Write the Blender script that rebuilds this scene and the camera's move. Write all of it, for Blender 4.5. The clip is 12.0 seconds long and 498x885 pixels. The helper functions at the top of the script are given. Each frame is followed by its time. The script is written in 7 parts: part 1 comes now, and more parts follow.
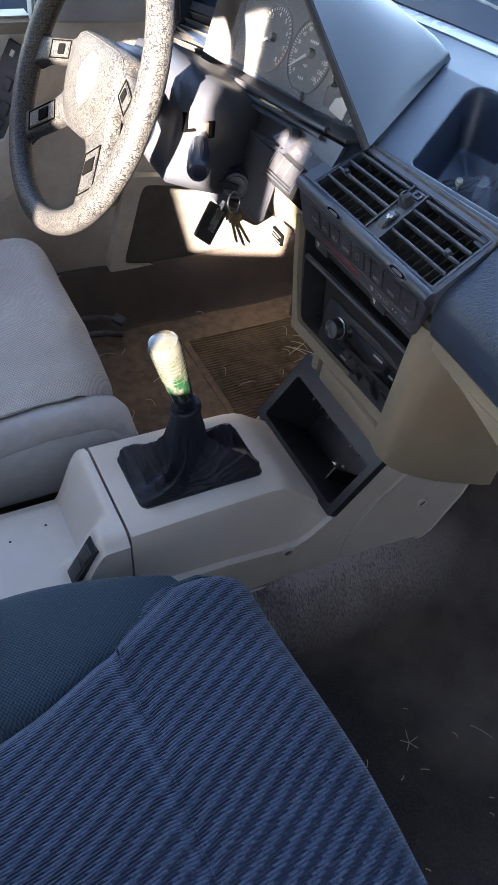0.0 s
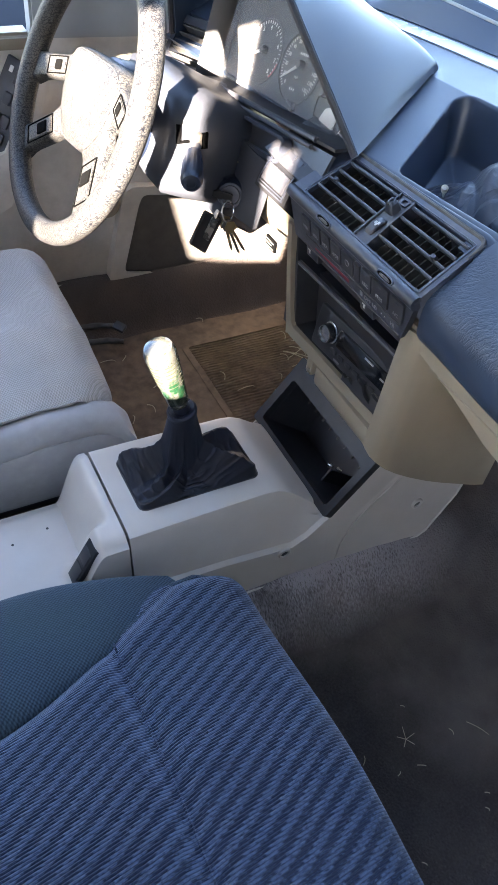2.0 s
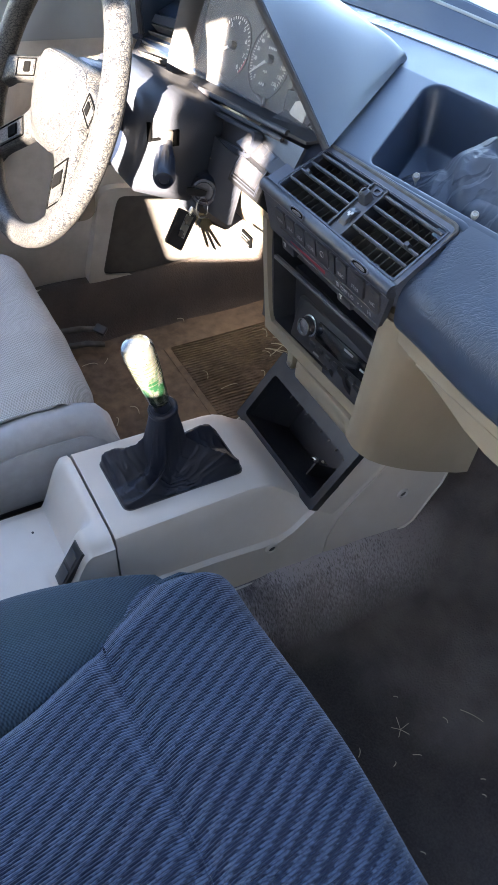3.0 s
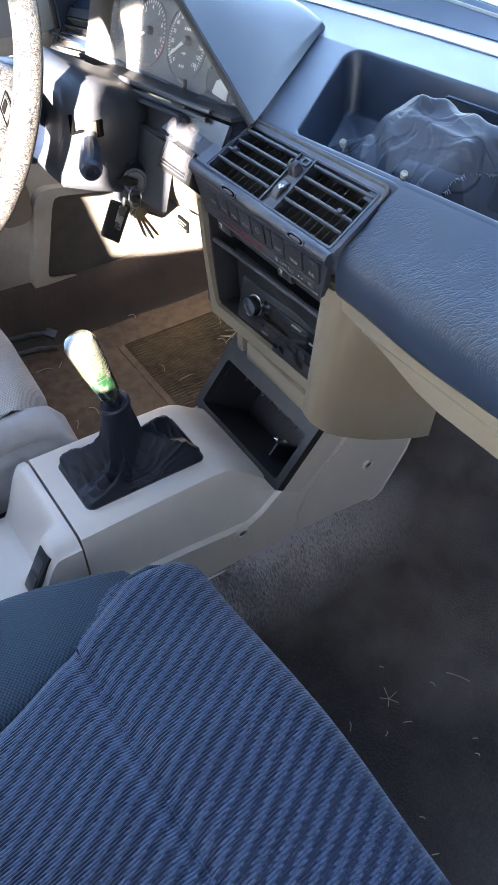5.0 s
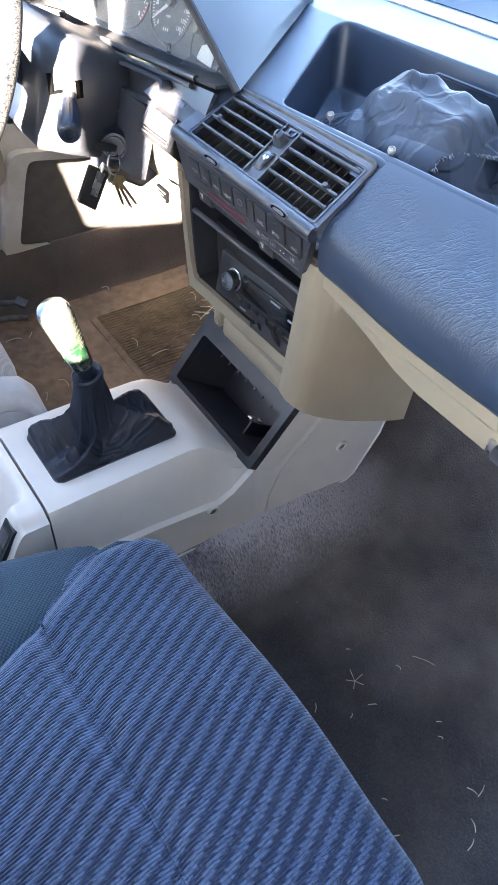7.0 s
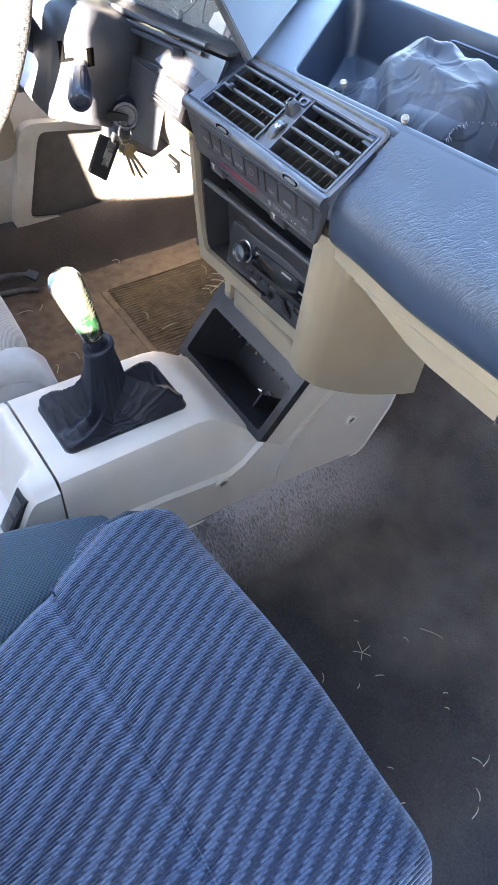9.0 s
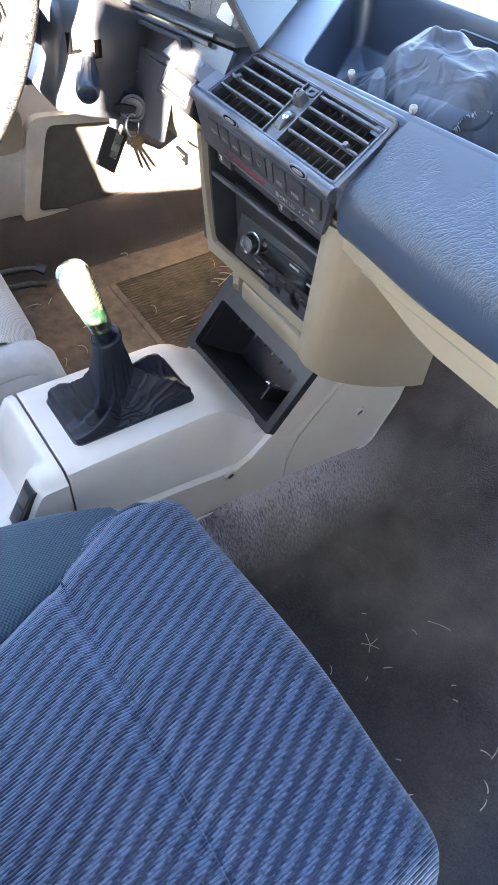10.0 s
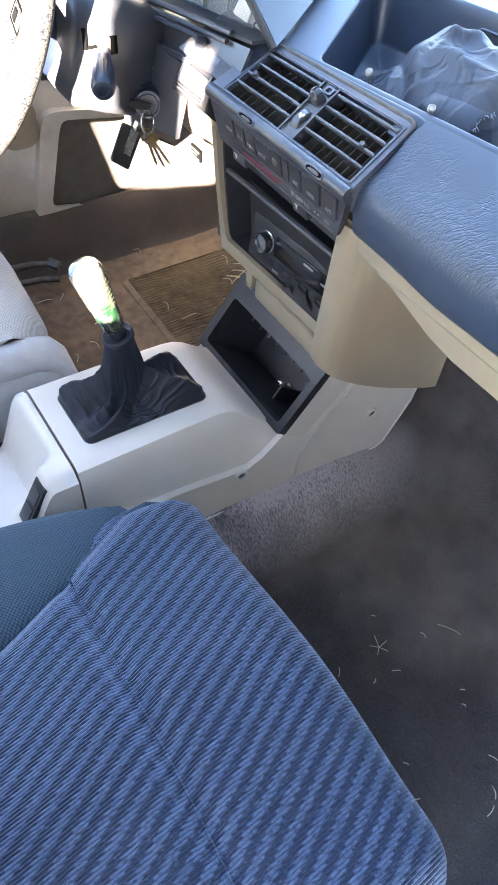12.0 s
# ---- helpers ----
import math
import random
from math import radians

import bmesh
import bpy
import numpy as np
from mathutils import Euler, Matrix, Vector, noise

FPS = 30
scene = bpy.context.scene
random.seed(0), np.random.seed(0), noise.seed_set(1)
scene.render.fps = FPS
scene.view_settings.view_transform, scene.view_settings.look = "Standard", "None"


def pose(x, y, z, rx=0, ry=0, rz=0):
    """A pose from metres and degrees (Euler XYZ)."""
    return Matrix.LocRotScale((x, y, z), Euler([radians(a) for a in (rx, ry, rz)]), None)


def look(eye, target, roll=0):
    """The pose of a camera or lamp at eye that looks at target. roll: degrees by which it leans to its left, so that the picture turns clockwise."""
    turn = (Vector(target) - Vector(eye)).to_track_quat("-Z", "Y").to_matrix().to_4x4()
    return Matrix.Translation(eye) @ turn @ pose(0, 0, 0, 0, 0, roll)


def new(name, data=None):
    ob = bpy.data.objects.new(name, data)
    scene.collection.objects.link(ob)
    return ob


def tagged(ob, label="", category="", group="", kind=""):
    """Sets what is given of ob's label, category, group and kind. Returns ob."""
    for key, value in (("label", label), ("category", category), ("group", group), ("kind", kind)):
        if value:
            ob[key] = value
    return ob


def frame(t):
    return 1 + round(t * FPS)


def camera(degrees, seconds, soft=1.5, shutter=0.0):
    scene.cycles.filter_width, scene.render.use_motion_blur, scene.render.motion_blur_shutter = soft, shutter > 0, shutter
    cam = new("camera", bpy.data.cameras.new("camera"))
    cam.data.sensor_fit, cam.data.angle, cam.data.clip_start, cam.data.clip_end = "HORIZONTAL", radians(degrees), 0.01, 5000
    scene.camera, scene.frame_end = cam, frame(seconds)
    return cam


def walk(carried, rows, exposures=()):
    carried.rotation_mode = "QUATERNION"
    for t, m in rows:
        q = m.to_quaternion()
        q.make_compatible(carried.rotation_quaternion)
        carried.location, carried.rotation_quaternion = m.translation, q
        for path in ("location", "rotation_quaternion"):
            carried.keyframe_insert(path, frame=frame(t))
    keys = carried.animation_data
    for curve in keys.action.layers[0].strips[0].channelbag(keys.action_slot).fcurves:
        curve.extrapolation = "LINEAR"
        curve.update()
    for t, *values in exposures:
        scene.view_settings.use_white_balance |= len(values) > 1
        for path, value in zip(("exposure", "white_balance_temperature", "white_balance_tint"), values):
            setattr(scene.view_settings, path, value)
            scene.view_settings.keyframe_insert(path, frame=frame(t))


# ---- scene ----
cam = camera(34.7, 12.0, soft=0.9)
PATH = [
    (0, (0.627, -0.321, 1.033), (-0.55, 0.441, -0.394), 8.9),
    (0.5, (0.646, -0.323, 1.044), (-0.536, 0.432, -0.381), 8.2),
    (1, (0.647, -0.322, 1.045), (-0.542, 0.425, -0.378), 7.9),
    (1.5, (0.647, -0.319, 1.049), (-0.545, 0.42, -0.376), 7.6),
    (2, (0.65, -0.317, 1.048), (-0.545, 0.432, -0.37), 7.7),
    (2.5, (0.654, -0.311, 1.046), (-0.54, 0.448, -0.368), 7.2),
    (3, (0.659, -0.31, 1.041), (-0.529, 0.462, -0.371), 6.2),
    (3.5, (0.665, -0.305, 1.034), (-0.509, 0.493, -0.375), 5.2),
    (3.7, (0.671, -0.301, 1.03), (-0.496, 0.516, -0.374), 5.0),
    (5.5, (0.674, -0.29, 1.024), (-0.473, 0.521, -0.4), 1.4),
    (6, (0.675, -0.289, 1.016), (-0.437, 0.57, -0.407), 3.8),
    (6.5, (0.667, -0.296, 1.016), (-0.415, 0.58, -0.42), 5.7),
    (7, (0.663, -0.293, 1.011), (-0.411, 0.574, -0.437), 6.2),
    (9, (0.669, -0.297, 1.008), (-0.383, 0.529, -0.479), 6.0),
    (9.5, (0.673, -0.296, 1.005), (-0.386, 0.515, -0.486), 5.4),
    (10, (0.672, -0.297, 1.006), (-0.384, 0.505, -0.491), 5.3),
    (10.5, (0.672, -0.297, 1.004), (-0.387, 0.497, -0.495), 5.2),
    (11, (0.671, -0.299, 1.005), (-0.387, 0.491, -0.497), 5.2),
    (11.5, (0.668, -0.296, 1.007), (-0.391, 0.484, -0.5), 5.2),
    (12, (0.664, -0.295, 1.006), (-0.397, 0.484, -0.501), 5.4),
]
walk(cam, [(t, look(eye, target, roll)) for t, eye, target, roll in PATH],
     [(0, 4.38, 7200, 19), (0.5, 4.67, 7150, 19), (2.5, 4.91, 7150, 18), (6, 5.35, 7050, 17), (7, 5.73, 7050, 17), (9, 5.90, 7250, 17), (12, 5.90, 7300, 17)])

# ---- light ----
world = bpy.data.worlds.new("world")
scene.world = world
world.use_nodes = True
wn = world.node_tree
sky = wn.nodes.new("ShaderNodeTexSky")
sky.sky_type = "NISHITA"
sky.sun_disc = False
sky.dust_density = 0.2
sky.ozone_density = 2.5
SUN_TO = Vector((1.0, -1.0, 0.51)).normalized()
sky.sun_elevation = math.asin(SUN_TO.z)
sky.sun_rotation = math.atan2(SUN_TO.x, SUN_TO.y)
wn.links.new(sky.outputs[0], wn.nodes["Background"].inputs[0])
wn.nodes["Background"].inputs[1].default_value = 0.085
sun = new("sun", bpy.data.lights.new("sun", "SUN"))
sun.data.energy = 5.0
sun.data.angle = radians(0.6)
sun.data.color = (1.0, 0.93, 0.82)
sun.matrix_world = look(SUN_TO * 10, (0, 0, 0))

# ---- materials ----


def node_mat(name, color, rough=0.5, metal=0.0, spec=0.5, var=0.12, scale=30.0, bump=0.0, bump_scale=300.0,
             stain=None, stain_scale=6.0, stain_amount=0.0, voronoi=False, stretch=(1, 1, 1), sheen=0.0, crack=None, depth=0.0012):
    m = bpy.data.materials.new(name)
    m.use_nodes = True
    nt = m.node_tree
    n, l = nt.nodes, nt.links
    b = n["Principled BSDF"]
    b.inputs["Roughness"].default_value = rough
    b.inputs["Metallic"].default_value = metal
    b.inputs["Specular IOR Level"].default_value = spec
    if sheen:
        b.inputs["Sheen Weight"].default_value = sheen
        b.inputs["Sheen Roughness"].default_value = 0.4
    co = n.new("ShaderNodeTexCoord")
    mp = n.new("ShaderNodeMapping")
    mp.inputs["Scale"].default_value = stretch
    l.new(co.outputs["Object"], mp.inputs["Vector"])
    t1 = n.new("ShaderNodeTexNoise")
    t1.inputs["Scale"].default_value = scale
    t1.inputs["Detail"].default_value = 6
    l.new(mp.outputs[0], t1.inputs["Vector"])
    r1 = n.new("ShaderNodeValToRGB")
    c = Vector(color)
    r1.color_ramp.elements[0].position, r1.color_ramp.elements[1].position = 0.3, 0.72
    r1.color_ramp.elements[0].color = (*(c * (1 - var)), 1)
    r1.color_ramp.elements[1].color = (*(c * (1 + var)), 1)
    l.new(t1.outputs["Fac"], r1.inputs["Fac"])
    col = r1.outputs["Color"]
    if stain:
        t2 = n.new("ShaderNodeTexNoise")
        t2.inputs["Scale"].default_value = stain_scale
        t2.inputs["Detail"].default_value = 8
        t2.inputs["Roughness"].default_value = 0.65
        l.new(co.outputs["Object"], t2.inputs["Vector"])
        r2 = n.new("ShaderNodeValToRGB")
        r2.color_ramp.elements[0].position, r2.color_ramp.elements[1].position = 0.45, 0.75
        r2.color_ramp.elements[0].color = (0, 0, 0, 1)
        r2.color_ramp.elements[1].color = (stain_amount,) * 3 + (1,)
        l.new(t2.outputs["Fac"], r2.inputs["Fac"])
        mx = n.new("ShaderNodeMix")
        mx.data_type = "RGBA"
        l.new(r2.outputs["Color"], mx.inputs["Factor"])
        l.new(col, mx.inputs["A"])
        mx.inputs["B"].default_value = (*stain, 1)
        col = mx.outputs["Result"]
    l.new(col, b.inputs["Base Color"])
    rr = n.new("ShaderNodeMapRange")
    rr.inputs["To Min"].default_value = max(0.02, rough - 0.1)
    rr.inputs["To Max"].default_value = min(1.0, rough + 0.1)
    l.new(t1.outputs["Fac"], rr.inputs["Value"])
    l.new(rr.outputs[0], b.inputs["Roughness"])
    if bump:
        if voronoi:
            t3 = n.new("ShaderNodeTexVoronoi")
            t3.feature = "DISTANCE_TO_EDGE"
            t3.inputs["Scale"].default_value = bump_scale
            h = t3.outputs["Distance"]
        else:
            t3 = n.new("ShaderNodeTexNoise")
            t3.inputs["Scale"].default_value = bump_scale
            t3.inputs["Detail"].default_value = 4
            h = t3.outputs["Fac"]
        wv = n.new("ShaderNodeTexNoise")
        wv.inputs["Scale"].default_value = bump_scale * 0.35
        l.new(mp.outputs[0], wv.inputs["Vector"])
        wm = n.new("ShaderNodeMix")
        wm.data_type = "VECTOR"
        wm.inputs["Factor"].default_value = min(0.5, 3.2 / bump_scale)
        l.new(mp.outputs[0], wm.inputs[4])
        l.new(wv.outputs["Color"], wm.inputs[5])
        l.new(wm.outputs[1] if voronoi else mp.outputs[0], t3.inputs["Vector"])
        if crack and voronoi:
            cr = n.new("ShaderNodeMapRange")
            cr.inputs["From Min"].default_value, cr.inputs["From Max"].default_value = 0.03, 0.13
            cr.inputs["To Min"].default_value, cr.inputs["To Max"].default_value = 1.0, 0.0
            l.new(h, cr.inputs["Value"])
            cm = n.new("ShaderNodeMix")
            cm.data_type = "RGBA"
            l.new(cr.outputs[0], cm.inputs["Factor"])
            l.new(col, cm.inputs["A"])
            cm.inputs["B"].default_value = (*crack, 1)
            l.new(cm.outputs["Result"], b.inputs["Base Color"])
        bp = n.new("ShaderNodeBump")
        bp.inputs["Strength"].default_value = min(1.0, bump)
        bp.inputs["Distance"].default_value = depth
        l.new(h, bp.inputs["Height"])
        l.new(bp.outputs[0], b.inputs["Normal"])
    return m


CONSOLE = node_mat("console_plastic", (0.50, 0.472, 0.436), 0.42, var=0.05, scale=18, bump=0.12, bump_scale=900,
                   stain=(0.36, 0.31, 0.25), stain_scale=5, stain_amount=0.3)
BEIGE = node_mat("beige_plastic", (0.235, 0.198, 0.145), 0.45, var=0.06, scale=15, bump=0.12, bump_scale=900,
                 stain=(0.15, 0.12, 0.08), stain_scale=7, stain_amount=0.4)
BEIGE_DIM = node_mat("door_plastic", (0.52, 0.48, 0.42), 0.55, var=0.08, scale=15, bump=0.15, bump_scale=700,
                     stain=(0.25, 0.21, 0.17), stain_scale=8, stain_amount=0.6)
BLACK = node_mat("black_plastic", (0.036, 0.037, 0.043), 0.36, var=0.25, scale=40, bump=0.1, bump_scale=800,
                 stain=(0.06, 0.055, 0.05), stain_scale=12, stain_amount=0.3)
SCUFFED = node_mat("scuffed_plastic", (0.034, 0.035, 0.041), 0.48, var=0.2, scale=40, stain=(0.12, 0.12, 0.13), stain_scale=42, stain_amount=0.8)
BLACK_MATTE = node_mat("black_matte_plastic", (0.036, 0.036, 0.041), 0.5, var=0.25, scale=40)
# dark blue plastic, darkened further in place of shade on the column
SHADED_BLUE = node_mat("shaded_blue_plastic", (0.006, 0.011, 0.024), 0.42, var=0.2, scale=60)
VENT_TRIM = node_mat("vent_plastic", (0.034, 0.044, 0.070), 0.40, spec=0.6, var=0.12, scale=30, bump=0.15, bump_scale=700,
                     stain=(0.16, 0.16, 0.165), stain_scale=16, stain_amount=0.4)
DUST = node_mat("dusty_groove", (0.085, 0.080, 0.074), 0.85, var=0.3, scale=90)
TRAY_BLACK = node_mat("tray_plastic", (0.015, 0.016, 0.022), 0.42, var=0.2, scale=30, stain=(0.075, 0.07, 0.065), stain_scale=12, stain_amount=0.3)
DEEP_BLACK = node_mat("deep_black_plastic", (0.028, 0.029, 0.034), 0.38, spec=0.4, var=0.2, scale=40, stain=(0.045, 0.043, 0.04), stain_scale=14, stain_amount=0.4)
FOAM = node_mat("crumbled_foam", (0.046, 0.040, 0.032), 0.95, var=0.5, scale=260, bump=0.8, bump_scale=500)
FOB = node_mat("fob_leather", (0.007, 0.007, 0.008), 0.55, var=0.2, scale=60)
THREAD = node_mat("pale_thread", (0.20, 0.22, 0.25), 0.9)
BEZEL = node_mat("bezel_plastic", (0.031, 0.035, 0.047), 0.36, var=0.15, scale=35, bump=0.15, bump_scale=700,
                 stain=(0.13, 0.125, 0.12), stain_scale=18, stain_amount=0.45)
COLUMN = node_mat("column_plastic", (0.034, 0.038, 0.048), 0.46, var=0.15, scale=25, bump=0.15, bump_scale=600,
                  stain=(0.055, 0.052, 0.05), stain_scale=10, stain_amount=0.35)


WHEEL = node_mat("wheel_vinyl", (0.048, 0.0465, 0.043), 0.5, spec=0.3, var=0.2, scale=40, bump=0.7, bump_scale=270, voronoi=True, depth=0.0008,
                 stretch=(1.0, 0.75, 1.3), crack=(0.002, 0.003, 0.006), stain=(0.06, 0.06, 0.06), stain_scale=9, stain_amount=0.4)
GAUGE = node_mat("gauge_face", (0.022, 0.023, 0.026), 0.55, var=0.15, scale=30, stain=(0.07, 0.066, 0.06), stain_scale=20, stain_amount=0.3)
MARK = node_mat("white_print", (0.62, 0.60, 0.55), 0.6, var=0.05)
RED_DIM = node_mat("faded_red_print", (0.22, 0.022, 0.035), 0.5, var=0.15, scale=60)
RADIO_BLACK = node_mat("radio_plastic", (0.019, 0.020, 0.024), 0.34, spec=0.4, var=0.25, scale=40, stain=(0.04, 0.038, 0.035), stain_scale=60, stain_amount=0.3)
KNOB_METAL = node_mat("turned_metal", (0.26, 0.27, 0.29), 0.22, metal=1.0, var=0.3, scale=25)
RED = node_mat("red_print", (0.55, 0.04, 0.05), 0.5, var=0.05)
kb = KNOB_METAL.node_tree.nodes["Principled BSDF"]
kb.inputs["Anisotropic"].default_value = 0.85
tg = KNOB_METAL.node_tree.nodes.new("ShaderNodeTangent")
tg.direction_type, tg.axis = "RADIAL", "Y"
KNOB_METAL.node_tree.links.new(tg.outputs[0], kb.inputs["Tangent"])
LEATHER = node_mat("boot_leather", (0.010, 0.0125, 0.022), 0.48, spec=0.3, var=0.2, scale=30, bump=0.2, bump_scale=800, voronoi=True, depth=0.0004)
MARK_DIM = node_mat("worn_print", (0.24, 0.24, 0.24), 0.6, var=0.2, scale=200)
METAL = node_mat("worn_metal", (0.55, 0.54, 0.52), 0.28, metal=1.0, var=0.15, scale=60)
BRASS = node_mat("key_brass", (0.55, 0.46, 0.30), 0.32, metal=1.0, var=0.15, scale=80)
RUST = node_mat("dusty_steel", (0.13, 0.12, 0.105), 0.6, metal=0.4, var=0.35, scale=120)
# near-black; on slots, gaps and catches it stands in for recess shade
HOLE = node_mat("dark_hole", (0.002, 0.002, 0.002), 0.95, spec=0.05, var=0.1)
RUBBER = node_mat("rubber_mat", (0.112, 0.081, 0.059), 0.75, var=0.42, scale=55, bump=0.2, bump_scale=400,
                  stain=(0.26, 0.18, 0.115), stain_scale=9, stain_amount=0.7)
GRASS = node_mat("dry_grass", (0.44, 0.40, 0.31), 0.7, var=0.25, scale=60)
CLOTH_GREY_SMOOTH = node_mat("grey_velour", (0.37, 0.375, 0.385), 0.85, var=0.07, scale=60, bump=0.25, bump_scale=700,
                             stain=(0.20, 0.21, 0.19), stain_scale=8, stain_amount=0.5, sheen=0.25)
BAG = node_mat("slate_cloth", (0.033, 0.045, 0.070), 0.55, spec=0.4, var=0.10, scale=30, bump=0.3, bump_scale=900, depth=0.0006,
               stain=(0.044, 0.060, 0.088), stain_scale=9, stain_amount=0.35, sheen=0.06)
bb = BAG.node_tree.nodes["Principled BSDF"]
bag_co = [k for k in BAG.node_tree.nodes if k.type == "TEX_COORD"][0].outputs["Object"]
bag_relief = bb.inputs["Normal"].links[0].from_node
bag_fold = BAG.node_tree.nodes.new("ShaderNodeTexNoise")
bag_fold.inputs["Scale"].default_value, bag_fold.inputs["Detail"].default_value, bag_fold.inputs["Distortion"].default_value = 19.0, 1.5, 1.4
BAG.node_tree.links.new(bag_co, bag_fold.inputs["Vector"])
bag_crease = BAG.node_tree.nodes.new("ShaderNodeMapRange")
bag_crease.inputs["From Min"].default_value, bag_crease.inputs["From Max"].default_value = 0.42, 0.52
BAG.node_tree.links.new(bag_fold.outputs["Fac"], bag_crease.inputs["Value"])
bag_bump = BAG.node_tree.nodes.new("ShaderNodeBump")
bag_bump.inputs["Strength"].default_value, bag_bump.inputs["Distance"].default_value = 0.5, 0.005
BAG.node_tree.links.new(bag_crease.outputs[0], bag_bump.inputs["Height"])
BAG.node_tree.links.new(bag_bump.outputs[0], bag_relief.inputs["Normal"])
RIB_RESIN = node_mat("ribbed_resin", (0.025, 0.028, 0.016), 0.2, var=0.3, scale=60)
GREY_PANEL = node_mat("grey_plastic", (0.30, 0.31, 0.30), 0.5, var=0.06, scale=12)
HEADLINER = node_mat("headliner_cloth", (0.42, 0.41, 0.39), 0.9, var=0.06, scale=40)
PAINT = node_mat("car_paint", (0.72, 0.72, 0.70), 0.3, var=0.05, scale=6)
BONNET = node_mat("bonnet_paint", (0.40, 0.41, 0.42), 0.35, var=0.05, scale=6)
WALL = node_mat("sunblock_wall", (0.13, 0.12, 0.108), 0.9, var=0.2, scale=5, bump=0.4, bump_scale=60)
DARK_PAINT = node_mat("dark_car_paint", (0.02, 0.028, 0.045), 0.25, var=0.1, scale=5)
GROUND = node_mat("gravel_ground", (0.20, 0.185, 0.165), 0.95, var=0.3, scale=14, bump=0.5, bump_scale=60)
PAPER = node_mat("aged_white_plastic", (0.62, 0.58, 0.50), 0.5, var=0.1)
SPEAKER = node_mat("speaker_mesh", (0.085, 0.078, 0.07), 0.6, var=0.2, scale=40, bump=0.9, bump_scale=520, voronoi=True,
                   stain=(0.13, 0.11, 0.09), stain_scale=10, stain_amount=0.4)


PALE_BAND_Y = (0.13, 0.25)


def carpet_mat():
    m = node_mat("carpet", (0.034, 0.0305, 0.034), 0.97, var=0.45, scale=330, bump=0.8, bump_scale=300, depth=0.003,
                 stain=(0.088, 0.079, 0.075), stain_scale=5.5, stain_amount=0.7, sheen=0.1)
    nt = m.node_tree
    n, l = nt.nodes, nt.links
    b = n["Principled BSDF"]
    src = b.inputs["Base Color"].links[0].from_socket
    co = [k for k in n if k.type == "TEX_COORD"][0]
    sep = n.new("ShaderNodeSeparateXYZ")
    l.new(co.outputs["Object"], sep.inputs[0])
    # rusty dust trodden into the driver's side
    rg = n.new("ShaderNodeMapRange")
    rg.inputs["From Min"].default_value, rg.inputs["From Max"].default_value = -0.05, -0.2
    l.new(sep.outputs["X"], rg.inputs["Value"])
    t = n.new("ShaderNodeTexNoise")
    t.inputs["Scale"].default_value = 9
    t.inputs["Detail"].default_value = 7
    l.new(co.outputs["Object"], t.inputs["Vector"])
    mu = n.new("ShaderNodeMath")
    mu.operation = "MULTIPLY"
    l.new(rg.outputs[0], mu.inputs[0])
    l.new(t.outputs["Fac"], mu.inputs[1])
    mx = n.new("ShaderNodeMix")
    mx.data_type = "RGBA"
    l.new(mu.outputs[0], mx.inputs["Factor"])
    l.new(src, mx.inputs["A"])
    mx.inputs["B"].default_value = (0.140, 0.106, 0.082, 1)
    # pale worn pile along the side of the tunnel
    q = Nodes(nt)
    worn = q.math("MULTIPLY", q.math("SUBTRACT", 1.0, q.math("ABSOLUTE", q.math("MULTIPLY_ADD", sep.outputs["X"], 12.5, -1.50))), 1.0)
    tufts = q.noise(q.stretched(co.outputs["Object"], (170.0, 480.0, 170.0)), 1.0, 3.0)
    patch = q.noise(co.outputs["Object"], 9.0, 4.0)
    worn = q.math("MULTIPLY", q.math("MAXIMUM", worn, 0.0), q.math("MULTIPLY_ADD", tufts, 2.2, -0.55))
    worn = q.math("MULTIPLY", worn, q.math("MULTIPLY_ADD", patch, 2.4, -0.45))
    worn = q.math("MINIMUM", q.math("MAXIMUM", q.math("MULTIPLY", worn, 2.5), 0.0), 0.85)
    fore = n.new("ShaderNodeMapRange")
    fore.inputs["From Min"].default_value, fore.inputs["From Max"].default_value = 0.42, 0.24
    l.new(sep.outputs["Y"], fore.inputs["Value"])
    worn = q.math("MULTIPLY", worn, fore.outputs[0])
    # paler grey mottling on the passenger side, ahead of a slanting line
    fore_pale = n.new("ShaderNodeMapRange")
    fore_pale.inputs["From Min"].default_value, fore_pale.inputs["From Max"].default_value = PALE_BAND_Y
    l.new(q.math("MULTIPLY_ADD", q.noise(co.outputs["Object"], 6.0, 6.0), 0.30, q.math("MULTIPLY_ADD", sep.outputs["X"], -0.5, sep.outputs["Y"])), fore_pale.inputs["Value"])
    dust = q.math("MULTIPLY", fore_pale.outputs[0], q.math("MULTIPLY_ADD", q.noise(co.outputs["Object"], 16.0, 8.0), 1.3, -0.10))
    aside = n.new("ShaderNodeMapRange")
    aside.inputs["From Min"].default_value, aside.inputs["From Max"].default_value = 0.0, 0.12
    l.new(sep.outputs["X"], aside.inputs["Value"])
    dust = q.math("MULTIPLY", dust, aside.outputs[0])
    dust = q.math("MINIMUM", q.math("MAXIMUM", dust, 0.0), 0.8)
    out = q.mix(worn, q.mix(dust, mx.outputs["Result"], (0.165, 0.146, 0.140, 1)), (0.42, 0.395, 0.42, 1))
    l.new(out, b.inputs["Base Color"])
    return m


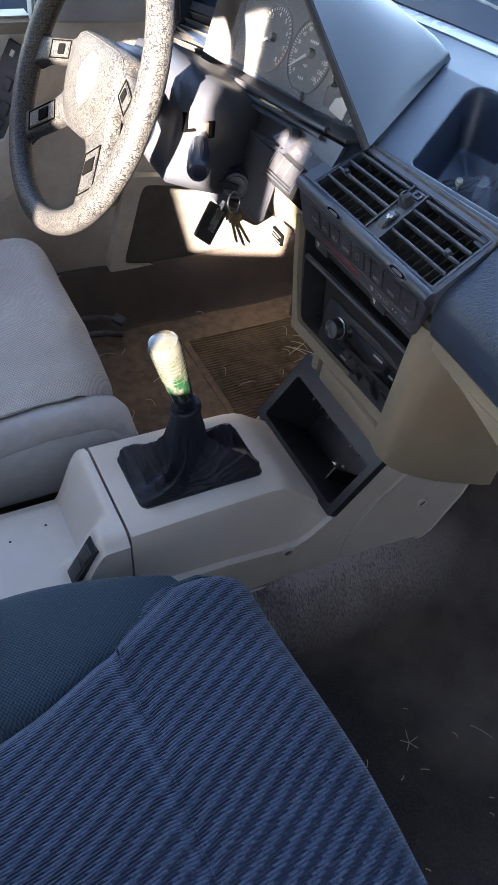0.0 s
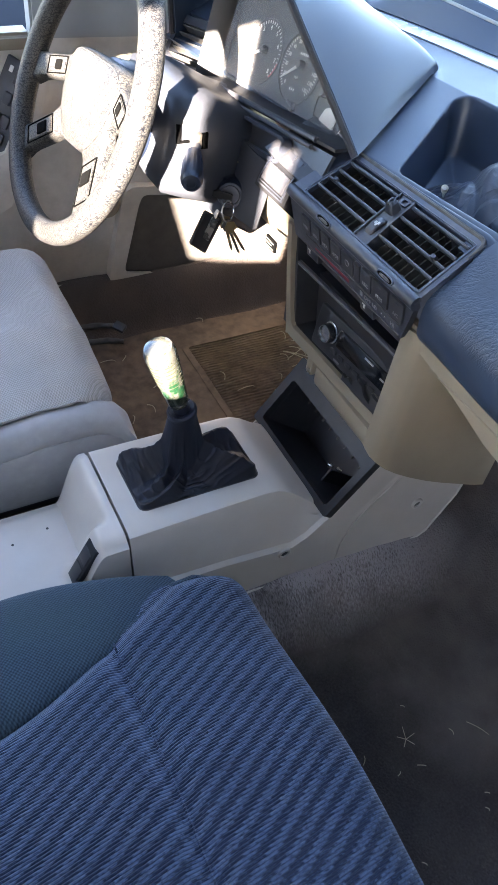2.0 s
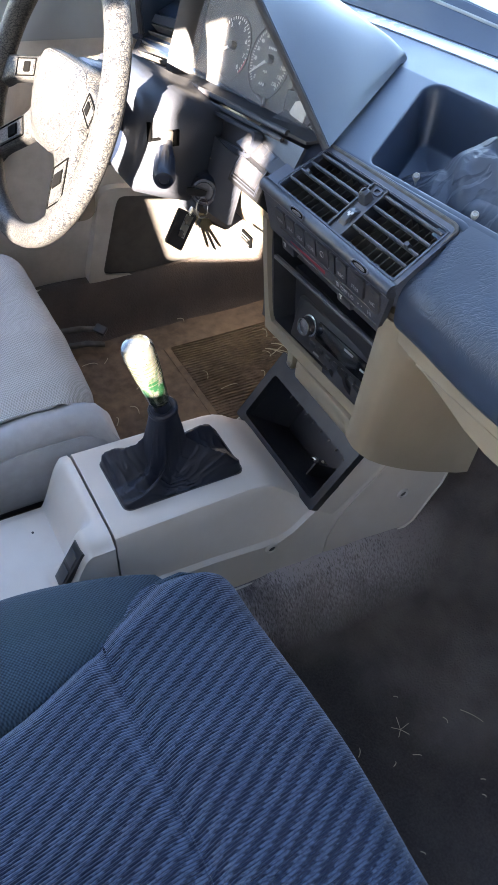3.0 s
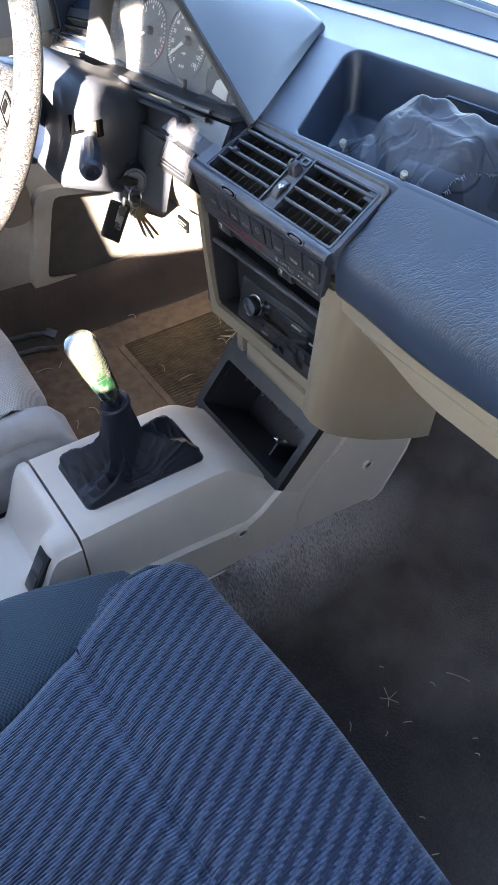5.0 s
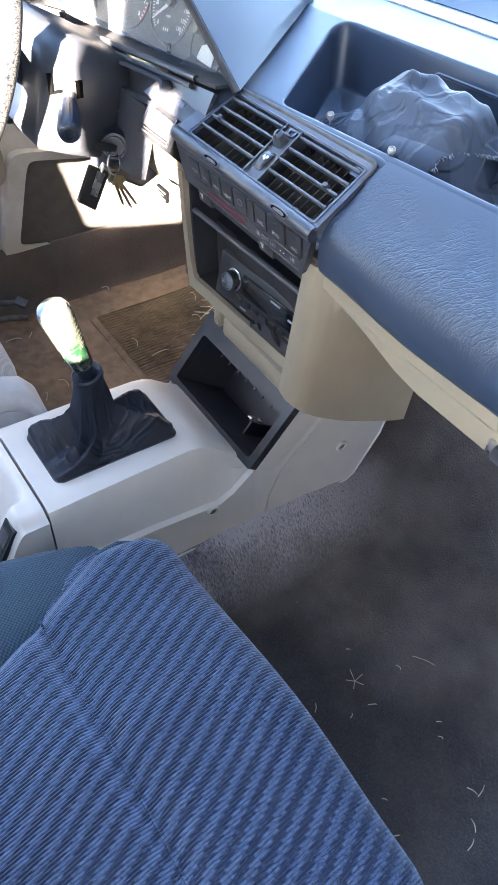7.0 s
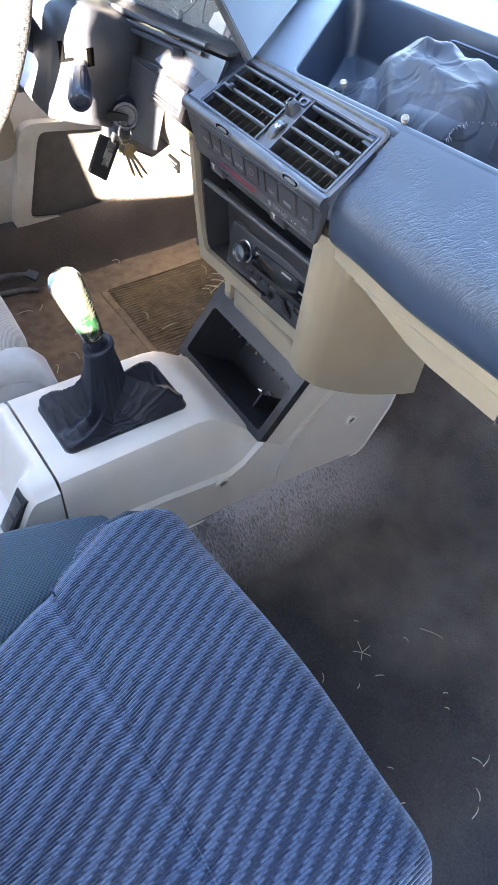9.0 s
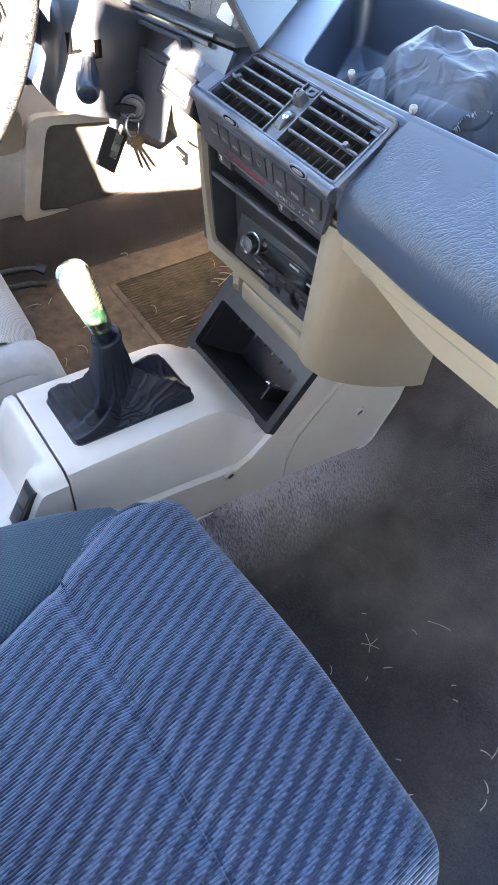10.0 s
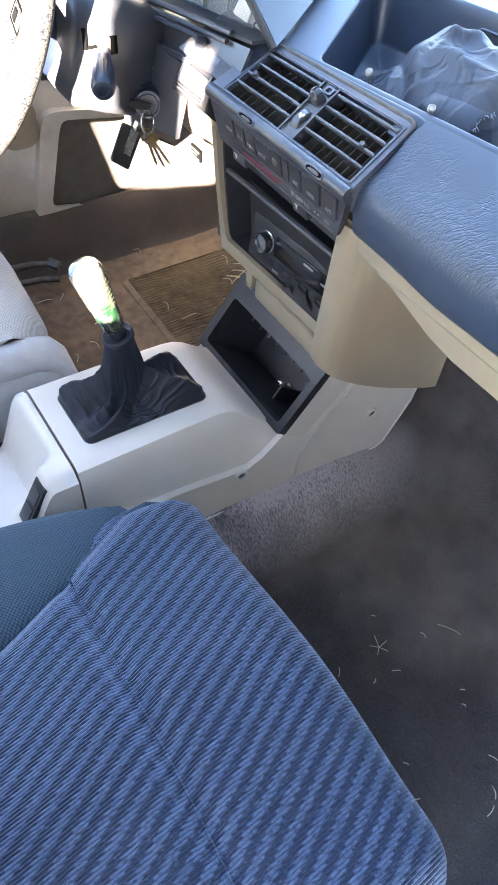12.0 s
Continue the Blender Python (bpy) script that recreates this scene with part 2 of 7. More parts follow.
class Nodes:
    """Short hand for chains of arithmetic in a material."""

    def __init__(self, tree):
        self.t = tree

    def math(self, op, a, b=0.0, c=0.0):
        k = self.t.nodes.new("ShaderNodeMath")
        k.operation = op
        for i, v in enumerate((a, b, c)):
            if isinstance(v, (int, float)):
                k.inputs[i].default_value = v
            else:
                self.t.links.new(v, k.inputs[i])
        return k.outputs[0]

    def noise(self, vec, scale, detail=3.0):
        k = self.t.nodes.new("ShaderNodeTexNoise")
        k.inputs["Scale"].default_value, k.inputs["Detail"].default_value = scale, detail
        self.t.links.new(vec, k.inputs["Vector"])
        return k.outputs["Fac"]

    def stretched(self, vec, scale):
        k = self.t.nodes.new("ShaderNodeMapping")
        k.inputs["Scale"].default_value = scale
        self.t.links.new(vec, k.inputs["Vector"])
        return k.outputs[0]

    def mix(self, fac, a, b):
        k = self.t.nodes.new("ShaderNodeMix")
        k.data_type = "RGBA"
        for name, v in (("Factor", fac), ("A", a), ("B", b)):
            if isinstance(v, (int, float, tuple)):
                k.inputs[name].default_value = v
            else:
                self.t.links.new(v, k.inputs[name])
        return k.outputs["Result"]

    def bump(self, height, strength, distance):
        k = self.t.nodes.new("ShaderNodeBump")
        k.inputs["Strength"].default_value, k.inputs["Distance"].default_value = strength, distance
        self.t.links.new(height, k.inputs["Height"])
        return k.outputs[0]


def cloth_base(name):
    m = bpy.data.materials.new(name)
    m.use_nodes = True
    q = Nodes(m.node_tree)
    b = m.node_tree.nodes["Principled BSDF"]
    b.inputs["Roughness"].default_value = 0.92
    b.inputs["Specular IOR Level"].default_value = 0.25
    b.inputs["Sheen Weight"].default_value = 0.25
    co = m.node_tree.nodes.new("ShaderNodeTexCoord").outputs["Object"]
    sep = m.node_tree.nodes.new("ShaderNodeSeparateXYZ")
    m.node_tree.links.new(co, sep.inputs[0])
    return m, q, b, co, sep.outputs["X"], sep.outputs["Y"], sep.outputs["Z"]


def stripe_mat():
    """Blue corded seat cloth: fine cords fore and aft, lighter and darker in broad slanting bands."""
    m, q, b, co, x, y, z = cloth_base("striped_blue_cloth")
    wob = q.math("MULTIPLY_ADD", q.noise(co, 9.0), 0.004, q.math("MULTIPLY", q.noise(co, 220.0), 0.0028))
    n2 = q.math("ADD", q.math("MULTIPLY_ADD", x, 0.993, q.math("MULTIPLY", y, 0.117)), q.math("MULTIPLY", q.noise(co, 30.0), 0.0012))
    row = q.math("MULTIPLY", q.math("ADD", q.math("FLOOR", q.math("DIVIDE", n2, 0.0030)), 0.5), 0.0030)
    n1 = q.math("ADD", q.math("MULTIPLY_ADD", row, 0.915, q.math("MULTIPLY", y, 0.390)), wob)
    broad = q.math("MULTIPLY_ADD", q.math("SINE", q.math("MULTIPLY", n1, 2 * math.pi / 0.0150)), 1.5, 0.42)
    broad = q.math("MINIMUM", q.math("MAXIMUM", broad, 0.0), 1.0)
    cord = q.math("ABSOLUTE", q.math("SINE", q.math("MULTIPLY", n2, math.pi / 0.0030)))
    cord = q.math("MINIMUM", q.math("MULTIPLY", cord, 1.25), 1.0)
    cord = q.math("POWER", cord, 1.3)
    fine = q.noise(co, 700.0, 2.0)
    worn = q.noise(co, 11.0, 5.0)
    stitch = q.noise(q.stretched(co, (1.0, 0.35, 1.0)), 620.0, 2.0)
    thread = q.noise(q.stretched(co, (1.0, 0.5, 1.0)), 1500.0, 1.0)
    f = q.math("MULTIPLY_ADD", broad, 0.80, q.math("MULTIPLY_ADD", stitch, 2.4, -1.28))
    f = q.math("ADD", f, q.math("MULTIPLY_ADD", thread, 1.2, -0.60))
    # threads just behind the seam, painted paler as a ridge catching the light
    off = q.math("MULTIPLY", q.math("ADD", q.math("MULTIPLY_ADD", x, 0.02, y), 0.1925), 1 / 0.0085)
    seam_light = q.math("MAXIMUM", q.math("SUBTRACT", 1.0, q.math("ABSOLUTE", off)), 0.0)
    f = q.math("ADD", f, q.math("MULTIPLY", seam_light, q.math("MULTIPLY_ADD", q.noise(q.stretched(co, (420.0, 60.0, 60.0)), 1.0, 2.0), 1.2, -0.15)))
    f = q.math("ADD", f, q.math("MULTIPLY_ADD", worn, 0.5, -0.22))
    f = q.math("MINIMUM", q.math("MAXIMUM", f, 0.0), 1.0)
    col = q.mix(f, (0.0028, 0.0086, 0.029, 1), (0.052, 0.083, 0.147, 1))
    groove = q.math("MULTIPLY", q.math("SUBTRACT", 1.0, cord), q.math("MULTIPLY_ADD", broad, -0.75, 1.35))
    groove = q.math("MINIMUM", groove, 1.0)
    col = q.mix(groove, col, (0.005, 0.010, 0.030, 1))
    b.inputs["Sheen Weight"].default_value = 0.45
    b.inputs["Sheen Roughness"].default_value = 0.45
    b.inputs["Sheen Tint"].default_value = (0.62, 0.78, 1.0, 1)
    m.node_tree.links.new(col, b.inputs["Base Color"])
    h = q.math("ADD", q.math("MULTIPLY", cord, 0.7), q.math("MULTIPLY", broad, 0.8))
    h = q.math("ADD", h, q.math("MULTIPLY", fine, 0.3))
    m.node_tree.links.new(q.bump(h, 0.9, 0.0012), b.inputs["Normal"])
    return m


def weave_mat(name, dark, light, period, stain, amount, dirty=8.0):
    """A coarse woven cloth: rows of raised threads with dark gaps between them."""
    m, q, b, co, x, y, z = cloth_base(name)
    w = 2 * math.pi / period
    jit = q.math("MULTIPLY_ADD", q.noise(co, 110.0), 0.0034, q.math("MULTIPLY", q.noise(co, 420.0), 0.0016))
    across = q.math("ADD", q.math("MULTIPLY_ADD", z, 0.5, x), jit)
    a = q.math("SINE", q.math("MULTIPLY", q.math("MULTIPLY_ADD", y, 0.9, across), w * 0.75))
    c = q.math("SINE", q.math("MULTIPLY", q.math("MULTIPLY_ADD", y, -0.9, across), w * 0.75))
    dots = q.math("MULTIPLY_ADD", q.math("ADD", a, c), 0.30, 0.5)
    fine = q.noise(co, 500.0, 2.0)
    f = q.math("ADD", q.math("MULTIPLY", dots, 0.7), q.math("MULTIPLY", fine, 0.35))
    col = q.mix(f, (*dark, 1), (*light, 1))
    big = q.noise(co, dirty, 7.0)
    k = m.node_tree.nodes.new("ShaderNodeMapRange")
    k.inputs["From Min"].default_value, k.inputs["From Max"].default_value = 0.48, 0.78
    k.inputs["To Max"].default_value = amount
    m.node_tree.links.new(big, k.inputs["Value"])
    col = q.mix(k.outputs[0], col, (*stain, 1))
    m.node_tree.links.new(col, b.inputs["Base Color"])
    m.node_tree.links.new(q.bump(f, 0.5, 0.0010), b.inputs["Normal"])
    return m


def dash_mat():
    """Blue dash vinyl: smooth on top, with fore-and-aft creases over the padded roll."""
    m = node_mat("dash_vinyl", (0.0185, 0.0325, 0.0590), 0.46, spec=0.5, var=0.06, scale=10, stain=(0.025, 0.041, 0.070), stain_scale=5, stain_amount=0.4)
    nt = m.node_tree
    q = Nodes(nt)
    b = nt.nodes["Principled BSDF"]
    b.inputs["Coat Weight"].default_value = 0.20
    b.inputs["Coat Roughness"].default_value = 0.36
    b.inputs["Coat IOR"].default_value = 1.5
    b.inputs["Coat Tint"].default_value = (0.80, 0.90, 1.0, 1)
    co = [k for k in nt.nodes if k.type == "TEX_COORD"][0].outputs["Object"]
    sep = nt.nodes.new("ShaderNodeSeparateXYZ")
    nt.links.new(co, sep.inputs[0])
    mp = nt.nodes.new("ShaderNodeMapping")
    turn = nt.nodes.new("ShaderNodeMapping")
    turn.inputs["Rotation"].default_value = (0, 0, radians(42))
    nt.links.new(co, turn.inputs["Vector"])
    mp.inputs["Scale"].default_value = (1.0, 0.30, 0.34)
    nt.links.new(turn.outputs[0], mp.inputs["Vector"])
    drift = nt.nodes.new("ShaderNodeTexNoise")
    drift.inputs["Scale"].default_value = 70.0
    nt.links.new(co, drift.inputs["Vector"])
    bent = nt.nodes.new("ShaderNodeMix")
    bent.data_type = "VECTOR"
    bent.inputs["Factor"].default_value = 0.006
    nt.links.new(mp.outputs[0], bent.inputs[4])
    nt.links.new(drift.outputs["Color"], bent.inputs[5])
    ridge = 0.0
    for size, depth in ((190.0, 1.0), (420.0, 0.6)):
        k = nt.nodes.new("ShaderNodeTexVoronoi")
        k.feature = "DISTANCE_TO_EDGE"
        k.inputs["Scale"].default_value = size
        nt.links.new(bent.outputs[1], k.inputs["Vector"])
        line = q.math("MAXIMUM", q.math("MULTIPLY_ADD", k.outputs["Distance"], -7.0, 1.0), 0.0)
        ridge = q.math("ADD", q.math("MULTIPLY", line, depth), ridge)
    fade = nt.nodes.new("ShaderNodeMapRange")
    fade.inputs["From Min"].default_value, fade.inputs["From Max"].default_value = 0.272, 0.205
    nt.links.new(sep.outputs["Y"], fade.inputs["Value"])
    patch = nt.nodes.new("ShaderNodeMapRange")
    patch.inputs["From Min"].default_value, patch.inputs["From Max"].default_value = 0.46, 0.66
    nt.links.new(q.noise(co, 22.0, 4.0), patch.inputs["Value"])
    mask = q.math("MULTIPLY", fade.outputs[0], q.math("MAXIMUM", patch.outputs[0], q.math("POWER", fade.outputs[0], 3.0)))
    face = nt.nodes.new("ShaderNodeMapRange")
    face.inputs["From Min"].default_value, face.inputs["From Max"].default_value = 0.572, 0.592
    nt.links.new(sep.outputs["Z"], face.inputs["Value"])
    mask = q.math("MULTIPLY", mask, face.outputs[0])
    mask = q.math("MULTIPLY", mask, q.math("GREATER_THAN", sep.outputs["X"], 0.13))
    grain = q.math("MULTIPLY", q.noise(co, 650.0, 2.0), 0.10)
    h = q.math("ADD", q.math("MULTIPLY", q.math("MULTIPLY", ridge, mask), -1.0), grain)
    relief = q.bump(h, 0.9, 0.00055)
    nt.links.new(relief, b.inputs["Normal"])
    nt.links.new(relief, b.inputs["Coat Normal"])
    return m


def knob_mat():
    """Cast resin, milky at the top, with green leaf flecks in the lower part."""
    m = bpy.data.materials.new("clear_resin")
    m.use_nodes = True
    q = Nodes(m.node_tree)
    b = m.node_tree.nodes["Principled BSDF"]
    co = m.node_tree.nodes.new("ShaderNodeTexCoord").outputs["Object"]
    sep = m.node_tree.nodes.new("ShaderNodeSeparateXYZ")
    m.node_tree.links.new(co, sep.inputs[0])
    low = q.math("SUBTRACT", 1.0, q.math("ABSOLUTE", q.math("MULTIPLY_ADD", sep.outputs["Z"], 40.0, -16.7)))
    leaf = q.noise(q.stretched(co, (1.0, 1.0, 0.6)), 85.0, 6.0)
    green = q.math("MULTIPLY_ADD", q.math("ADD", leaf, q.math("MULTIPLY", low, 0.15)), 8.0, -4.3)
    green = q.math("MULTIPLY", q.math("MINIMUM", q.math("MAXIMUM", green, 0.0), 1.0), 0.95)
    dark = q.math("GREATER_THAN", q.noise(co, 230.0, 3.0), 0.66)
    col = q.mix(green, (0.070, 0.072, 0.062, 1), (0.004, 0.030, 0.012, 1))
    col = q.mix(q.math("MULTIPLY", dark, 0.7), col, (0.020, 0.024, 0.010, 1))
    m.node_tree.links.new(col, b.inputs["Base Color"])
    b.inputs["Transmission Weight"].default_value = 0.25
    b.inputs["Roughness"].default_value = 0.10
    b.inputs["Coat Weight"].default_value = 0.6
    b.inputs["IOR"].default_value = 1.45
    return m


def fleck_mat():
    m = node_mat("green_leaf_flecks", (0.55, 0.60, 0.45), 0.3, var=0.3, scale=90,
                 stain=(0.03, 0.22, 0.09), stain_scale=70, stain_amount=0.95)
    return m


def glass_mat():
    m = bpy.data.materials.new("window_glass")
    m.use_nodes = True
    b = m.node_tree.nodes["Principled BSDF"]
    b.inputs["Base Color"].default_value = (0.95, 0.97, 0.96, 1)
    b.inputs["Transmission Weight"].default_value = 1.0
    b.inputs["Roughness"].default_value = 0.0
    b.inputs["IOR"].default_value = 1.45
    return m


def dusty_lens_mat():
    """Clear plastic under a thin uneven film: dust, with the sun's haze painted in."""
    m = bpy.data.materials.new("dusty_haze_lens")
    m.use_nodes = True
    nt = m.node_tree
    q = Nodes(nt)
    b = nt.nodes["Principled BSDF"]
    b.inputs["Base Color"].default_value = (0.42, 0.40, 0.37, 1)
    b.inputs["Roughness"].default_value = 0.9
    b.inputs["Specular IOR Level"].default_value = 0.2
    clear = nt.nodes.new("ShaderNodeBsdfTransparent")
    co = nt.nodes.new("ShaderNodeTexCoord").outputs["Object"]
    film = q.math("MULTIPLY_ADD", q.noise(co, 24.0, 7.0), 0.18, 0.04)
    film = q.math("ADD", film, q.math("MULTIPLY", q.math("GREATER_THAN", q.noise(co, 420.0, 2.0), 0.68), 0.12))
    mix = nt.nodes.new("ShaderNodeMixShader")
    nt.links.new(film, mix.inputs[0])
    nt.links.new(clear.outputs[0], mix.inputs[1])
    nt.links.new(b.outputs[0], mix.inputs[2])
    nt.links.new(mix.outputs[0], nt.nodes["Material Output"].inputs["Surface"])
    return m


DUSTY_HAZE_LENS = dusty_lens_mat()
VINYL = VINYL_SMOOTH = dash_mat()
CLOTH_TEAL = weave_mat("blue_velour", (0.005, 0.012, 0.026), (0.048, 0.086, 0.122), 0.0028, (0.026, 0.056, 0.064), 0.5)
CLOTH_TEAL.node_tree.nodes["Principled BSDF"].inputs["Sheen Weight"].default_value = 0.10
CLOTH_GREY = weave_mat("grey_cloth", (0.25, 0.245, 0.238), (0.50, 0.495, 0.485), 0.0027, (0.27, 0.25, 0.22), 0.45)
CARPET, STRIPE, RESIN, FLECK, GLASS = carpet_mat(), stripe_mat(), knob_mat(), fleck_mat(), glass_mat()

# ---- mesh helpers ----


def finish(ob, angle=38):
    me = ob.data
    me.polygons.foreach_set("use_smooth", [True] * len(me.polygons))
    me.set_sharp_from_angle(angle=radians(angle))
    return ob


def part(name, bm, material, parent=None, label="", angle=38):
    bmesh.ops.recalc_face_normals(bm, faces=bm.faces)
    me = bpy.data.meshes.new(name)
    bm.to_mesh(me)
    bm.free()
    me.materials.append(material)
    ob = new(name, me)
    finish(ob, angle)
    if parent:
        ob.parent = parent
    if label:
        tagged(ob, label)
    return ob


def thing(name, at, label, category, group="", kind=""):
    ob = new(name)
    ob.location = at
    ob.empty_display_size = 0.02
    return tagged(ob, label, category, group, kind)


def hang(parent):
    """Keep the world places of all parts under a thing whose Empty stands at its base."""
    bpy.context.view_layer.update()
    inv = parent.matrix_world.inverted()
    for c in parent.children:
        c.matrix_parent_inverse = inv
    return parent


def loft(bm, rings, cap=True, closed=True):
    rows = [[bm.verts.new(p) for p in ring] for ring in rings]
    n = len(rows[0])
    for a, b in zip(rows, rows[1:]):
        for i in range(n if closed else n - 1):
            j = (i + 1) % n
            bm.faces.new((a[i], a[j], b[j], b[i]))
    if cap and closed:
        bm.faces.new(rows[0][::-1])
        bm.faces.new(rows[-1])
    return rows


def grid(bm, f, us, vs):
    rows = [[bm.verts.new(f(u, v)) for v in vs] for u in us]
    for a, b in zip(rows, rows[1:]):
        for i in range(len(vs) - 1):
            bm.faces.new((a[i], a[i + 1], b[i + 1], b[i]))
    return rows


def lin(a, b, n):
    return [a + (b - a) * i / (n - 1) for i in range(n)]


def thick(bm, t):
    bmesh.ops.recalc_face_normals(bm, faces=bm.faces)
    bmesh.ops.solidify(bm, geom=bm.faces[:], thickness=t)


def box(bm, x0, x1, y0, y1, z0, z1, bev=0.0, m=None, seg=2):
    vs = [bm.verts.new((x, y, z)) for x in (x0, x1) for y in (y0, y1) for z in (z0, z1)]
    fs = []
    for q in ((0, 1, 3, 2), (4, 6, 7, 5), (0, 4, 5, 1), (2, 3, 7, 6), (0, 2, 6, 4), (1, 5, 7, 3)):
        fs.append(bm.faces.new([vs[i] for i in q]))
    if bev:
        es = list({e for f in fs for e in f.edges})
        got = bmesh.ops.bevel(bm, geom=es, offset=bev, segments=seg, profile=0.5, affect="EDGES")
        vs = list({v for f in got["faces"] for v in f.verts} | {v for v in vs if v.is_valid})
    if m is not None:
        bmesh.ops.transform(bm, matrix=m, verts=[v for v in vs if v.is_valid])
    return vs


def frame_axes(a, b):
    d = (Vector(b) - Vector(a)).normalized()
    u = d.orthogonal().normalized()
    return d, u, d.cross(u)


def tube(bm, pts, radius, n=10, cap=True):
    pts = [Vector(p) for p in pts]
    rad = radius if isinstance(radius, (list, tuple)) else [radius] * len(pts)
    rings = []
    d, u, v = frame_axes(pts[0], pts[1])
    for i, p in enumerate(pts):
        if i < len(pts) - 1:
            d2 = (pts[i + 1] - pts[i]).normalized()
        else:
            d2 = (pts[i] - pts[i - 1]).normalized()
        if 0 < i < len(pts) - 1:
            d2 = ((pts[i + 1] - pts[i]).normalized() + (pts[i] - pts[i - 1]).normalized()).normalized()
        u = (u - d2 * u.dot(d2)).normalized()
        v = d2.cross(u)
        rings.append([p + rad[i] * (math.cos(t) * u + math.sin(t) * v) for t in (2 * math.pi * k / n for k in range(n))])
    loft(bm, rings, cap=cap)


def spin(bm, a, b, profile, n=24):
    """A turned shape about the line from a to b: profile rows of (share of the length, radius)."""
    a, b = Vector(a), Vector(b)
    d, u, v = frame_axes(a, b)
    rings = []
    for s, r in profile:
        c = a + (b - a) * s
        rings.append([c + max(r, 1e-5) * (math.cos(t) * u + math.sin(t) * v) for t in (2 * math.pi * k / n for k in range(n))])
    loft(bm, rings)


def torus(bm, centre, normal, big, small, nb=48, ns=12, a0=0.0, a1=None):
    c = Vector(centre)
    w = Vector(normal).normalized()
    u = w.orthogonal().normalized()
    v = w.cross(u)
    full = a1 is None
    a1 = 2 * math.pi if full else a1
    rings = []
    for i in range(nb + (0 if full else 1)):
        t = a0 + (a1 - a0) * i / nb
        o = math.cos(t) * u + math.sin(t) * v
        rings.append([c + o * (big + small * math.cos(k)) + w * small * math.sin(k) for k in (2 * math.pi * j / ns for j in range(ns))])
    if full:
        rings.append(rings[0])
        loft(bm, rings, cap=False)
        bmesh.ops.remove_doubles(bm, verts=bm.verts, dist=1e-6)
    else:
        loft(bm, rings)


def prism(bm, poly, f0, f1):
    """A plate between two mappings of a flat outline."""
    loft(bm, [[f0(*p) for p in poly], [f1(*p) for p in poly]])


def ring_plate(bm, outer, inner, f0, f1):
    """A plate with a hole: outlines of the same number of points."""
    n = len(outer)
    rows = [[bm.verts.new(f(*p)) for p in poly] for poly, f in ((outer, f0), (outer, f1), (inner, f1), (inner, f0))]
    for a, b in zip(rows, rows[1:] + rows[:1]):
        for i in range(n):
            j = (i + 1) % n
            bm.faces.new((a[i], a[j], b[j], b[i]))


def round_rect(x0, x1, y0, y1, r, k=4):
    pts = []
    for cx, cy, a in ((x1 - r, y1 - r, 0), (x0 + r, y1 - r, 90), (x0 + r, y0 + r, 180), (x1 - r, y0 + r, 270)):
        for i in range(k + 1):
            t = radians(a + 90 * i / k)
            pts.append((cx + r * math.cos(t), cy + r * math.sin(t)))
    return pts


def smooth(a, b, x):
    t = min(1.0, max(0.0, (x - a) / (b - a)))
    return t * t * (3 - 2 * t)


def nz(x, y, z=0.0, s=1.0):
    return noise.noise(Vector((x * s, y * s, z * s)))


def letters(name, text, size, m, material, parent, label=""):
    cu = bpy.data.curves.new(name, "FONT")
    cu.body, cu.size, cu.align_x, cu.align_y, cu.extrude = text, size, "CENTER", "CENTER", 0.0002
    tmp = new("tmp_text", cu)
    bpy.context.view_layer.update()
    me = bpy.data.meshes.new_from_object(tmp.evaluated_get(bpy.context.evaluated_depsgraph_get()))
    bpy.data.objects.remove(tmp)
    bpy.data.curves.remove(cu)
    me.transform(m)
    me.materials.clear()
    me.materials.append(material)
    ob = new(name, me)
    if parent:
        ob.parent = parent
    return ob


def cut(ob, cutter_bm):
    """Cuts a shape out of a part for good."""
    me = bpy.data.meshes.new("cutter")
    bmesh.ops.recalc_face_normals(cutter_bm, faces=cutter_bm.faces)
    cutter_bm.to_mesh(me)
    cutter_bm.free()
    tool = new("cutter", me)
    mod = ob.modifiers.new("cut", "BOOLEAN")
    mod.operation, mod.object, mod.solver = "DIFFERENCE", tool, "EXACT"
    bpy.context.view_layer.update()
    got = bpy.data.meshes.new_from_object(ob.evaluated_get(bpy.context.evaluated_depsgraph_get()))
    ob.modifiers.remove(mod)
    old = ob.data
    got.name = old.name
    ob.data = got
    bpy.data.objects.remove(tool)
    bpy.data.meshes.remove(me)
    return finish(ob)

# ---- car body, closing the place ----


def plate(name, poly, x0, x1, mat, label, axis="x", kind="structure", category="car body"):
    """A flat wall of some thickness with an outline in the two other axes."""
    bm = bmesh.new()
    place = {"x": lambda d: (lambda a, b: (d, a, b)), "y": lambda d: (lambda a, b: (a, d, b)), "z": lambda d: (lambda a, b: (a, b, d))}[axis]
    prism(bm, poly, place(x0), place(x1))
    ob = part(name, bm, mat)
    return tagged(ob, label, category, "", kind)


# ground outside
bm = bmesh.new()
grid(bm, lambda u, v: (u, v, -0.42 + 0.02 * nz(u, v, 0, 0.7)), lin(-60, 60, 41), lin(-60, 60, 41))
tagged(part("ground", bm, GROUND), "pale dry gravel ground outside the car", "ground", kind="structure")

ROOF = 1.205
plate("ceiling", [(-0.56, -1.45), (0.56, -1.45), (0.56, 0.02), (-0.56, 0.02)], ROOF, ROOF + 0.03, HEADLINER, "pale grey cloth headliner of the car roof", "z", category="ceiling")
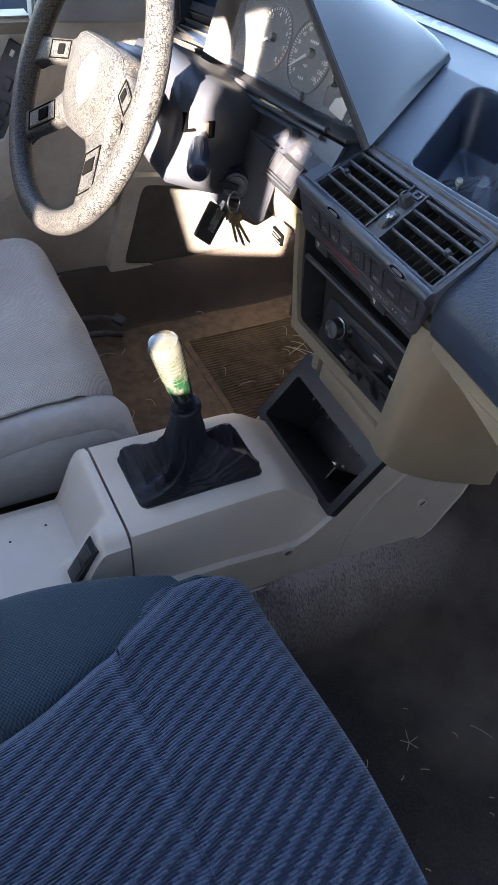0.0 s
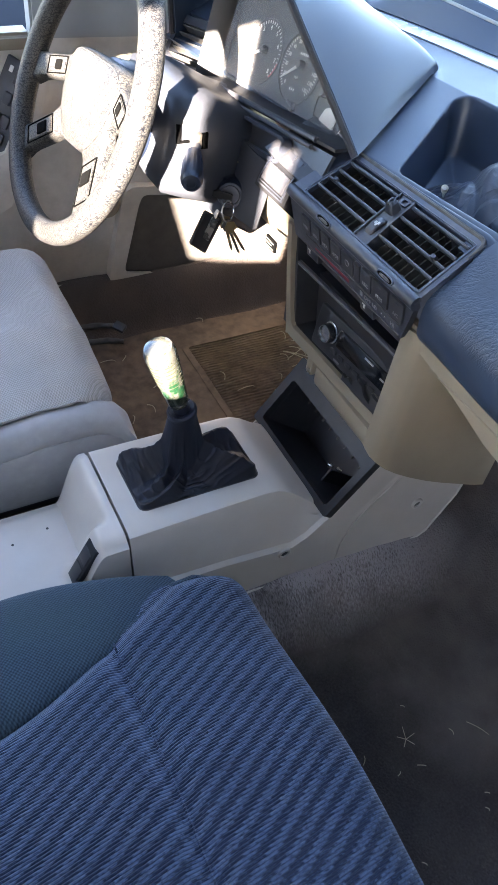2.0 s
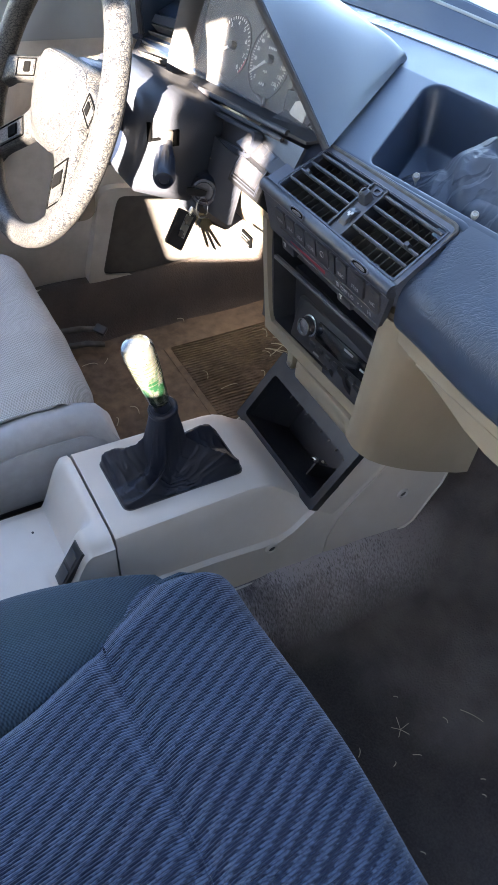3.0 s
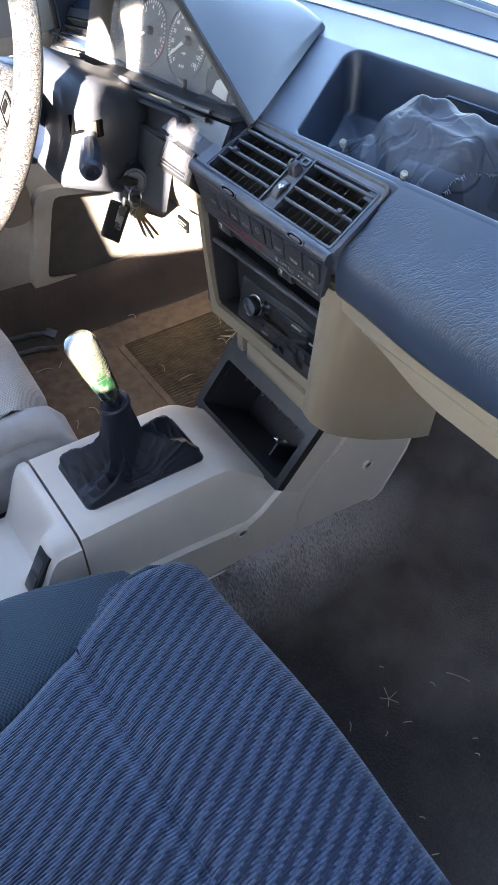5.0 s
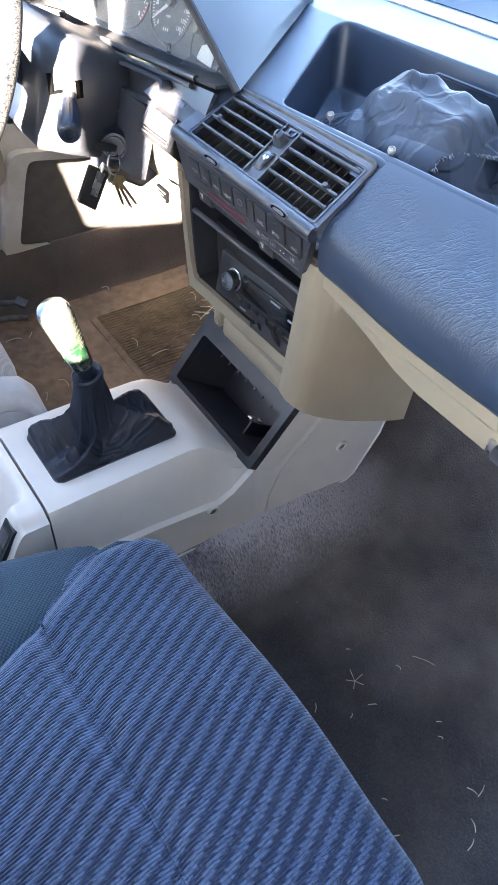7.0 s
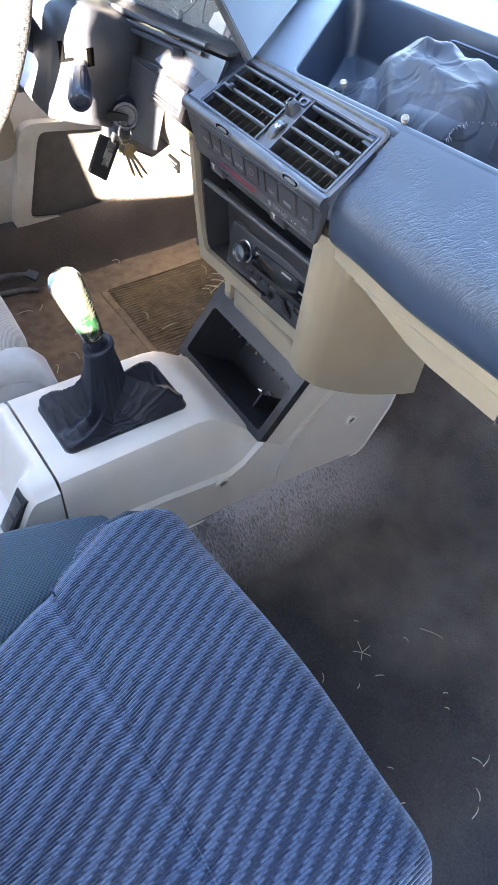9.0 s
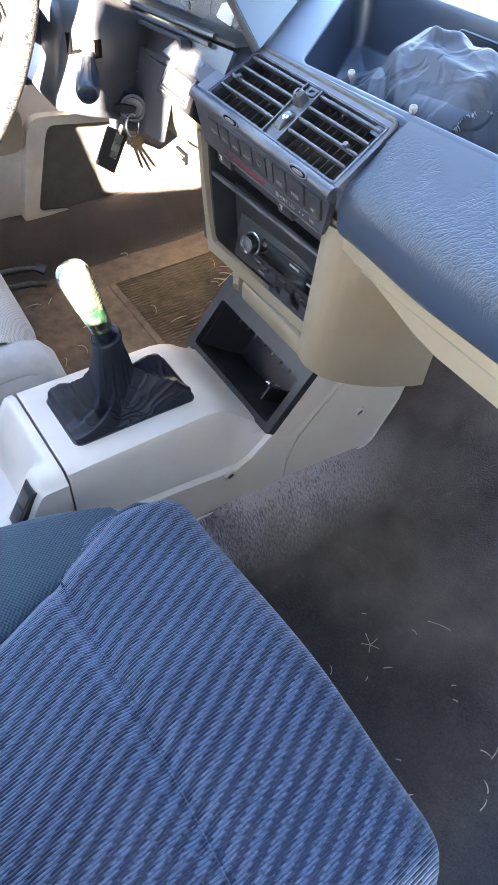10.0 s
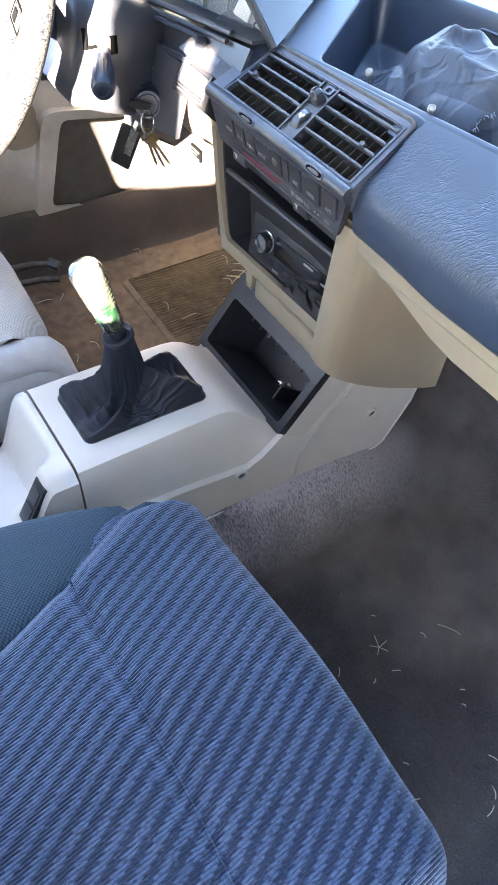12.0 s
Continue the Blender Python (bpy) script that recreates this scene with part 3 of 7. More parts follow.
# left side: door skin below the window line, rear door, pillars
for nm, poly in (("wall_west", [(-1.66, -0.12), (0.98, -0.12), (0.98, 0.56), (0.62, 0.54), (-1.66, 0.54)]),):
    plate(nm, poly, -0.76, -0.70, PAINT, "grey painted car door shell with plain inside", "x", category="door")
# right side: sill under the open door, centre pillar, rear door with its window opening, rear quarter
plate("door_sill", [(-0.62, -0.16), (1.0, -0.16), (1.0, 0.015), (-0.62, 0.015)], 0.70, 0.80, PAINT, "painted door sill under the open doorway", "x", category="sill")
# unseen pillars and rear door: their outlines are cut to shape the sunlight
plate("pillar_centre", [(-0.66, 0.0), (-0.50, 0.0), (-0.50, 0.705), (-0.685, 0.712), (-0.685, 0.83), (-0.645, 0.875), (-0.64, 1.05), (-0.66, ROOF), (-0.735, ROOF), (-0.735, 0.71), (-0.66, 0.70)], 0.60, 0.632, HEADLINER, "pale trimmed centre pillar, unseen, shaped to cut the light", "x", category="pillar")
plate("wall_east", [(-1.65, -0.16), (-0.66, -0.16), (-0.66, 0.716), (-0.86, 0.752), (-1.02, 0.785), (-1.65, 0.81)], 0.62, 0.72, PAINT, "closed rear door below its window", "x", category="door")
plate("pillar_rear", [(-0.995, 0.725), (-1.65, 0.725), (-1.65, ROOF), (-1.17, ROOF), (-1.10, 1.06), (-1.038, 0.86)], 0.60, 0.66, HEADLINER, "pale trimmed rear pillar of the car, out of view", "x", category="pillar")
# rails added out of view to keep sun off the binnacle and mirror sail
plate("trim_door_header", [(-0.69, 1.050), (-0.60, 1.000), (-0.45, 1.000), (-0.30, 1.068), (0.02, 1.068), (0.02, ROOF), (-0.69, ROOF)], 0.565, 0.62, HEADLINER, "pale roof rail over the open doorway, unseen, added to block sun", "x", category="trim")
plate("trim_rear_header", [(-1.30, 1.185), (-0.69, 1.185), (-0.69, ROOF + 0.03), (-1.30, ROOF + 0.03)], 0.562, 0.615, HEADLINER, "pale roof rail over the rear door, unseen, added to block sun", "x", category="trim")
# unseen wall, closed up to the roof to stop light from the rear
plate("wall_south", [(-0.74, -0.16), (0.72, -0.16), (0.72, ROOF + 0.03), (-0.74, ROOF + 0.03)], -1.70, -1.64, CLOTH_GREY, "plain grey rear wall, unseen, added to block light from behind", "y", category="wall")
plate("pillar_rear_left", [(-1.2, 0.585), (-1.65, 0.585), (-1.65, ROOF), (-1.35, ROOF)], -0.70, -0.60, HEADLINER, "pale trimmed rear pillar of the car, out of view", "x", category="pillar")
# unseen; widened rearwards to hold back light from the left rear
plate("pillar_centre_left", [(-0.95, 0.585), (-0.50, 0.585), (-0.56, ROOF), (-0.95, ROOF)], -0.72, -0.62, HEADLINER, "pale trimmed centre pillar, unseen, shaped to cut the light", "x", category="pillar")
for sx, nm in ((-1, "pillar_front_left"), (1, "pillar_front_right")):
    bm = bmesh.new()
    tube(bm, [(sx * 0.72, 0.74, 0.60), (sx * 0.66, 0.40, 0.90), (sx * 0.56, 0.04, ROOF + 0.01)], 0.028, 10)
    tagged(part(nm, bm, HEADLINER), "pale trimmed windscreen pillar", "pillar", kind="structure")
bm = bmesh.new()
tube(bm, [(-0.57, 0.03, ROOF + 0.012), (0.57, 0.03, ROOF + 0.012)], 0.025, 10)
tagged(part("trim_windscreen_header", bm, HEADLINER), "pale header rail over the windscreen", "trim", kind="structure")
# unseen wall, added to keep sun and sky light off the passenger side
plate("wall_sunblock", [(-1.15, -0.45), (5.0, -0.45), (5.0, 3.2), (-1.15, 3.2)], 1.19, 1.37, WALL, "dark plain wall, unseen, added to shade the open doorway", "x", category="wall")
# bulkhead in front of the feet
plate("wall_north", [(-0.74, -0.16), (0.74, -0.16), (0.74, 0.60), (-0.74, 0.60)], 0.88, 0.94, BLACK_MATTE, "dark bulkhead in front of the footwells", "y", category="wall")
# windscreen, cowl and bonnet outside
bm = bmesh.new()
grid(bm, lambda u, v: (u, 0.640 - 0.10 * u * u - v * 0.60, 0.685 + v * 0.53), lin(-0.66, 0.66, 13), lin(0, 1, 5))
thick(bm, 0.005)
ws = tagged(part("window_1", bm, GLASS), "clear raked windscreen glass", "windscreen", kind="structure")
ws.visible_shadow = False
bm = bmesh.new()
grid(bm, lambda u, v: (u, 0.624 - 0.10 * u * u + v * 0.014, 0.692 + 0.005 * math.sin(v * math.pi)), lin(-0.76, 0.76, 17), lin(0, 1, 7))
thick(bm, 0.008)
tagged(part("trim_windscreen_seal", bm, BLACK_MATTE), "black rubber seal at the windscreen foot", "seal", kind="structure")
bm = bmesh.new()
grid(bm, lambda u, v: (u, 0.636 - 0.10 * u * u + v * 0.95, 0.692 + 0.02 * v - 0.01 * u * u), lin(-0.80, 0.80, 17), lin(0, 1, 14))
thick(bm, 0.02)
tagged(part("bonnet", bm, BONNET), "pale painted bonnet beyond the windscreen", "bonnet", kind="structure")

# ---- carpet: one moulded sheet over both footwells and the tunnel ----


def carpet_z(x, y):
    rear = 0.10 * smooth(-0.10, -0.45, y)
    if x > -0.02:
        foot = 0.105 * (1 - smooth(0.108, 0.225, x + 0.02 * nz(x, y, 3, 6)))
        edge = 0.05 * smooth(0.62, 0.70, x)
        base = max(foot, edge)
    else:
        foot = 0.10 * (1 - smooth(0.10, 0.19, -x))
        edge = 0.10 * smooth(0.585, 0.655, -x)
        base = max(foot, edge) + 0.012
    toe = 0.55 * max(0.0, y - 0.50) * smooth(0.46, 0.62, y)
    return base + toe + rear * 0.3 + 0.004 * nz(x, y, 0, 9) + 0.0015 * nz(x, y, 5, 40)


bm = bmesh.new()
grid(bm, lambda u, v: (u, v, carpet_z(u, v)), lin(-0.70, 0.71, 120), lin(-1.60, 0.90, 150))
thick(bm, 0.01)
tagged(part("floor", bm, CARPET), "worn dark grey carpet, dusty and stained, over both footwells", "carpet", kind="structure")

# ---- driver's door inside ----
DX = -0.672
door = thing("door_1", (DX, 0.0, 0.1), "closed driver's door with beige trim, stained", "car door", kind="structure")


def door_low(y):
    return 0.108 - 0.155 * (y - 0.05) if y > 0.05 else 0.108


bm = bmesh.new()
grid(bm, lambda u, v: (DX - 0.024 + 0.006 * math.sin(v * 3.1) + 0.002 * nz(u, v, 2, 12), u, door_low(u) + (0.575 - door_low(u)) * v), lin(-0.60, 0.80, 40), lin(0, 1, 16))
thick(bm, 0.02)
part("panel", bm, BEIGE_DIM, door)
bm = bmesh.new()
tube(bm, [(DX + 0.008, y, door_low(y)) for y in lin(-0.60, 0.80, 20)], 0.007, 8)
part("lower_trim", bm, BEIGE_DIM, door)
bm = bmesh.new()
prism(bm, [(-0.60, 0.572), (0.010, 0.562), (0.010, 0.588), (-0.60, 0.595)], lambda a, b: (DX - 0.02, a, b), lambda a, b: (DX + 0.022, a, b))
bmesh.ops.bevel(bm, geom=bm.edges[:], offset=0.007, segments=3, affect="EDGES")
part("window_ledge", bm, BEIGE, door)
# speaker pocket with its mesh
SPK_OUT = [(0.117, 0.100), (0.56, 0.022), (0.57, 0.24), (0.33, 0.285), (0.168, 0.308), (0.150, 0.290)]
SPK_IN = [(0.150, 0.122), (0.54, 0.048), (0.545, 0.225), (0.33, 0.265), (0.192, 0.288), (0.183, 0.270)]


def rounded(poly, r, k=4):
    """The outline of a polygon with softened corners."""
    out = []
    for i, p in enumerate(poly):
        p, a, b = Vector(p), Vector(poly[i - 1]), Vector(poly[(i + 1) % len(poly)])
        p0, p1 = p + (a - p).normalized() * min(r, (a - p).length * 0.4), p + (b - p).normalized() * min(r, (b - p).length * 0.4)
        out += [tuple(p0.lerp(p, t).lerp(p.lerp(p1, t), t)) for t in lin(0, 1, k)]
    return out


SPK_EDGE = rounded(SPK_IN, 0.016)
bm = bmesh.new()
ring_plate(bm, rounded(SPK_OUT, 0.024), SPK_EDGE, lambda a, b: (DX - 0.01, a, b), lambda a, b: (DX + 0.020, a, b))
bmesh.ops.bevel(bm, geom=[e for e in bm.edges if e.calc_face_angle(0) > 1.0], offset=0.003, segments=2, affect="EDGES")
part("speaker_frame", bm, BEIGE_DIM, door)
bm = bmesh.new()
prism(bm, rounded(SPK_IN, 0.016), lambda a, b: (DX - 0.008, a, b), lambda a, b: (DX + 0.012, a, b))
part("speaker_grille", bm, SPEAKER, door, "dusty black speaker mesh")
bm = bmesh.new()
tube(bm, [(DX + 0.0125, a, b) for a, b in SPK_EDGE + SPK_EDGE[:1]], 0.0016, 6)
part("grille_edge", bm, BLACK_MATTE, door)
# armrest with switches
bm = bmesh.new()
rows = []
for y in lin(-0.58, 0.06, 33):
    w = 0.052 * (1 - 0.95 * smooth(-0.01, 0.05, y))
    zt = 0.405 + 0.135 * smooth(-0.075, 0.012, y)
    rows.append([(DX, y, zt - 0.12), (DX + w * 0.8, y, zt - 0.10), (DX + w, y, zt - 0.03), (DX + w * 0.9, y, zt), (DX + 0.004, y, zt + 0.006)])
loft(bm, rows)
part("armrest", bm, BEIGE_DIM, door)
PT = Matrix.Translation((DX + 0.022, -0.040, 0.488)) @ Euler((radians(62), 0, 0)).to_matrix().to_4x4() @ Euler((0, radians(48), 0)).to_matrix().to_4x4()
bm = bmesh.new()
box(bm, -0.026, 0.026, -0.085, 0.065, -0.004, 0.004, 0.003, PT)
sw = part("switch_panel", bm, BLACK, door)
for i, (sx, sy) in enumerate(((-0.008, -0.06), (0.010, -0.06), (-0.008, -0.03), (0.010, -0.03), (0.0, 0.005), (0.005, 0.04))):
    bm = bmesh.new()
    box(bm, sx - 0.007, sx + 0.007, sy - 0.010, sy + 0.010, 0.003, 0.011, 0.002, PT)
    part("window_switch", bm, BLACK_MATTE, sw)
for sx, sy in ((0.012, 0.022), (-0.012, 0.048)):
    bm = bmesh.new()
    box(bm, sx - 0.003, sx + 0.003, sy - 0.005, sy + 0.005, 0.003, 0.0065, 0.001, PT)
    part("marker", bm, RED if sx > 0 else MARK, sw)
# pull handle: a rounded pocket ahead of the armrest
bm = bmesh.new()
prism(bm, round_rect(0.085, 0.150, 0.255, 0.335, 0.022), lambda a, b: (DX - 0.006, a, b), lambda a, b: (DX + 0.026, a - 0.008, b))
bmesh.ops.bevel(bm, geom=[e for e in bm.edges if len(e.link_faces) == 2 and e.calc_face_angle(0) > 0.9], offset=0.008, segments=3, affect="EDGES")
part("pull_handle", bm, BEIGE, door)
# sail panel behind the outside mirror
bm = bmesh.new()
prism(bm, [(0.012, 0.572), (0.27, 0.560), (0.31, 0.59), (0.16, 0.78), (0.012, 0.80)], lambda a, b: (DX - 0.03, a, b), lambda a, b: (DX + 0.004, a, b))
bmesh.ops.bevel(bm, geom=bm.edges[:], offset=0.004, segments=2, affect="EDGES")
part("mirror_sail", bm, GREY_PANEL, door, "plain grey plastic mirror sail panel")
hang(door)

# parked dark car seen past the window
car = thing("parked_car", (-1.9, 0.0, -0.42), "dark blue parked car with a red lamp beside the window", "car")
bm = bmesh.new()
rows = []
for y in lin(-2.4, 1.6, 16):
    w = 0.03 * (abs(y + 0.4) / 2) ** 2
    rows.append([(-1.5 - w, y, -0.22), (-1.45 - w, y, 0.10), (-1.5 - w, y, 0.42), (-1.62, y, 0.50), (-2.9, y, 0.50), (-2.95, y, -0.22)])
loft(bm, rows)
body = part("body", bm, DARK_PAINT, car)
bm = bmesh.new()
box(bm, -1.475, -1.445, -0.46, -0.43, 0.20, 0.36, 0.006)
part("side_lamp", bm, RED, car, "red lamp strip")
bm = bmesh.new()
box(bm, -1.475, -1.445, -0.50, -0.485, 0.22, 0.38, 0.005)
part("trim_strip", bm, METAL, car)
for y in (-1.7, 0.9):
    bm = bmesh.new()
    spin(bm, (-1.65, y, -0.13), (-1.48, y, -0.13), [(0, 0.25), (0, 0.29), (0.8, 0.29), (1, 0.27), (1, 0.18), (0.9, 0.16), (0.9, 0.0)], 24)
    part("wheel", bm, BLACK_MATTE, car)
hang(car)

# ---- driver's floor mat ----
mat = thing("floor_mat", (-0.38, 0.25, 0.015), "brown rubber floor mat with a ribbed heel pad, dusty", "floor mat")
bm = bmesh.new()
grid(bm, lambda u, v: (u, v, carpet_z(u, v) + 0.006 + 0.003 * nz(u, v, 7, 12)), lin(-0.575, -0.20, 30), lin(-0.05, 0.56, 40))
thick(bm, 0.004)
part("sheet", bm, RUBBER, mat)
pad_x0, pad_x1, pad_y0, pad_y1 = -0.500, -0.235, 0.228, 0.475
bm = bmesh.new()
ring_plate(bm, round_rect(pad_x0 - 0.012, pad_x1 + 0.012, pad_y0 - 0.012, pad_y1 + 0.012, 0.012), round_rect(pad_x0, pad_x1, pad_y0, pad_y1, 0.006),
           lambda a, b: (a, b, carpet_z(a, b) + 0.004), lambda a, b: (a, b, carpet_z(a, b) + 0.012))
part("pad_border", bm, RUBBER, mat)
rib_count = 36
for i in range(rib_count):
    x = pad_x0 + 0.004 + (pad_x1 - pad_x0 - 0.008) * i / (rib_count - 1)
    bm = bmesh.new()
    ys = lin(pad_y0 + 0.002, pad_y1 - 0.002, 9)
    loft(bm, [[(x - 0.0028, y, carpet_z(x, y) + 0.005), (x - 0.0012, y, carpet_z(x, y) + 0.0125), (x + 0.0012, y, carpet_z(x, y) + 0.0125), (x + 0.0028, y, carpet_z(x, y) + 0.005)] for y in ys])
    part("rib", bm, RUBBER, mat)
hang(mat)

# ---- centre console ----
console = thing("centre_console", (0.0, 0.0, 0.08), "pale grey-beige plastic centre console, scuffed, between the seats", "console")
CX = -0.004


def console_ring(y, zt, w, zc, xc, zb, xb):
    r = 0.011
    half = [(xb + 0.001, zb - 0.03), (xb, zb), (xc + 0.007, zc - 0.004), (xc, zc), (xc - 0.004, zc + 0.010)]
    side = [(w + 0.003, zt - 0.028), (w, zt - r), (w - 0.0035, zt - 0.0035), (w - r, zt), (w - 0.03, zt + 0.001)]
    pts = [(CX + a, y, b) for a, b in half + side]
    return pts + [(CX - (p[0] - CX), p[1], p[2]) for p in reversed(pts)]


bm = bmesh.new()
CON = [(-0.1105, 0.256, 0.083, 0.176, 0.101, 0.108, 0.117), (-0.05, 0.256, 0.082, 0.172, 0.101, 0.106, 0.117), (0.02, 0.256, 0.081, 0.168, 0.101, 0.104, 0.118),
       (0.085, 0.255, 0.080, 0.162, 0.102, 0.102, 0.120), (0.102, 0.252, 0.080, 0.161, 0.102, 0.101, 0.119), (0.118, 0.244, 0.0805, 0.160, 0.103, 0.100, 0.120),
       (0.140, 0.226, 0.083, 0.170, 0.1025, 0.099, 0.121), (0.158, 0.211, 0.089, 0.186, 0.1020, 0.098, 0.1215), (0.172, 0.2045, 0.0965, 0.1985, 0.1018, 0.0975, 0.1215)]
loft(bm, [console_ring(*c) for c in CON])
front = part("front_shell", bm, CONSOLE, console)
hole = bmesh.new()
prism(hole, round_rect(-0.052, 0.044, -0.083, 0.086, 0.010), lambda a, b: (a, b, 0.19), lambda a, b: (a, b, 0.30))
cut(front, hole)
# dark line round the boot opening
bm = bmesh.new()
rim_pts = [(a, b, 0.2566) for a, b in round_rect(-0.0525, 0.0445, -0.0835, 0.0865, 0.010)]
tube(bm, rim_pts + rim_pts[:1], 0.0012, 6)
part("boot_rim", bm, BLACK_MATTE, console)
# side covers that climb to the dashboard


def side_x(y, z):
    rear = 0.0975 + (0.205 - z) * 0.185
    fore = 0.1075 + (0.265 - z) * 0.100
    k = smooth(0.170, 0.275, y)
    return rear + (fore - rear) * k + 0.03 * max(0.0, y - 0.30)


SEAM = [(0.298, 0.264), (0.272, 0.236), (0.240, 0.202), (0.215, 0.168), (0.198, 0.132), (0.190, 0.095)]
PLATE_A = [(0.1715, 0.2085), (0.235, 0.240), (0.292, 0.263)] + [(a - 0.0012, b) for a, b in SEAM] + [(0.1715, 0.0965), (0.1715, 0.15)]
PLATE_B = [(a + 0.0012, b) for a, b in SEAM[::-1]] + [(0.340, 0.252), (0.392, 0.228), (0.403, 0.216), (0.405, 0.200), (0.395, 0.170), (0.352, 0.106), (0.340, 0.098), (0.262, 0.096)]
for nm, poly in (("side_cover", PLATE_A), ("front_side_cover", PLATE_B)):
    for s in (1, -1):
        bm = bmesh.new()
        if s > 0:
            prism(bm, poly, lambda y, z: (side_x(y, z), y, z), lambda y, z: (side_x(y, z) - 0.004, y, z))
        else:
            prism(bm, poly, lambda y, z: (-side_x(y, z), y, z), lambda y, z: (-side_x(y, z) + 0.004, y, z))
        bmesh.ops.bevel(bm, geom=[e for e in bm.edges if e.calc_face_angle(0) > 1.0], offset=0.0012, segments=2, affect="EDGES")
        part(nm, bm, CONSOLE, console)
# thin bead along the foot of the covers
bm = bmesh.new()
tube(bm, [(side_x(y, z) + 0.0006, y, z) for y, z in ((0.1715, 0.0975), (0.25, 0.0972), (0.338, 0.0985), (0.352, 0.1065), (0.394, 0.169), (0.404, 0.198), (0.402, 0.215), (0.391, 0.2285))], 0.0017, 8)
tube(bm, [(0.1185, y, z) for y, z in ((-0.10, 0.108), (0.02, 0.104), (0.1715, 0.0975))], 0.0017, 8)
part("edge_bead", bm, CONSOLE, console)
# screws in their dimples
for (y, z), col in (((0.105, 0.1525), BLACK), ((0.323, 0.172), RUST), ((0.378, 0.202), RUST)):
    x = side_x(y, z) if y > 0.15 else 0.1100
    bm = bmesh.new()
    spin(bm, (x - 0.004, y, z), (x + 0.0022, y, z - 0.0004), [(0, 0.0100), (0.62, 0.0097), (0.80, 0.0082), (0.74, 0.0066), (0.35, 0.0060), (0.35, 0)], 20)
    sc = part("screw_cup", bm, CONSOLE, console)
    bm = bmesh.new()
    spin(bm, (x - 0.004, y, z), (x - 0.0008, y, z), [(0, 0.0056), (0.8, 0.0054), (1, 0.003), (1, 0)], 14)
    part("screw", bm, col, sc)
# rear section: low tray, cliff up to the joint and hump with the window switch
bm = bmesh.new()


def rear_z(x, y):
    hump = smooth(0.018, 0.046, x)
    cliff = smooth(-0.160, -0.121, y)
    hz = 0.168 + (0.2545 - 0.168) * smooth(-0.192, -0.142, y)
    low = 0.168 + (0.2545 - 0.168) * cliff ** 0.8
    z = low + (max(hz, low) - low) * hump
    return z - 0.010 * smooth(0.062, 0.088, abs(x - CX)) ** 2 - 0.006 * smooth(-0.30, -0.55, y)


grid(bm, lambda u, v: (u, v, rear_z(u, v)), lin(CX - 0.088, CX + 0.088, 45), [-0.62, -0.5, -0.4, -0.32, -0.26] + lin(-0.23, -0.1135, 34))
thick(bm, 0.004)
part("rear_shell", bm, CONSOLE, console)
for s in (1, -1):
    bm = bmesh.new()
    grid(bm, lambda u, v: (CX + s * (0.0875 + 0.026 * v), u, (1 - v) * (rear_z(CX + s * 0.088, u) - 0.001) + v * 0.085), [-0.62, -0.5, -0.4, -0.32, -0.26] + lin(-0.23, -0.1135, 20), lin(0, 1, 5))
    thick(bm, 0.003)
    part("rear_side", bm, CONSOLE, console)
# window switch on the hump's sloping rear face
SWM = Matrix.Translation((0.062, -0.168, 0.2165)) @ Euler((radians(62), 0, 0)).to_matrix().to_4x4()
bm = bmesh.new()
box(bm, -0.0130, 0.0130, -0.034, 0.032, -0.006, 0.0012, 0.001, SWM)
plate_sw = part("switch_plate", bm, RADIO_BLACK, console)
for yy in (-0.014, 0.012):
    bm = bmesh.new()
    box(bm, -0.0095, 0.0095, yy - 0.010, yy + 0.010, 0.000, 0.0030, 0.001, SWM)
    part("rocker", bm, BLACK_MATTE, plate_sw)
# two small holes in the tray
for x, y in ((-0.045, -0.185), (-0.035, -0.235)):
    bm = bmesh.new()
    spin(bm, (x, y, rear_z(x, y) - 0.002), (x, y, rear_z(x, y) + 0.0006), [(0, 0.002), (1, 0.0018), (1, 0)], 10)
    part("plug", bm, BLACK_MATTE, console)
hang(console)

# ---- gear lever ----
lever = thing("gear_lever", (0.0, 0.0, 0.25), "gear lever with clear resin knob over a black leather boot", "gear lever")
K0, K1 = Vector((0.0, -0.017, 0.385)), Vector((0.0, -0.0465, 0.482))
bm = bmesh.new()
rows = []
TOPC = Vector((0.0, -0.012, 0.372))
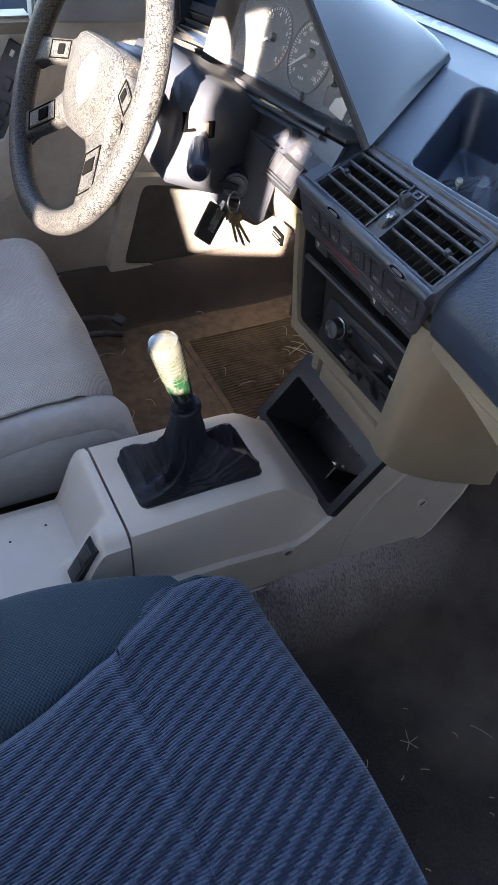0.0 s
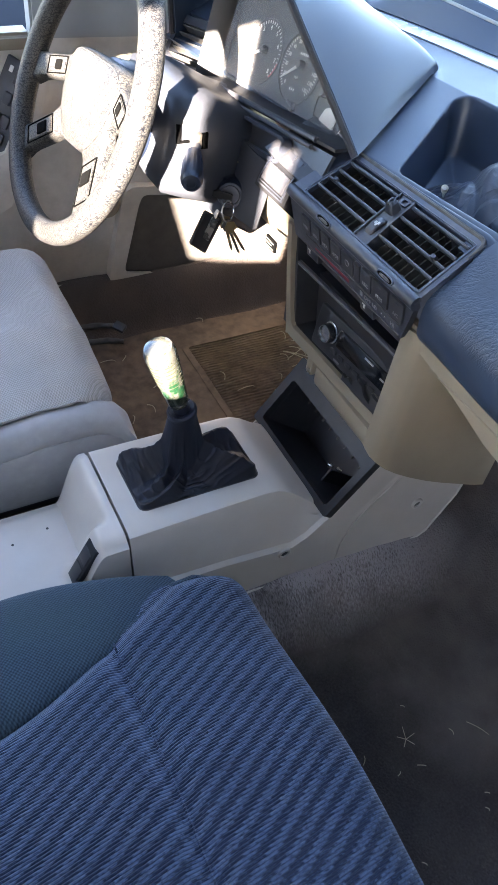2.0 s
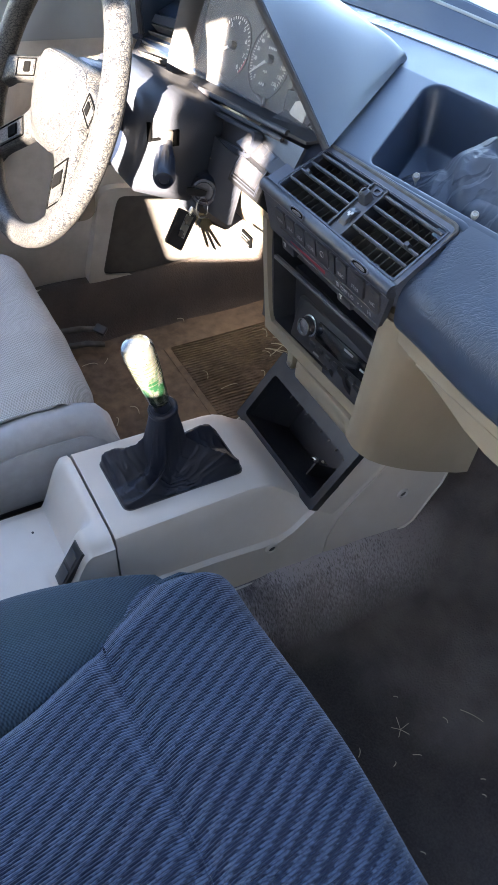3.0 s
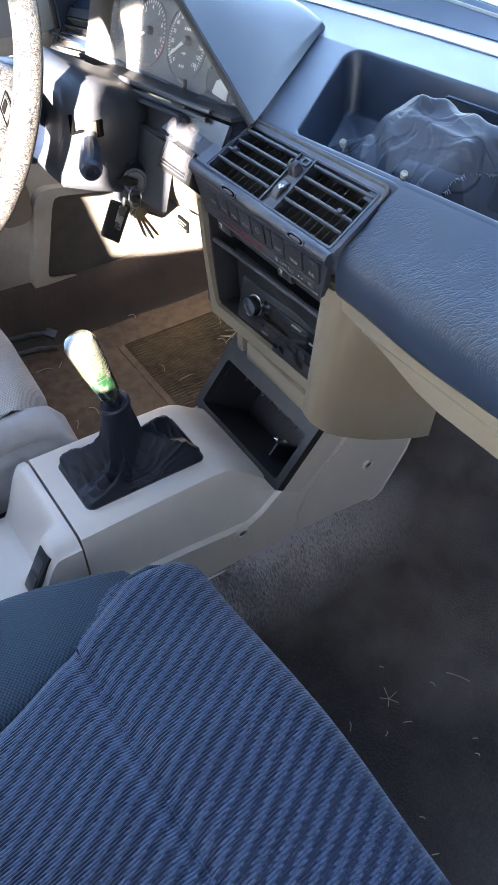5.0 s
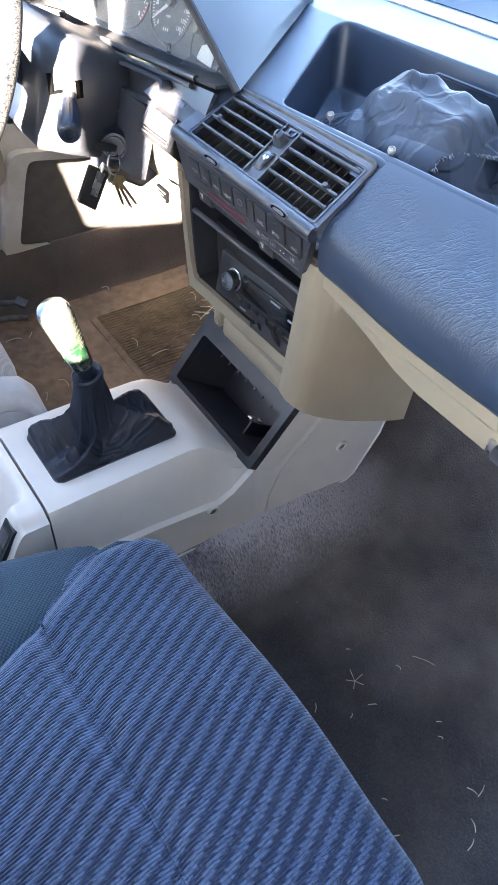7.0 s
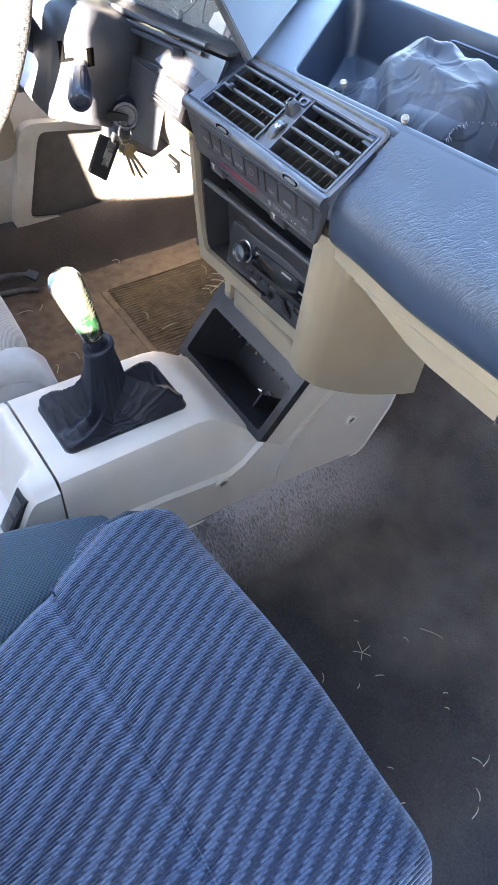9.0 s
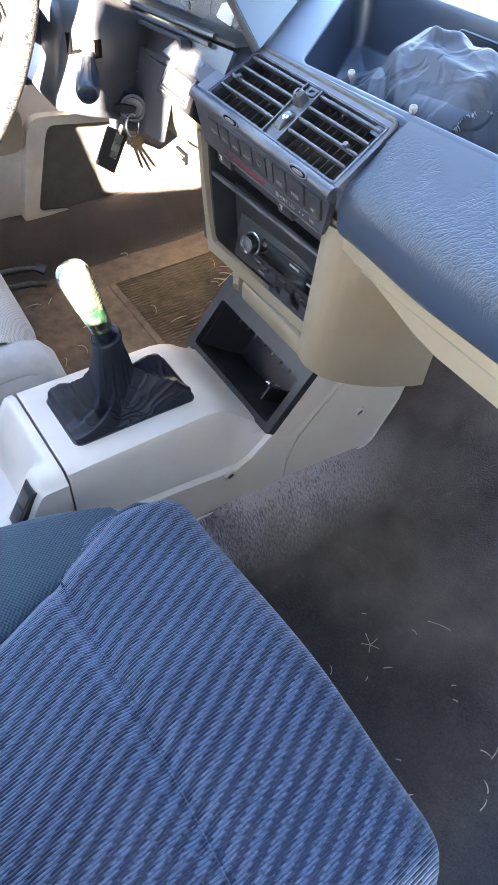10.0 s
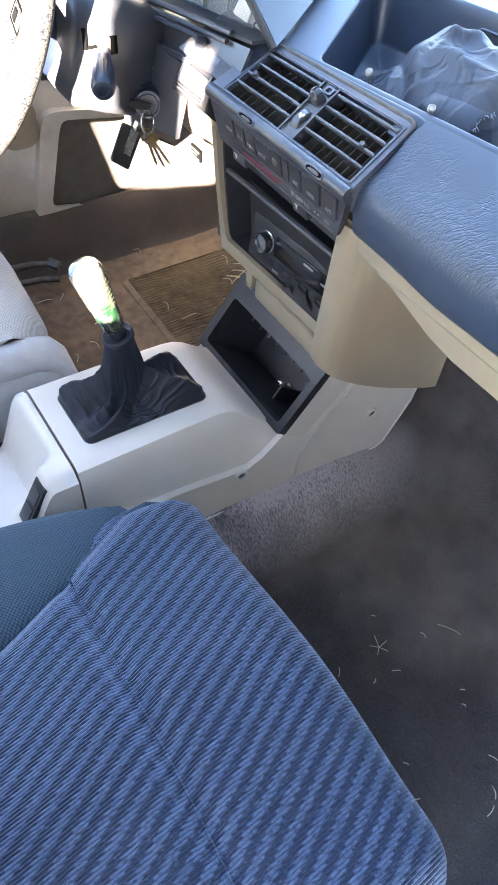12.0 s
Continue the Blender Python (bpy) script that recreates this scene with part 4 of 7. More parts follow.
# slack leather: taut ridges run from the neck to the corners, hollows sag between them
E_AT = (0.0, 0.06, 0.30, 0.55, 0.75, 0.88, 1.0)
RIDGE_Z, HOLLOW_Z = (0.02, 0.150, 0.255, 0.305, 0.365, 0.470, 1.0), (0.02, 0.055, 0.085, 0.120, 0.170, 0.265, 1.0)
RIDGES = ((-2.10, 0.10, 0.62, 1.35), (1.12, -0.10, 0.70, 1.65), (2.15, 0.0, 0.60, 0.85), (-1.02, -0.30, 0.36, 0.45), (-0.25, -0.80, 0.32, 0.85))
for i in range(73):
    e = i / 72
    ring = []
    for k in range(200):
        t = 2 * math.pi * k / 200
        c, sn = math.cos(t), math.sin(t)
        q = (abs(c / 0.0495) ** 14 + abs(sn / 0.0855) ** 14) ** (1 / 14)
        base = Vector((-0.004 + c / q, 0.0015 + sn / q, 0.2495))
        p = base.lerp(TOPC + Vector((0.0165 * c, 0.0165 * sn, 0.0)), e)
        sway = 0.10 * nz(c * 1.3, sn * 1.3, e * 2.0, 1.2)
        ridge = 0.0
        for a0, tw, wd, st in RIDGES:
            off = abs((t + sway - (a0 + tw * (1 - e)) + math.pi) % (2 * math.pi) - math.pi)
            ridge = max(ridge, st * max(0.0, 1 - off / wd) ** 1.3)
        low, high = float(np.interp(e, E_AT, HOLLOW_Z)), float(np.interp(e, E_AT, RIDGE_Z))
        env = smooth(0.0, 0.10, e) * (1 - smooth(0.86, 1.0, e))
        p.z = 0.2495 + (TOPC.z - 0.2495) * (low + (high - low) * ridge)
        wrinkle = (1 - abs(nz(c * 2.0 + e, sn * 2.0, e * 5.0, 1.3))) ** 4 - 0.35
        fine_w = (1 - abs(math.sin(7.0 * t + 9.0 * e + 3.0 * nz(c, sn, e * 3, 1.5)))) ** 3 - 0.25
        p.z += env * (0.0022 * wrinkle + 0.0005 * fine_w * (1 - e))
        p += Vector((c, sn, 0.0)) * env * (0.0040 * (ridge - 0.3) * math.sin(math.pi * e) + 0.0012 * wrinkle)
        p.z = max(p.z, 0.2572)
        ring.append(p)
    rows.append(ring)
loft(bm, rows)
part("boot", bm, LEATHER, lever, angle=80)
bm = bmesh.new()
spin(bm, TOPC - Vector((0, -0.001, 0.006)), K0, [(0, 0.0165), (0.12, 0.0190), (0.38, 0.0192), (0.50, 0.0170), (0.44, 0.0135), (0.35, 0.0105), (1, 0.0100)], 28)
part("collar", bm, LEATHER, lever)
bm = bmesh.new()
spin(bm, K0, K1, [(0, 0.010), (0.02, 0.0125), (0.08, 0.0140), (0.5, 0.0165), (0.85, 0.0192), (0.93, 0.0190), (0.98, 0.0165), (1.0, 0.010), (1.0, 0)], 32)
kn = part("knob", bm, RESIN, lever, "clear resin knob with green flecks")
bm = bmesh.new()
spin(bm, K0.lerp(K1, 0.06), K0.lerp(K1, 0.40), [(0, 0.004), (0.1, 0.0095), (0.5, 0.0125), (0.9, 0.0115), (1, 0.003), (1, 0)], 24)
part("filling", bm, FLECK, kn)
for f in (0.44, 0.50, 0.56, 0.62, 0.68, 0.74, 0.80):
    bm = bmesh.new()
    torus(bm, K0.lerp(K1, f), K1 - K0, 0.0164 + 0.0075 * (f - 0.5), 0.0006, 32, 6)
    part("groove_ring", bm, RIB_RESIN, kn)
hang(lever)

# ---- open stowage box under the radio ----
tray = thing("stowage_box", (0.0, 0.17, 0.20), "empty black plastic stowage box under the radio", "stowage box")
BV = Vector((0, 0.073, 0.096)).normalized()
BN = Vector((0, -BV.z, BV.y))
BO = Vector((0.001, 0.162, 0.205))
BW, BH = 0.1085, 0.122


def bx(a, b, h):
    return BO + Vector((a, 0, 0)) + BV * b + BN * h


outer = round_rect(-BW, BW, 0.0, BH, 0.004, 2)
inner = round_rect(-BW + 0.0145, BW - 0.012, 0.011, BH - 0.034, 0.005, 2)
bm = bmesh.new()
ring_plate(bm, outer, inner, lambda a, b: bx(a, b, -0.0096), lambda a, b: bx(a, b, 0.004))
bmesh.ops.bevel(bm, geom=[e for e in bm.edges if e.calc_face_angle(0) > 1.0], offset=0.0025, segments=2, affect="EDGES")
part("frame", bm, RADIO_BLACK, tray)
for a0, a1 in ((-BW + 0.0015, -BW + 0.0075), (BW - 0.0085, BW - 0.0015)):
    bm = bmesh.new()
    prism(bm, [(a0, 0.002), (a1, 0.002), (a1, BH - 0.002), (a0, BH - 0.002)], lambda a, b: bx(a, b, -0.060), lambda a, b: bx(a, b, -0.0098))
    part("cheek", bm, CONSOLE, tray, "pale grey plastic side below the frame")
bm = bmesh.new()
deep = 0.105
ring_plate(bm, round_rect(-BW + 0.0078, BW - 0.0088, 0.007, BH - 0.029, 0.004, 2), inner, lambda a, b: bx(a, b, -deep), lambda a, b: bx(a, b, -0.010))
part("liner", bm, TRAY_BLACK, tray)
bm = bmesh.new()
prism(bm, round_rect(-BW + 0.008, BW - 0.009, 0.005, BH - 0.027, 0.004, 2), lambda a, b: bx(a, b, -deep - 0.004), lambda a, b: bx(a, b, -deep + 0.001))
part("back", bm, TRAY_BLACK, tray)
for i in range(8):
    a = -0.055 + 0.020 * i
    bm = bmesh.new()
    loft(bm, [[bx(a - 0.0006, BH - 0.0342, h) for h in (-0.010, -0.014)] + [bx(a - 0.0006, BH - 0.0440, h) for h in (-0.014, -0.010)],
              [bx(a + 0.0006, BH - 0.0342, h) for h in (-0.010, -0.014)] + [bx(a + 0.0006, BH - 0.0440, h) for h in (-0.014, -0.010)]])
    part("rib", bm, DUST, tray)
bm = bmesh.new()
tube(bm, [bx(0.022, 0.034, -0.045), bx(0.030, 0.036, -0.045)], 0.0035, 10)
tube(bm, [bx(0.034, 0.040, -0.050), bx(0.044, 0.042, -0.050)], 0.002, 8)
part("screw_stub", bm, METAL, tray, "bare metal screw stub")
bm = bmesh.new()
loft(bm, [[bx(a, b, h) for b, h in ((0.012, -0.100), (0.034, -0.100), (0.034, -0.040), (0.012, -0.040))] for a in (0.0320, 0.0355)])
part("divider", bm, TRAY_BLACK, tray)
hang(tray)

# ---- dashboard ----
dash = thing("dashboard", (0.1, 0.3, 0.35), "blue vinyl padded dashboard over beige lower trim", "dashboard")


def top_z(x, y):
    """The height of the dash top, which climbs towards the windscreen and the passenger."""
    return 0.637 + 0.080 * (x - 0.13) + 0.27 * min(y - 0.262, 0.17) + 0.05 * max(0.0, y - 0.432)


def tray_depth(x, y):
    """How far the open shelf sinks below the dash top."""
    left = -0.037 - 0.66 * (y - 0.266)
    a, b, c, d = (x - left) * 0.83, 0.437 + 0.03 * x - y, y - 0.278 - 0.04 * (x - 0.13), 0.60 - x
    r = 0.032
    e = min(a, b, c, d)
    for p, q, r in ((a, b, 0.032), (b, d, 0.032), (a, c, 0.007), (c, d, 0.032)):
        if p < r and q < r:
            e = min(e, r - math.hypot(r - p, r - q))
    return 0.070 * smooth(-0.003, 0.014, e) + 0.012 * smooth(0.008, 0.05, e)


def top_f(u, v):
    y0 = 0.266 + 0.04 * (u - 0.13)
    y = y0 + (0.628 - 0.10 * u * u - y0) * v
    w = smooth(-0.66, -0.13, u) * (1 - smooth(0.03, 0.30, u))
    x = u - 0.66 * (y - 0.266) * w
    z = top_z(x, y) - tray_depth(x, y)
    z -= 0.004 * smooth(0.0065, 0.0, y - y0) * smooth(-0.14, -0.12, x)
    return (x, y, z)


bm = bmesh.new()
grid(bm, top_f, lin(-0.68, -0.12, 15)[:-1] + lin(-0.12, -0.055, 12)[:-1] + lin(-0.055, 0.01, 44)[:-1] + lin(0.01, 0.32, 50) + lin(0.33, 0.54, 18) + lin(0.545, 0.62, 26) + lin(0.63, 0.70, 4),
     lin(0, 0.02, 4)[:-1] + lin(0.02, 0.14, 30)[:-1] + lin(0.14, 0.40, 34)[:-1] + lin(0.40, 0.54, 34)[:-1] + lin(0.54, 1.0, 60))
thick(bm, 0.006)
part("top_pad", bm, VINYL_SMOOTH, dash, "faded blue moulded dash top with an open shelf", angle=60)
# pale strip along the foot of the windscreen, in place of the sky's reflection
bm = bmesh.new()


def strip_f(u, v):
    y = 0.528 - 0.10 * u * u + 0.032 * v
    return (u, y, top_z(u, y) + 0.002 + 0.002 * math.sin(math.pi * v))


grid(bm, strip_f, lin(-0.62, 0.66, 40), lin(0, 1, 6))
thick(bm, 0.003)
part("sky_sheen_strip", bm, node_mat("sky_sheen_paint", (0.62, 0.66, 0.68), 0.25, var=0.06, scale=20), dash, "pale glossy strip painted as sky sheen at the windscreen foot")
bm = bmesh.new()
tube(bm, [(u, 0.610 - 0.10 * u * u, top_z(u, 0.572) + (0.696 - top_z(u, 0.572)) * 0.68) for u in lin(-0.70, 0.34, 40)], 0.0035, 8)
part("screen_bead", bm, GREY_PANEL, dash, "pale bead at the windscreen foot")
# upstand closing the gap to the windscreen
bm = bmesh.new()
grid(bm, lambda u, v: (u, 0.572 - 0.10 * u * u + 0.056 * v, top_z(u, 0.572) - 0.002 + (0.696 - top_z(u, 0.572)) * v), lin(-0.72, 0.70, 30), lin(0, 1, 6))
thick(bm, 0.003)
part("upstand", bm, VINYL_SMOOTH, dash)
bm = bmesh.new()
pts = [(a, 0.430 + 0.03 * a, top_z(a, 0.43) - b) for a, b in round_rect(0.030, 0.205, 0.016, 0.050, 0.008, 4)]
tube(bm, pts + pts[:1], 0.0022, 6)
part("slot_rim", bm, VINYL_SMOOTH, dash)
# padded roll in front of the passenger
PROF = [(0.268, 0.560), (0.200, 0.533), (0.193, 0.5285), (0.1865, 0.5305), (0.1825, 0.538), (0.1805, 0.556), (0.1812, 0.570), (0.1840, 0.580), (0.1900, 0.5885), (0.200, 0.5960), (0.215, 0.6045), (0.235, 0.6165), (0.255, 0.6290), (0.268, 0.6378)]
bm = bmesh.new()
rows = []
for x in [0.1385, 0.1395, 0.142, 0.146] + lin(0.155, 0.70, 40):
    k = 1 - (1 - min(1.0, (x - 0.1385) / 0.0085)) ** 2
    ring = []
    for y, z in PROF:
        sh = smooth(0.53, 0.60, z)
        zz = z + (0.045 + 0.04 * sh) * (x - 0.14)
        yy = y + 0.02 * (x - 0.14) + 0.013 * (1 - smooth(0.14, 0.30, x)) * (1 - smooth(0.20, 0.262, y))
        # soft rounded end beside the vents
        cy, cz = 0.225, 0.585
        f = 0.985 + 0.015 * k
        ring.append((x, cy + (yy - cy) * f, cz + (zz - cz) * f))
    # the crown runs flush into the shelf's lip
    ye = 0.2665 + 0.04 * (x - 0.13)
    for k2, sh2 in ((-1, 1.0), (-2, 0.62), (-3, 0.25)):
        px_, py_, pz_ = ring[k2]
        if k2 == -1:
            ring[-1] = (px_, ye + 0.0055, top_z(x, ye + 0.0055) - 0.0012)
        else:
            ring[k2] = (px_, py_, pz_ + sh2 * 0.0016)
    rows.append(ring)
loft(bm, rows)
part("front_roll", bm, VINYL, dash, "creased navy vinyl padded roll", angle=60)
# glovebox lid below the roll: upper face, parting line and lower lip
bm = bmesh.new()
rows = []
for x in [0.1145, 0.125, 0.140, 0.152, 0.165, 0.180, 0.20] + lin(0.23, 0.69, 14):
    t = smooth(0.115, 0.190, x)
    dzx = 0.035 * (x - 0.14)
    mid = 0.512 - 0.008 * t + dzx
    yb = 0.2055
    rows.append([(x, yb + 0.02, 0.540 + dzx), (x, yb + 0.001, 0.536 + dzx), (x, yb, 0.530 + dzx), (x, yb + 0.001, mid), (x, yb + 0.006, mid - 0.003), (x, 0.30, mid - 0.003), (x, 0.30, 0.540 + dzx)])
loft(bm, rows)
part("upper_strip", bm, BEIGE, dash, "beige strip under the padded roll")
bm = bmesh.new()
rows = []
for x in [0.176, 0.180, 0.190, 0.205] + lin(0.23, 0.69, 14):
    t = smooth(0.174, 0.30, x)
    dzx = 0.035 * (x - 0.14)
    top = 0.5035 + dzx
    lip = top - 0.006 - 0.026 * t
    rows.append([(x, 0.30, top), (x, 0.2095, top), (x, 0.2070, top - 0.002), (x, 0.2080, lip + 0.003), (x, 0.2115, lip), (x, 0.30, lip - 0.004 * t), (x, 0.50, lip - 0.004)])
loft(bm, rows)
gb = part("glovebox", bm, BEIGE, dash, "beige glovebox lid edge")
bm = bmesh.new()
box(bm, 0.398, 0.440, 0.2035, 0.215, 0.482, 0.500, 0.003)
lt = part("latch", bm, BLACK, gb)
bm = bmesh.new()
box(bm, 0.394, 0.402, 0.2025, 0.213, 0.484, 0.503, 0.0015)
part("latch_tongue", bm, METAL, lt)
# curved flank beside the radio
PLAN = [(0.1105, 0.2035), (0.118, 0.2025), (0.126, 0.204), (0.1335, 0.210), (0.139, 0.221), (0.142, 0.238), (0.144, 0.262), (0.147, 0.292), (0.152, 0.325), (0.157, 0.352), (0.163, 0.370), (0.170, 0.382)]
LOW = [0.338, 0.336, 0.331, 0.324, 0.314, 0.302, 0.287, 0.271, 0.258, 0.250, 0.247, 0.250]
bm = bmesh.new()


def flank(u, v):
    i = min(len(PLAN) - 2, int(u))
    f = u - i
    x = PLAN[i][0] * (1 - f) + PLAN[i + 1][0] * f
    y = PLAN[i][1] * (1 - f) + PLAN[i + 1][1] * f
    lo = LOW[i] * (1 - f) + LOW[i + 1] * f
    flare = smooth(0.35, 1.0, v) ** 2 * smooth(2.0, 6.0, u)
    return (x + 0.012 * flare + 0.008 * (v - 0.4), y - 0.10 * flare * smooth(3.0, 9.0, u) + 0.006 * (v - 1), lo + (0.532 - lo) * v)


grid(bm, flank, lin(0, len(PLAN) - 1.001, 40), lin(0, 1, 20))
thick(bm, 0.004)
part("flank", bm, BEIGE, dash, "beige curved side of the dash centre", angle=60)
bm = bmesh.new()
grid(bm, lambda u, v: (-0.125 - 0.02 * v, 0.205 + 0.20 * u, 0.345 + 0.20 * v - 0.06 * u), lin(0, 1, 6), lin(0, 1, 6))
thick(bm, 0.004)
part("driver_flank", bm, BEIGE, dash)
# binnacle hood
ROWS = [((-0.092, 0.247, 0.623), (-0.219, 0.446, 0.661)), ((-0.106, 0.243, 0.638), (-0.227, 0.455, 0.671)), ((-0.128, 0.236, 0.662), (-0.243, 0.436, 0.686)), ((-0.165, 0.223, 0.703), (-0.268, 0.405, 0.703)),
        ((-0.203, 0.210, 0.745), (-0.303, 0.372, 0.722)), ((-0.235, 0.203, 0.774), (-0.345, 0.355, 0.740)), ((-0.285, 0.198, 0.790), (-0.385, 0.350, 0.752)), ((-0.36, 0.196, 0.794), (-0.42, 0.376, 0.768)),
        ((-0.50, 0.198, 0.788), (-0.50, 0.378, 0.762)), ((-0.58, 0.206, 0.760), (-0.57, 0.39, 0.74)), ((-0.625, 0.225, 0.68), (-0.62, 0.42, 0.68)), ((-0.64, 0.24, 0.58), (-0.63, 0.46, 0.60))]
bm = bmesh.new()


def hood_f(u, v):
    i = min(len(ROWS) - 2, int(u))
    f = u - i
    a = Vector(ROWS[i][0]).lerp(Vector(ROWS[i + 1][0]), f)
    b = Vector(ROWS[i][1]).lerp(Vector(ROWS[i + 1][1]), f)
    p = a.lerp(b, v)
    p.z += 0.012 * math.sin(math.pi * v) * smooth(0, 3, u)
    drop = smooth(0.92, 1.0, v)
    p.z -= 0.012 * drop * drop
    return p


grid(bm, hood_f, lin(0, len(ROWS) - 1.001, 60), lin(0, 1, 24))
thick(bm, 0.009)
part("binnacle_hood", bm, VINYL_SMOOTH, dash, "smooth blue hood over the instruments", angle=60)
bm = bmesh.new()
rim = [hood_f(u, 0.0) for u in lin(0.0, len(ROWS) - 1.001, 50)]
tube(bm, [p + Vector((-0.004, -0.001, -0.004)) for p in rim], 0.0055, 8)
part("hood_edge", bm, BLACK, dash, "black edge strip of the hood")
# dash end panel beyond the binnacle
bm = bmesh.new()
grid(bm, lambda u, v: (-0.67 + 0.15 * u, 0.262 + 0.15 * v, 0.606 + 0.02 * u + 0.075 * v), lin(0, 1, 8), lin(0, 1, 8))
thick(bm, 0.006)
part("end_panel", bm, VINYL_SMOOTH, dash)
# beige knee trim at the driver's side
bm = bmesh.new()
grid(bm, lambda u, v: (-0.64 + 0.51 * u, 0.150 + 0.045 * u + 0.05 * (1 - v) - 0.012 * math.sin(math.pi * v), 0.425 + 0.040 * u + (0.105 - 0.015 * u) * v + 0.012 * nz(u * 2, v, 0, 1)), lin(0, 1, 30), lin(0, 1, 10))
thick(bm, 0.006)
knee = part("knee_trim", bm, BEIGE, dash)
bm = bmesh.new()
box(bm, -0.174, -0.148, 0.182, 0.186, 0.466, 0.482, 0.001)
part("label_plate", bm, HOLE, knee)
for k in range(3):
    bm = bmesh.new()
    box(bm, -0.172, -0.151 - 0.005 * (k % 2), 0.1812, 0.1822, 0.4685 + 0.0045 * k, 0.4700 + 0.0045 * k)
    part("label_line", bm, DUST, knee)
# vinyl strip behind the vents, down to the dusty groove
bm = bmesh.new()


def vent_strip(u, v):
    """u along the vents' rear edge, v from the groove up to the shelf's lip."""
    x = -0.128 + 0.273 * u
    a = Vector((x, 0.2570 + 0.0055 * u, 0.6195 + 0.0140 * u))
    y0 = 0.2695 + 0.04 * (x - 0.13)
    b = Vector((x, y0, top_z(x, y0) - 0.001))
    p = a.lerp(b, v)
    p.z += 0.0020 * math.sin(math.pi * v) - 0.0030 * smooth(0.92, 1.0, u)
    return p


grid(bm, vent_strip, lin(0, 1, 50), lin(0, 1, 10))
thick(bm, 0.004)
part("vent_strip", bm, VINYL_SMOOTH, dash, angle=60)
bm = bmesh.new()
grid(bm, lambda u, v: (0.112 + 0.030 * u, 0.244 + 0.027 * v, 0.6192 + 0.0170 * v), lin(0, 1, 6), lin(0, 1, 6))
thick(bm, 0.003)
part("corner_fillet", bm, VINYL_SMOOTH, dash, angle=60)
hang(dash)

# ---- centre vents: panel between four corners ----
vents = thing("centre_vents", (0.02, 0.21, 0.58), "dusty black centre air vents with slats, one clip broken", "air vent")
VC = (Vector((-0.120, 0.176, 0.581)), Vector((0.1385, 0.184, 0.583)), Vector((0.1345, 0.262, 0.634)), Vector((-0.121, 0.256, 0.619)))


def vp(u, v, h=0.0):
    a = VC[0].lerp(VC[1], u)
    b = VC[3].lerp(VC[2], u)
    p = a.lerp(b, v)
    nrm = (VC[1] - VC[0]).cross(VC[3] - VC[0]).normalized()
    return p + nrm * h


VW = 0.088
bm = bmesh.new()
ring_plate(bm, round_rect(0, 1, -0.02, 1, 0.05, 5), round_rect(0.092, 0.960, 0.092, 0.885, 0.02, 5), lambda a, b: vp(a, b, -0.03), lambda a, b: vp(a, b, 0.0))
bmesh.ops.bevel(bm, geom=[e for e in bm.edges if e.calc_face_angle(0) > 1.0], offset=0.0028, segments=3, affect="EDGES")
part("surround", bm, VENT_TRIM, vents)
# thin raised bead round the outlets
bm = bmesh.new()
bead = [vp(a, b, 0.0002) for a, b in round_rect(0.080, 0.972, 0.066, 0.905, 0.025, 5)]
tube(bm, bead + bead[:1], 0.0011, 6)
part("bead", bm, VENT_TRIM, vents)
# low raised rib round the outside
bm = bmesh.new()
pts = [vp(a, 1.0, -0.0006) for a in lin(0.0, 0.955, 20)] + [vp(0.975, 0.985, -0.0006), vp(0.988, 0.95, -0.0006), vp(0.992, 0.90, -0.0006), vp(0.993, 0.70, -0.0008)]
tube(bm, pts, [0.0027] * 21 + [0.0025, 0.0022, 0.0012], 8)
part("groove", bm, DUST, vents)
# duct behind
bm = bmesh.new()
for (u0, u1) in ((0.088, 0.53), (0.53, 0.964)):
    ring_plate(bm, round_rect(u0, u1, 0.088, 0.889, 0.01, 2), round_rect(u0 + 0.006, u1 - 0.006, 0.097, 0.880, 0.01, 2), lambda a, b: vp(a, b, -0.06), lambda a, b: vp(a, b, -0.006))
part("duct", bm, BLACK_MATTE, vents)
bm = bmesh.new()
prism(bm, round_rect(0.05, 0.965, 0.08, 0.89, 0.01, 2), lambda a, b: vp(a, b, -0.064), lambda a, b: vp(a, b, -0.058))
part("duct_floor", bm, DUST, vents)
# slats, tilted, in both outlets
for u0, u1 in ((0.094, 0.480), (0.580, 0.958)):
    for k, v in enumerate((0.285, 0.465, 0.635, 0.820)):
        bm = bmesh.new()
        sec = [(-0.0016, -0.0020), (-0.0010, 0.0004), (0.0004, 0.0012), (0.0016, 0.0004), (0.0056, -0.0135), (0.0036, -0.0140)]
        loft(bm, [[vp(u, v + a / VW * 1.0, h) for a, h in sec] for u in (u0, u1)])
        part("slat", bm, BEZEL, vents)
    for k in range(9):
        u = u0 + (u1 - u0) * (k + 0.5) / 9
        bm = bmesh.new()
        loft(bm, [[vp(u - 0.002, b, -0.045), vp(u - 0.002, b, -0.016), vp(u + 0.002, b, -0.016), vp(u + 0.002, b, -0.045)] for b in (0.11, 0.86)])
        part("vane", bm, DUST, vents)
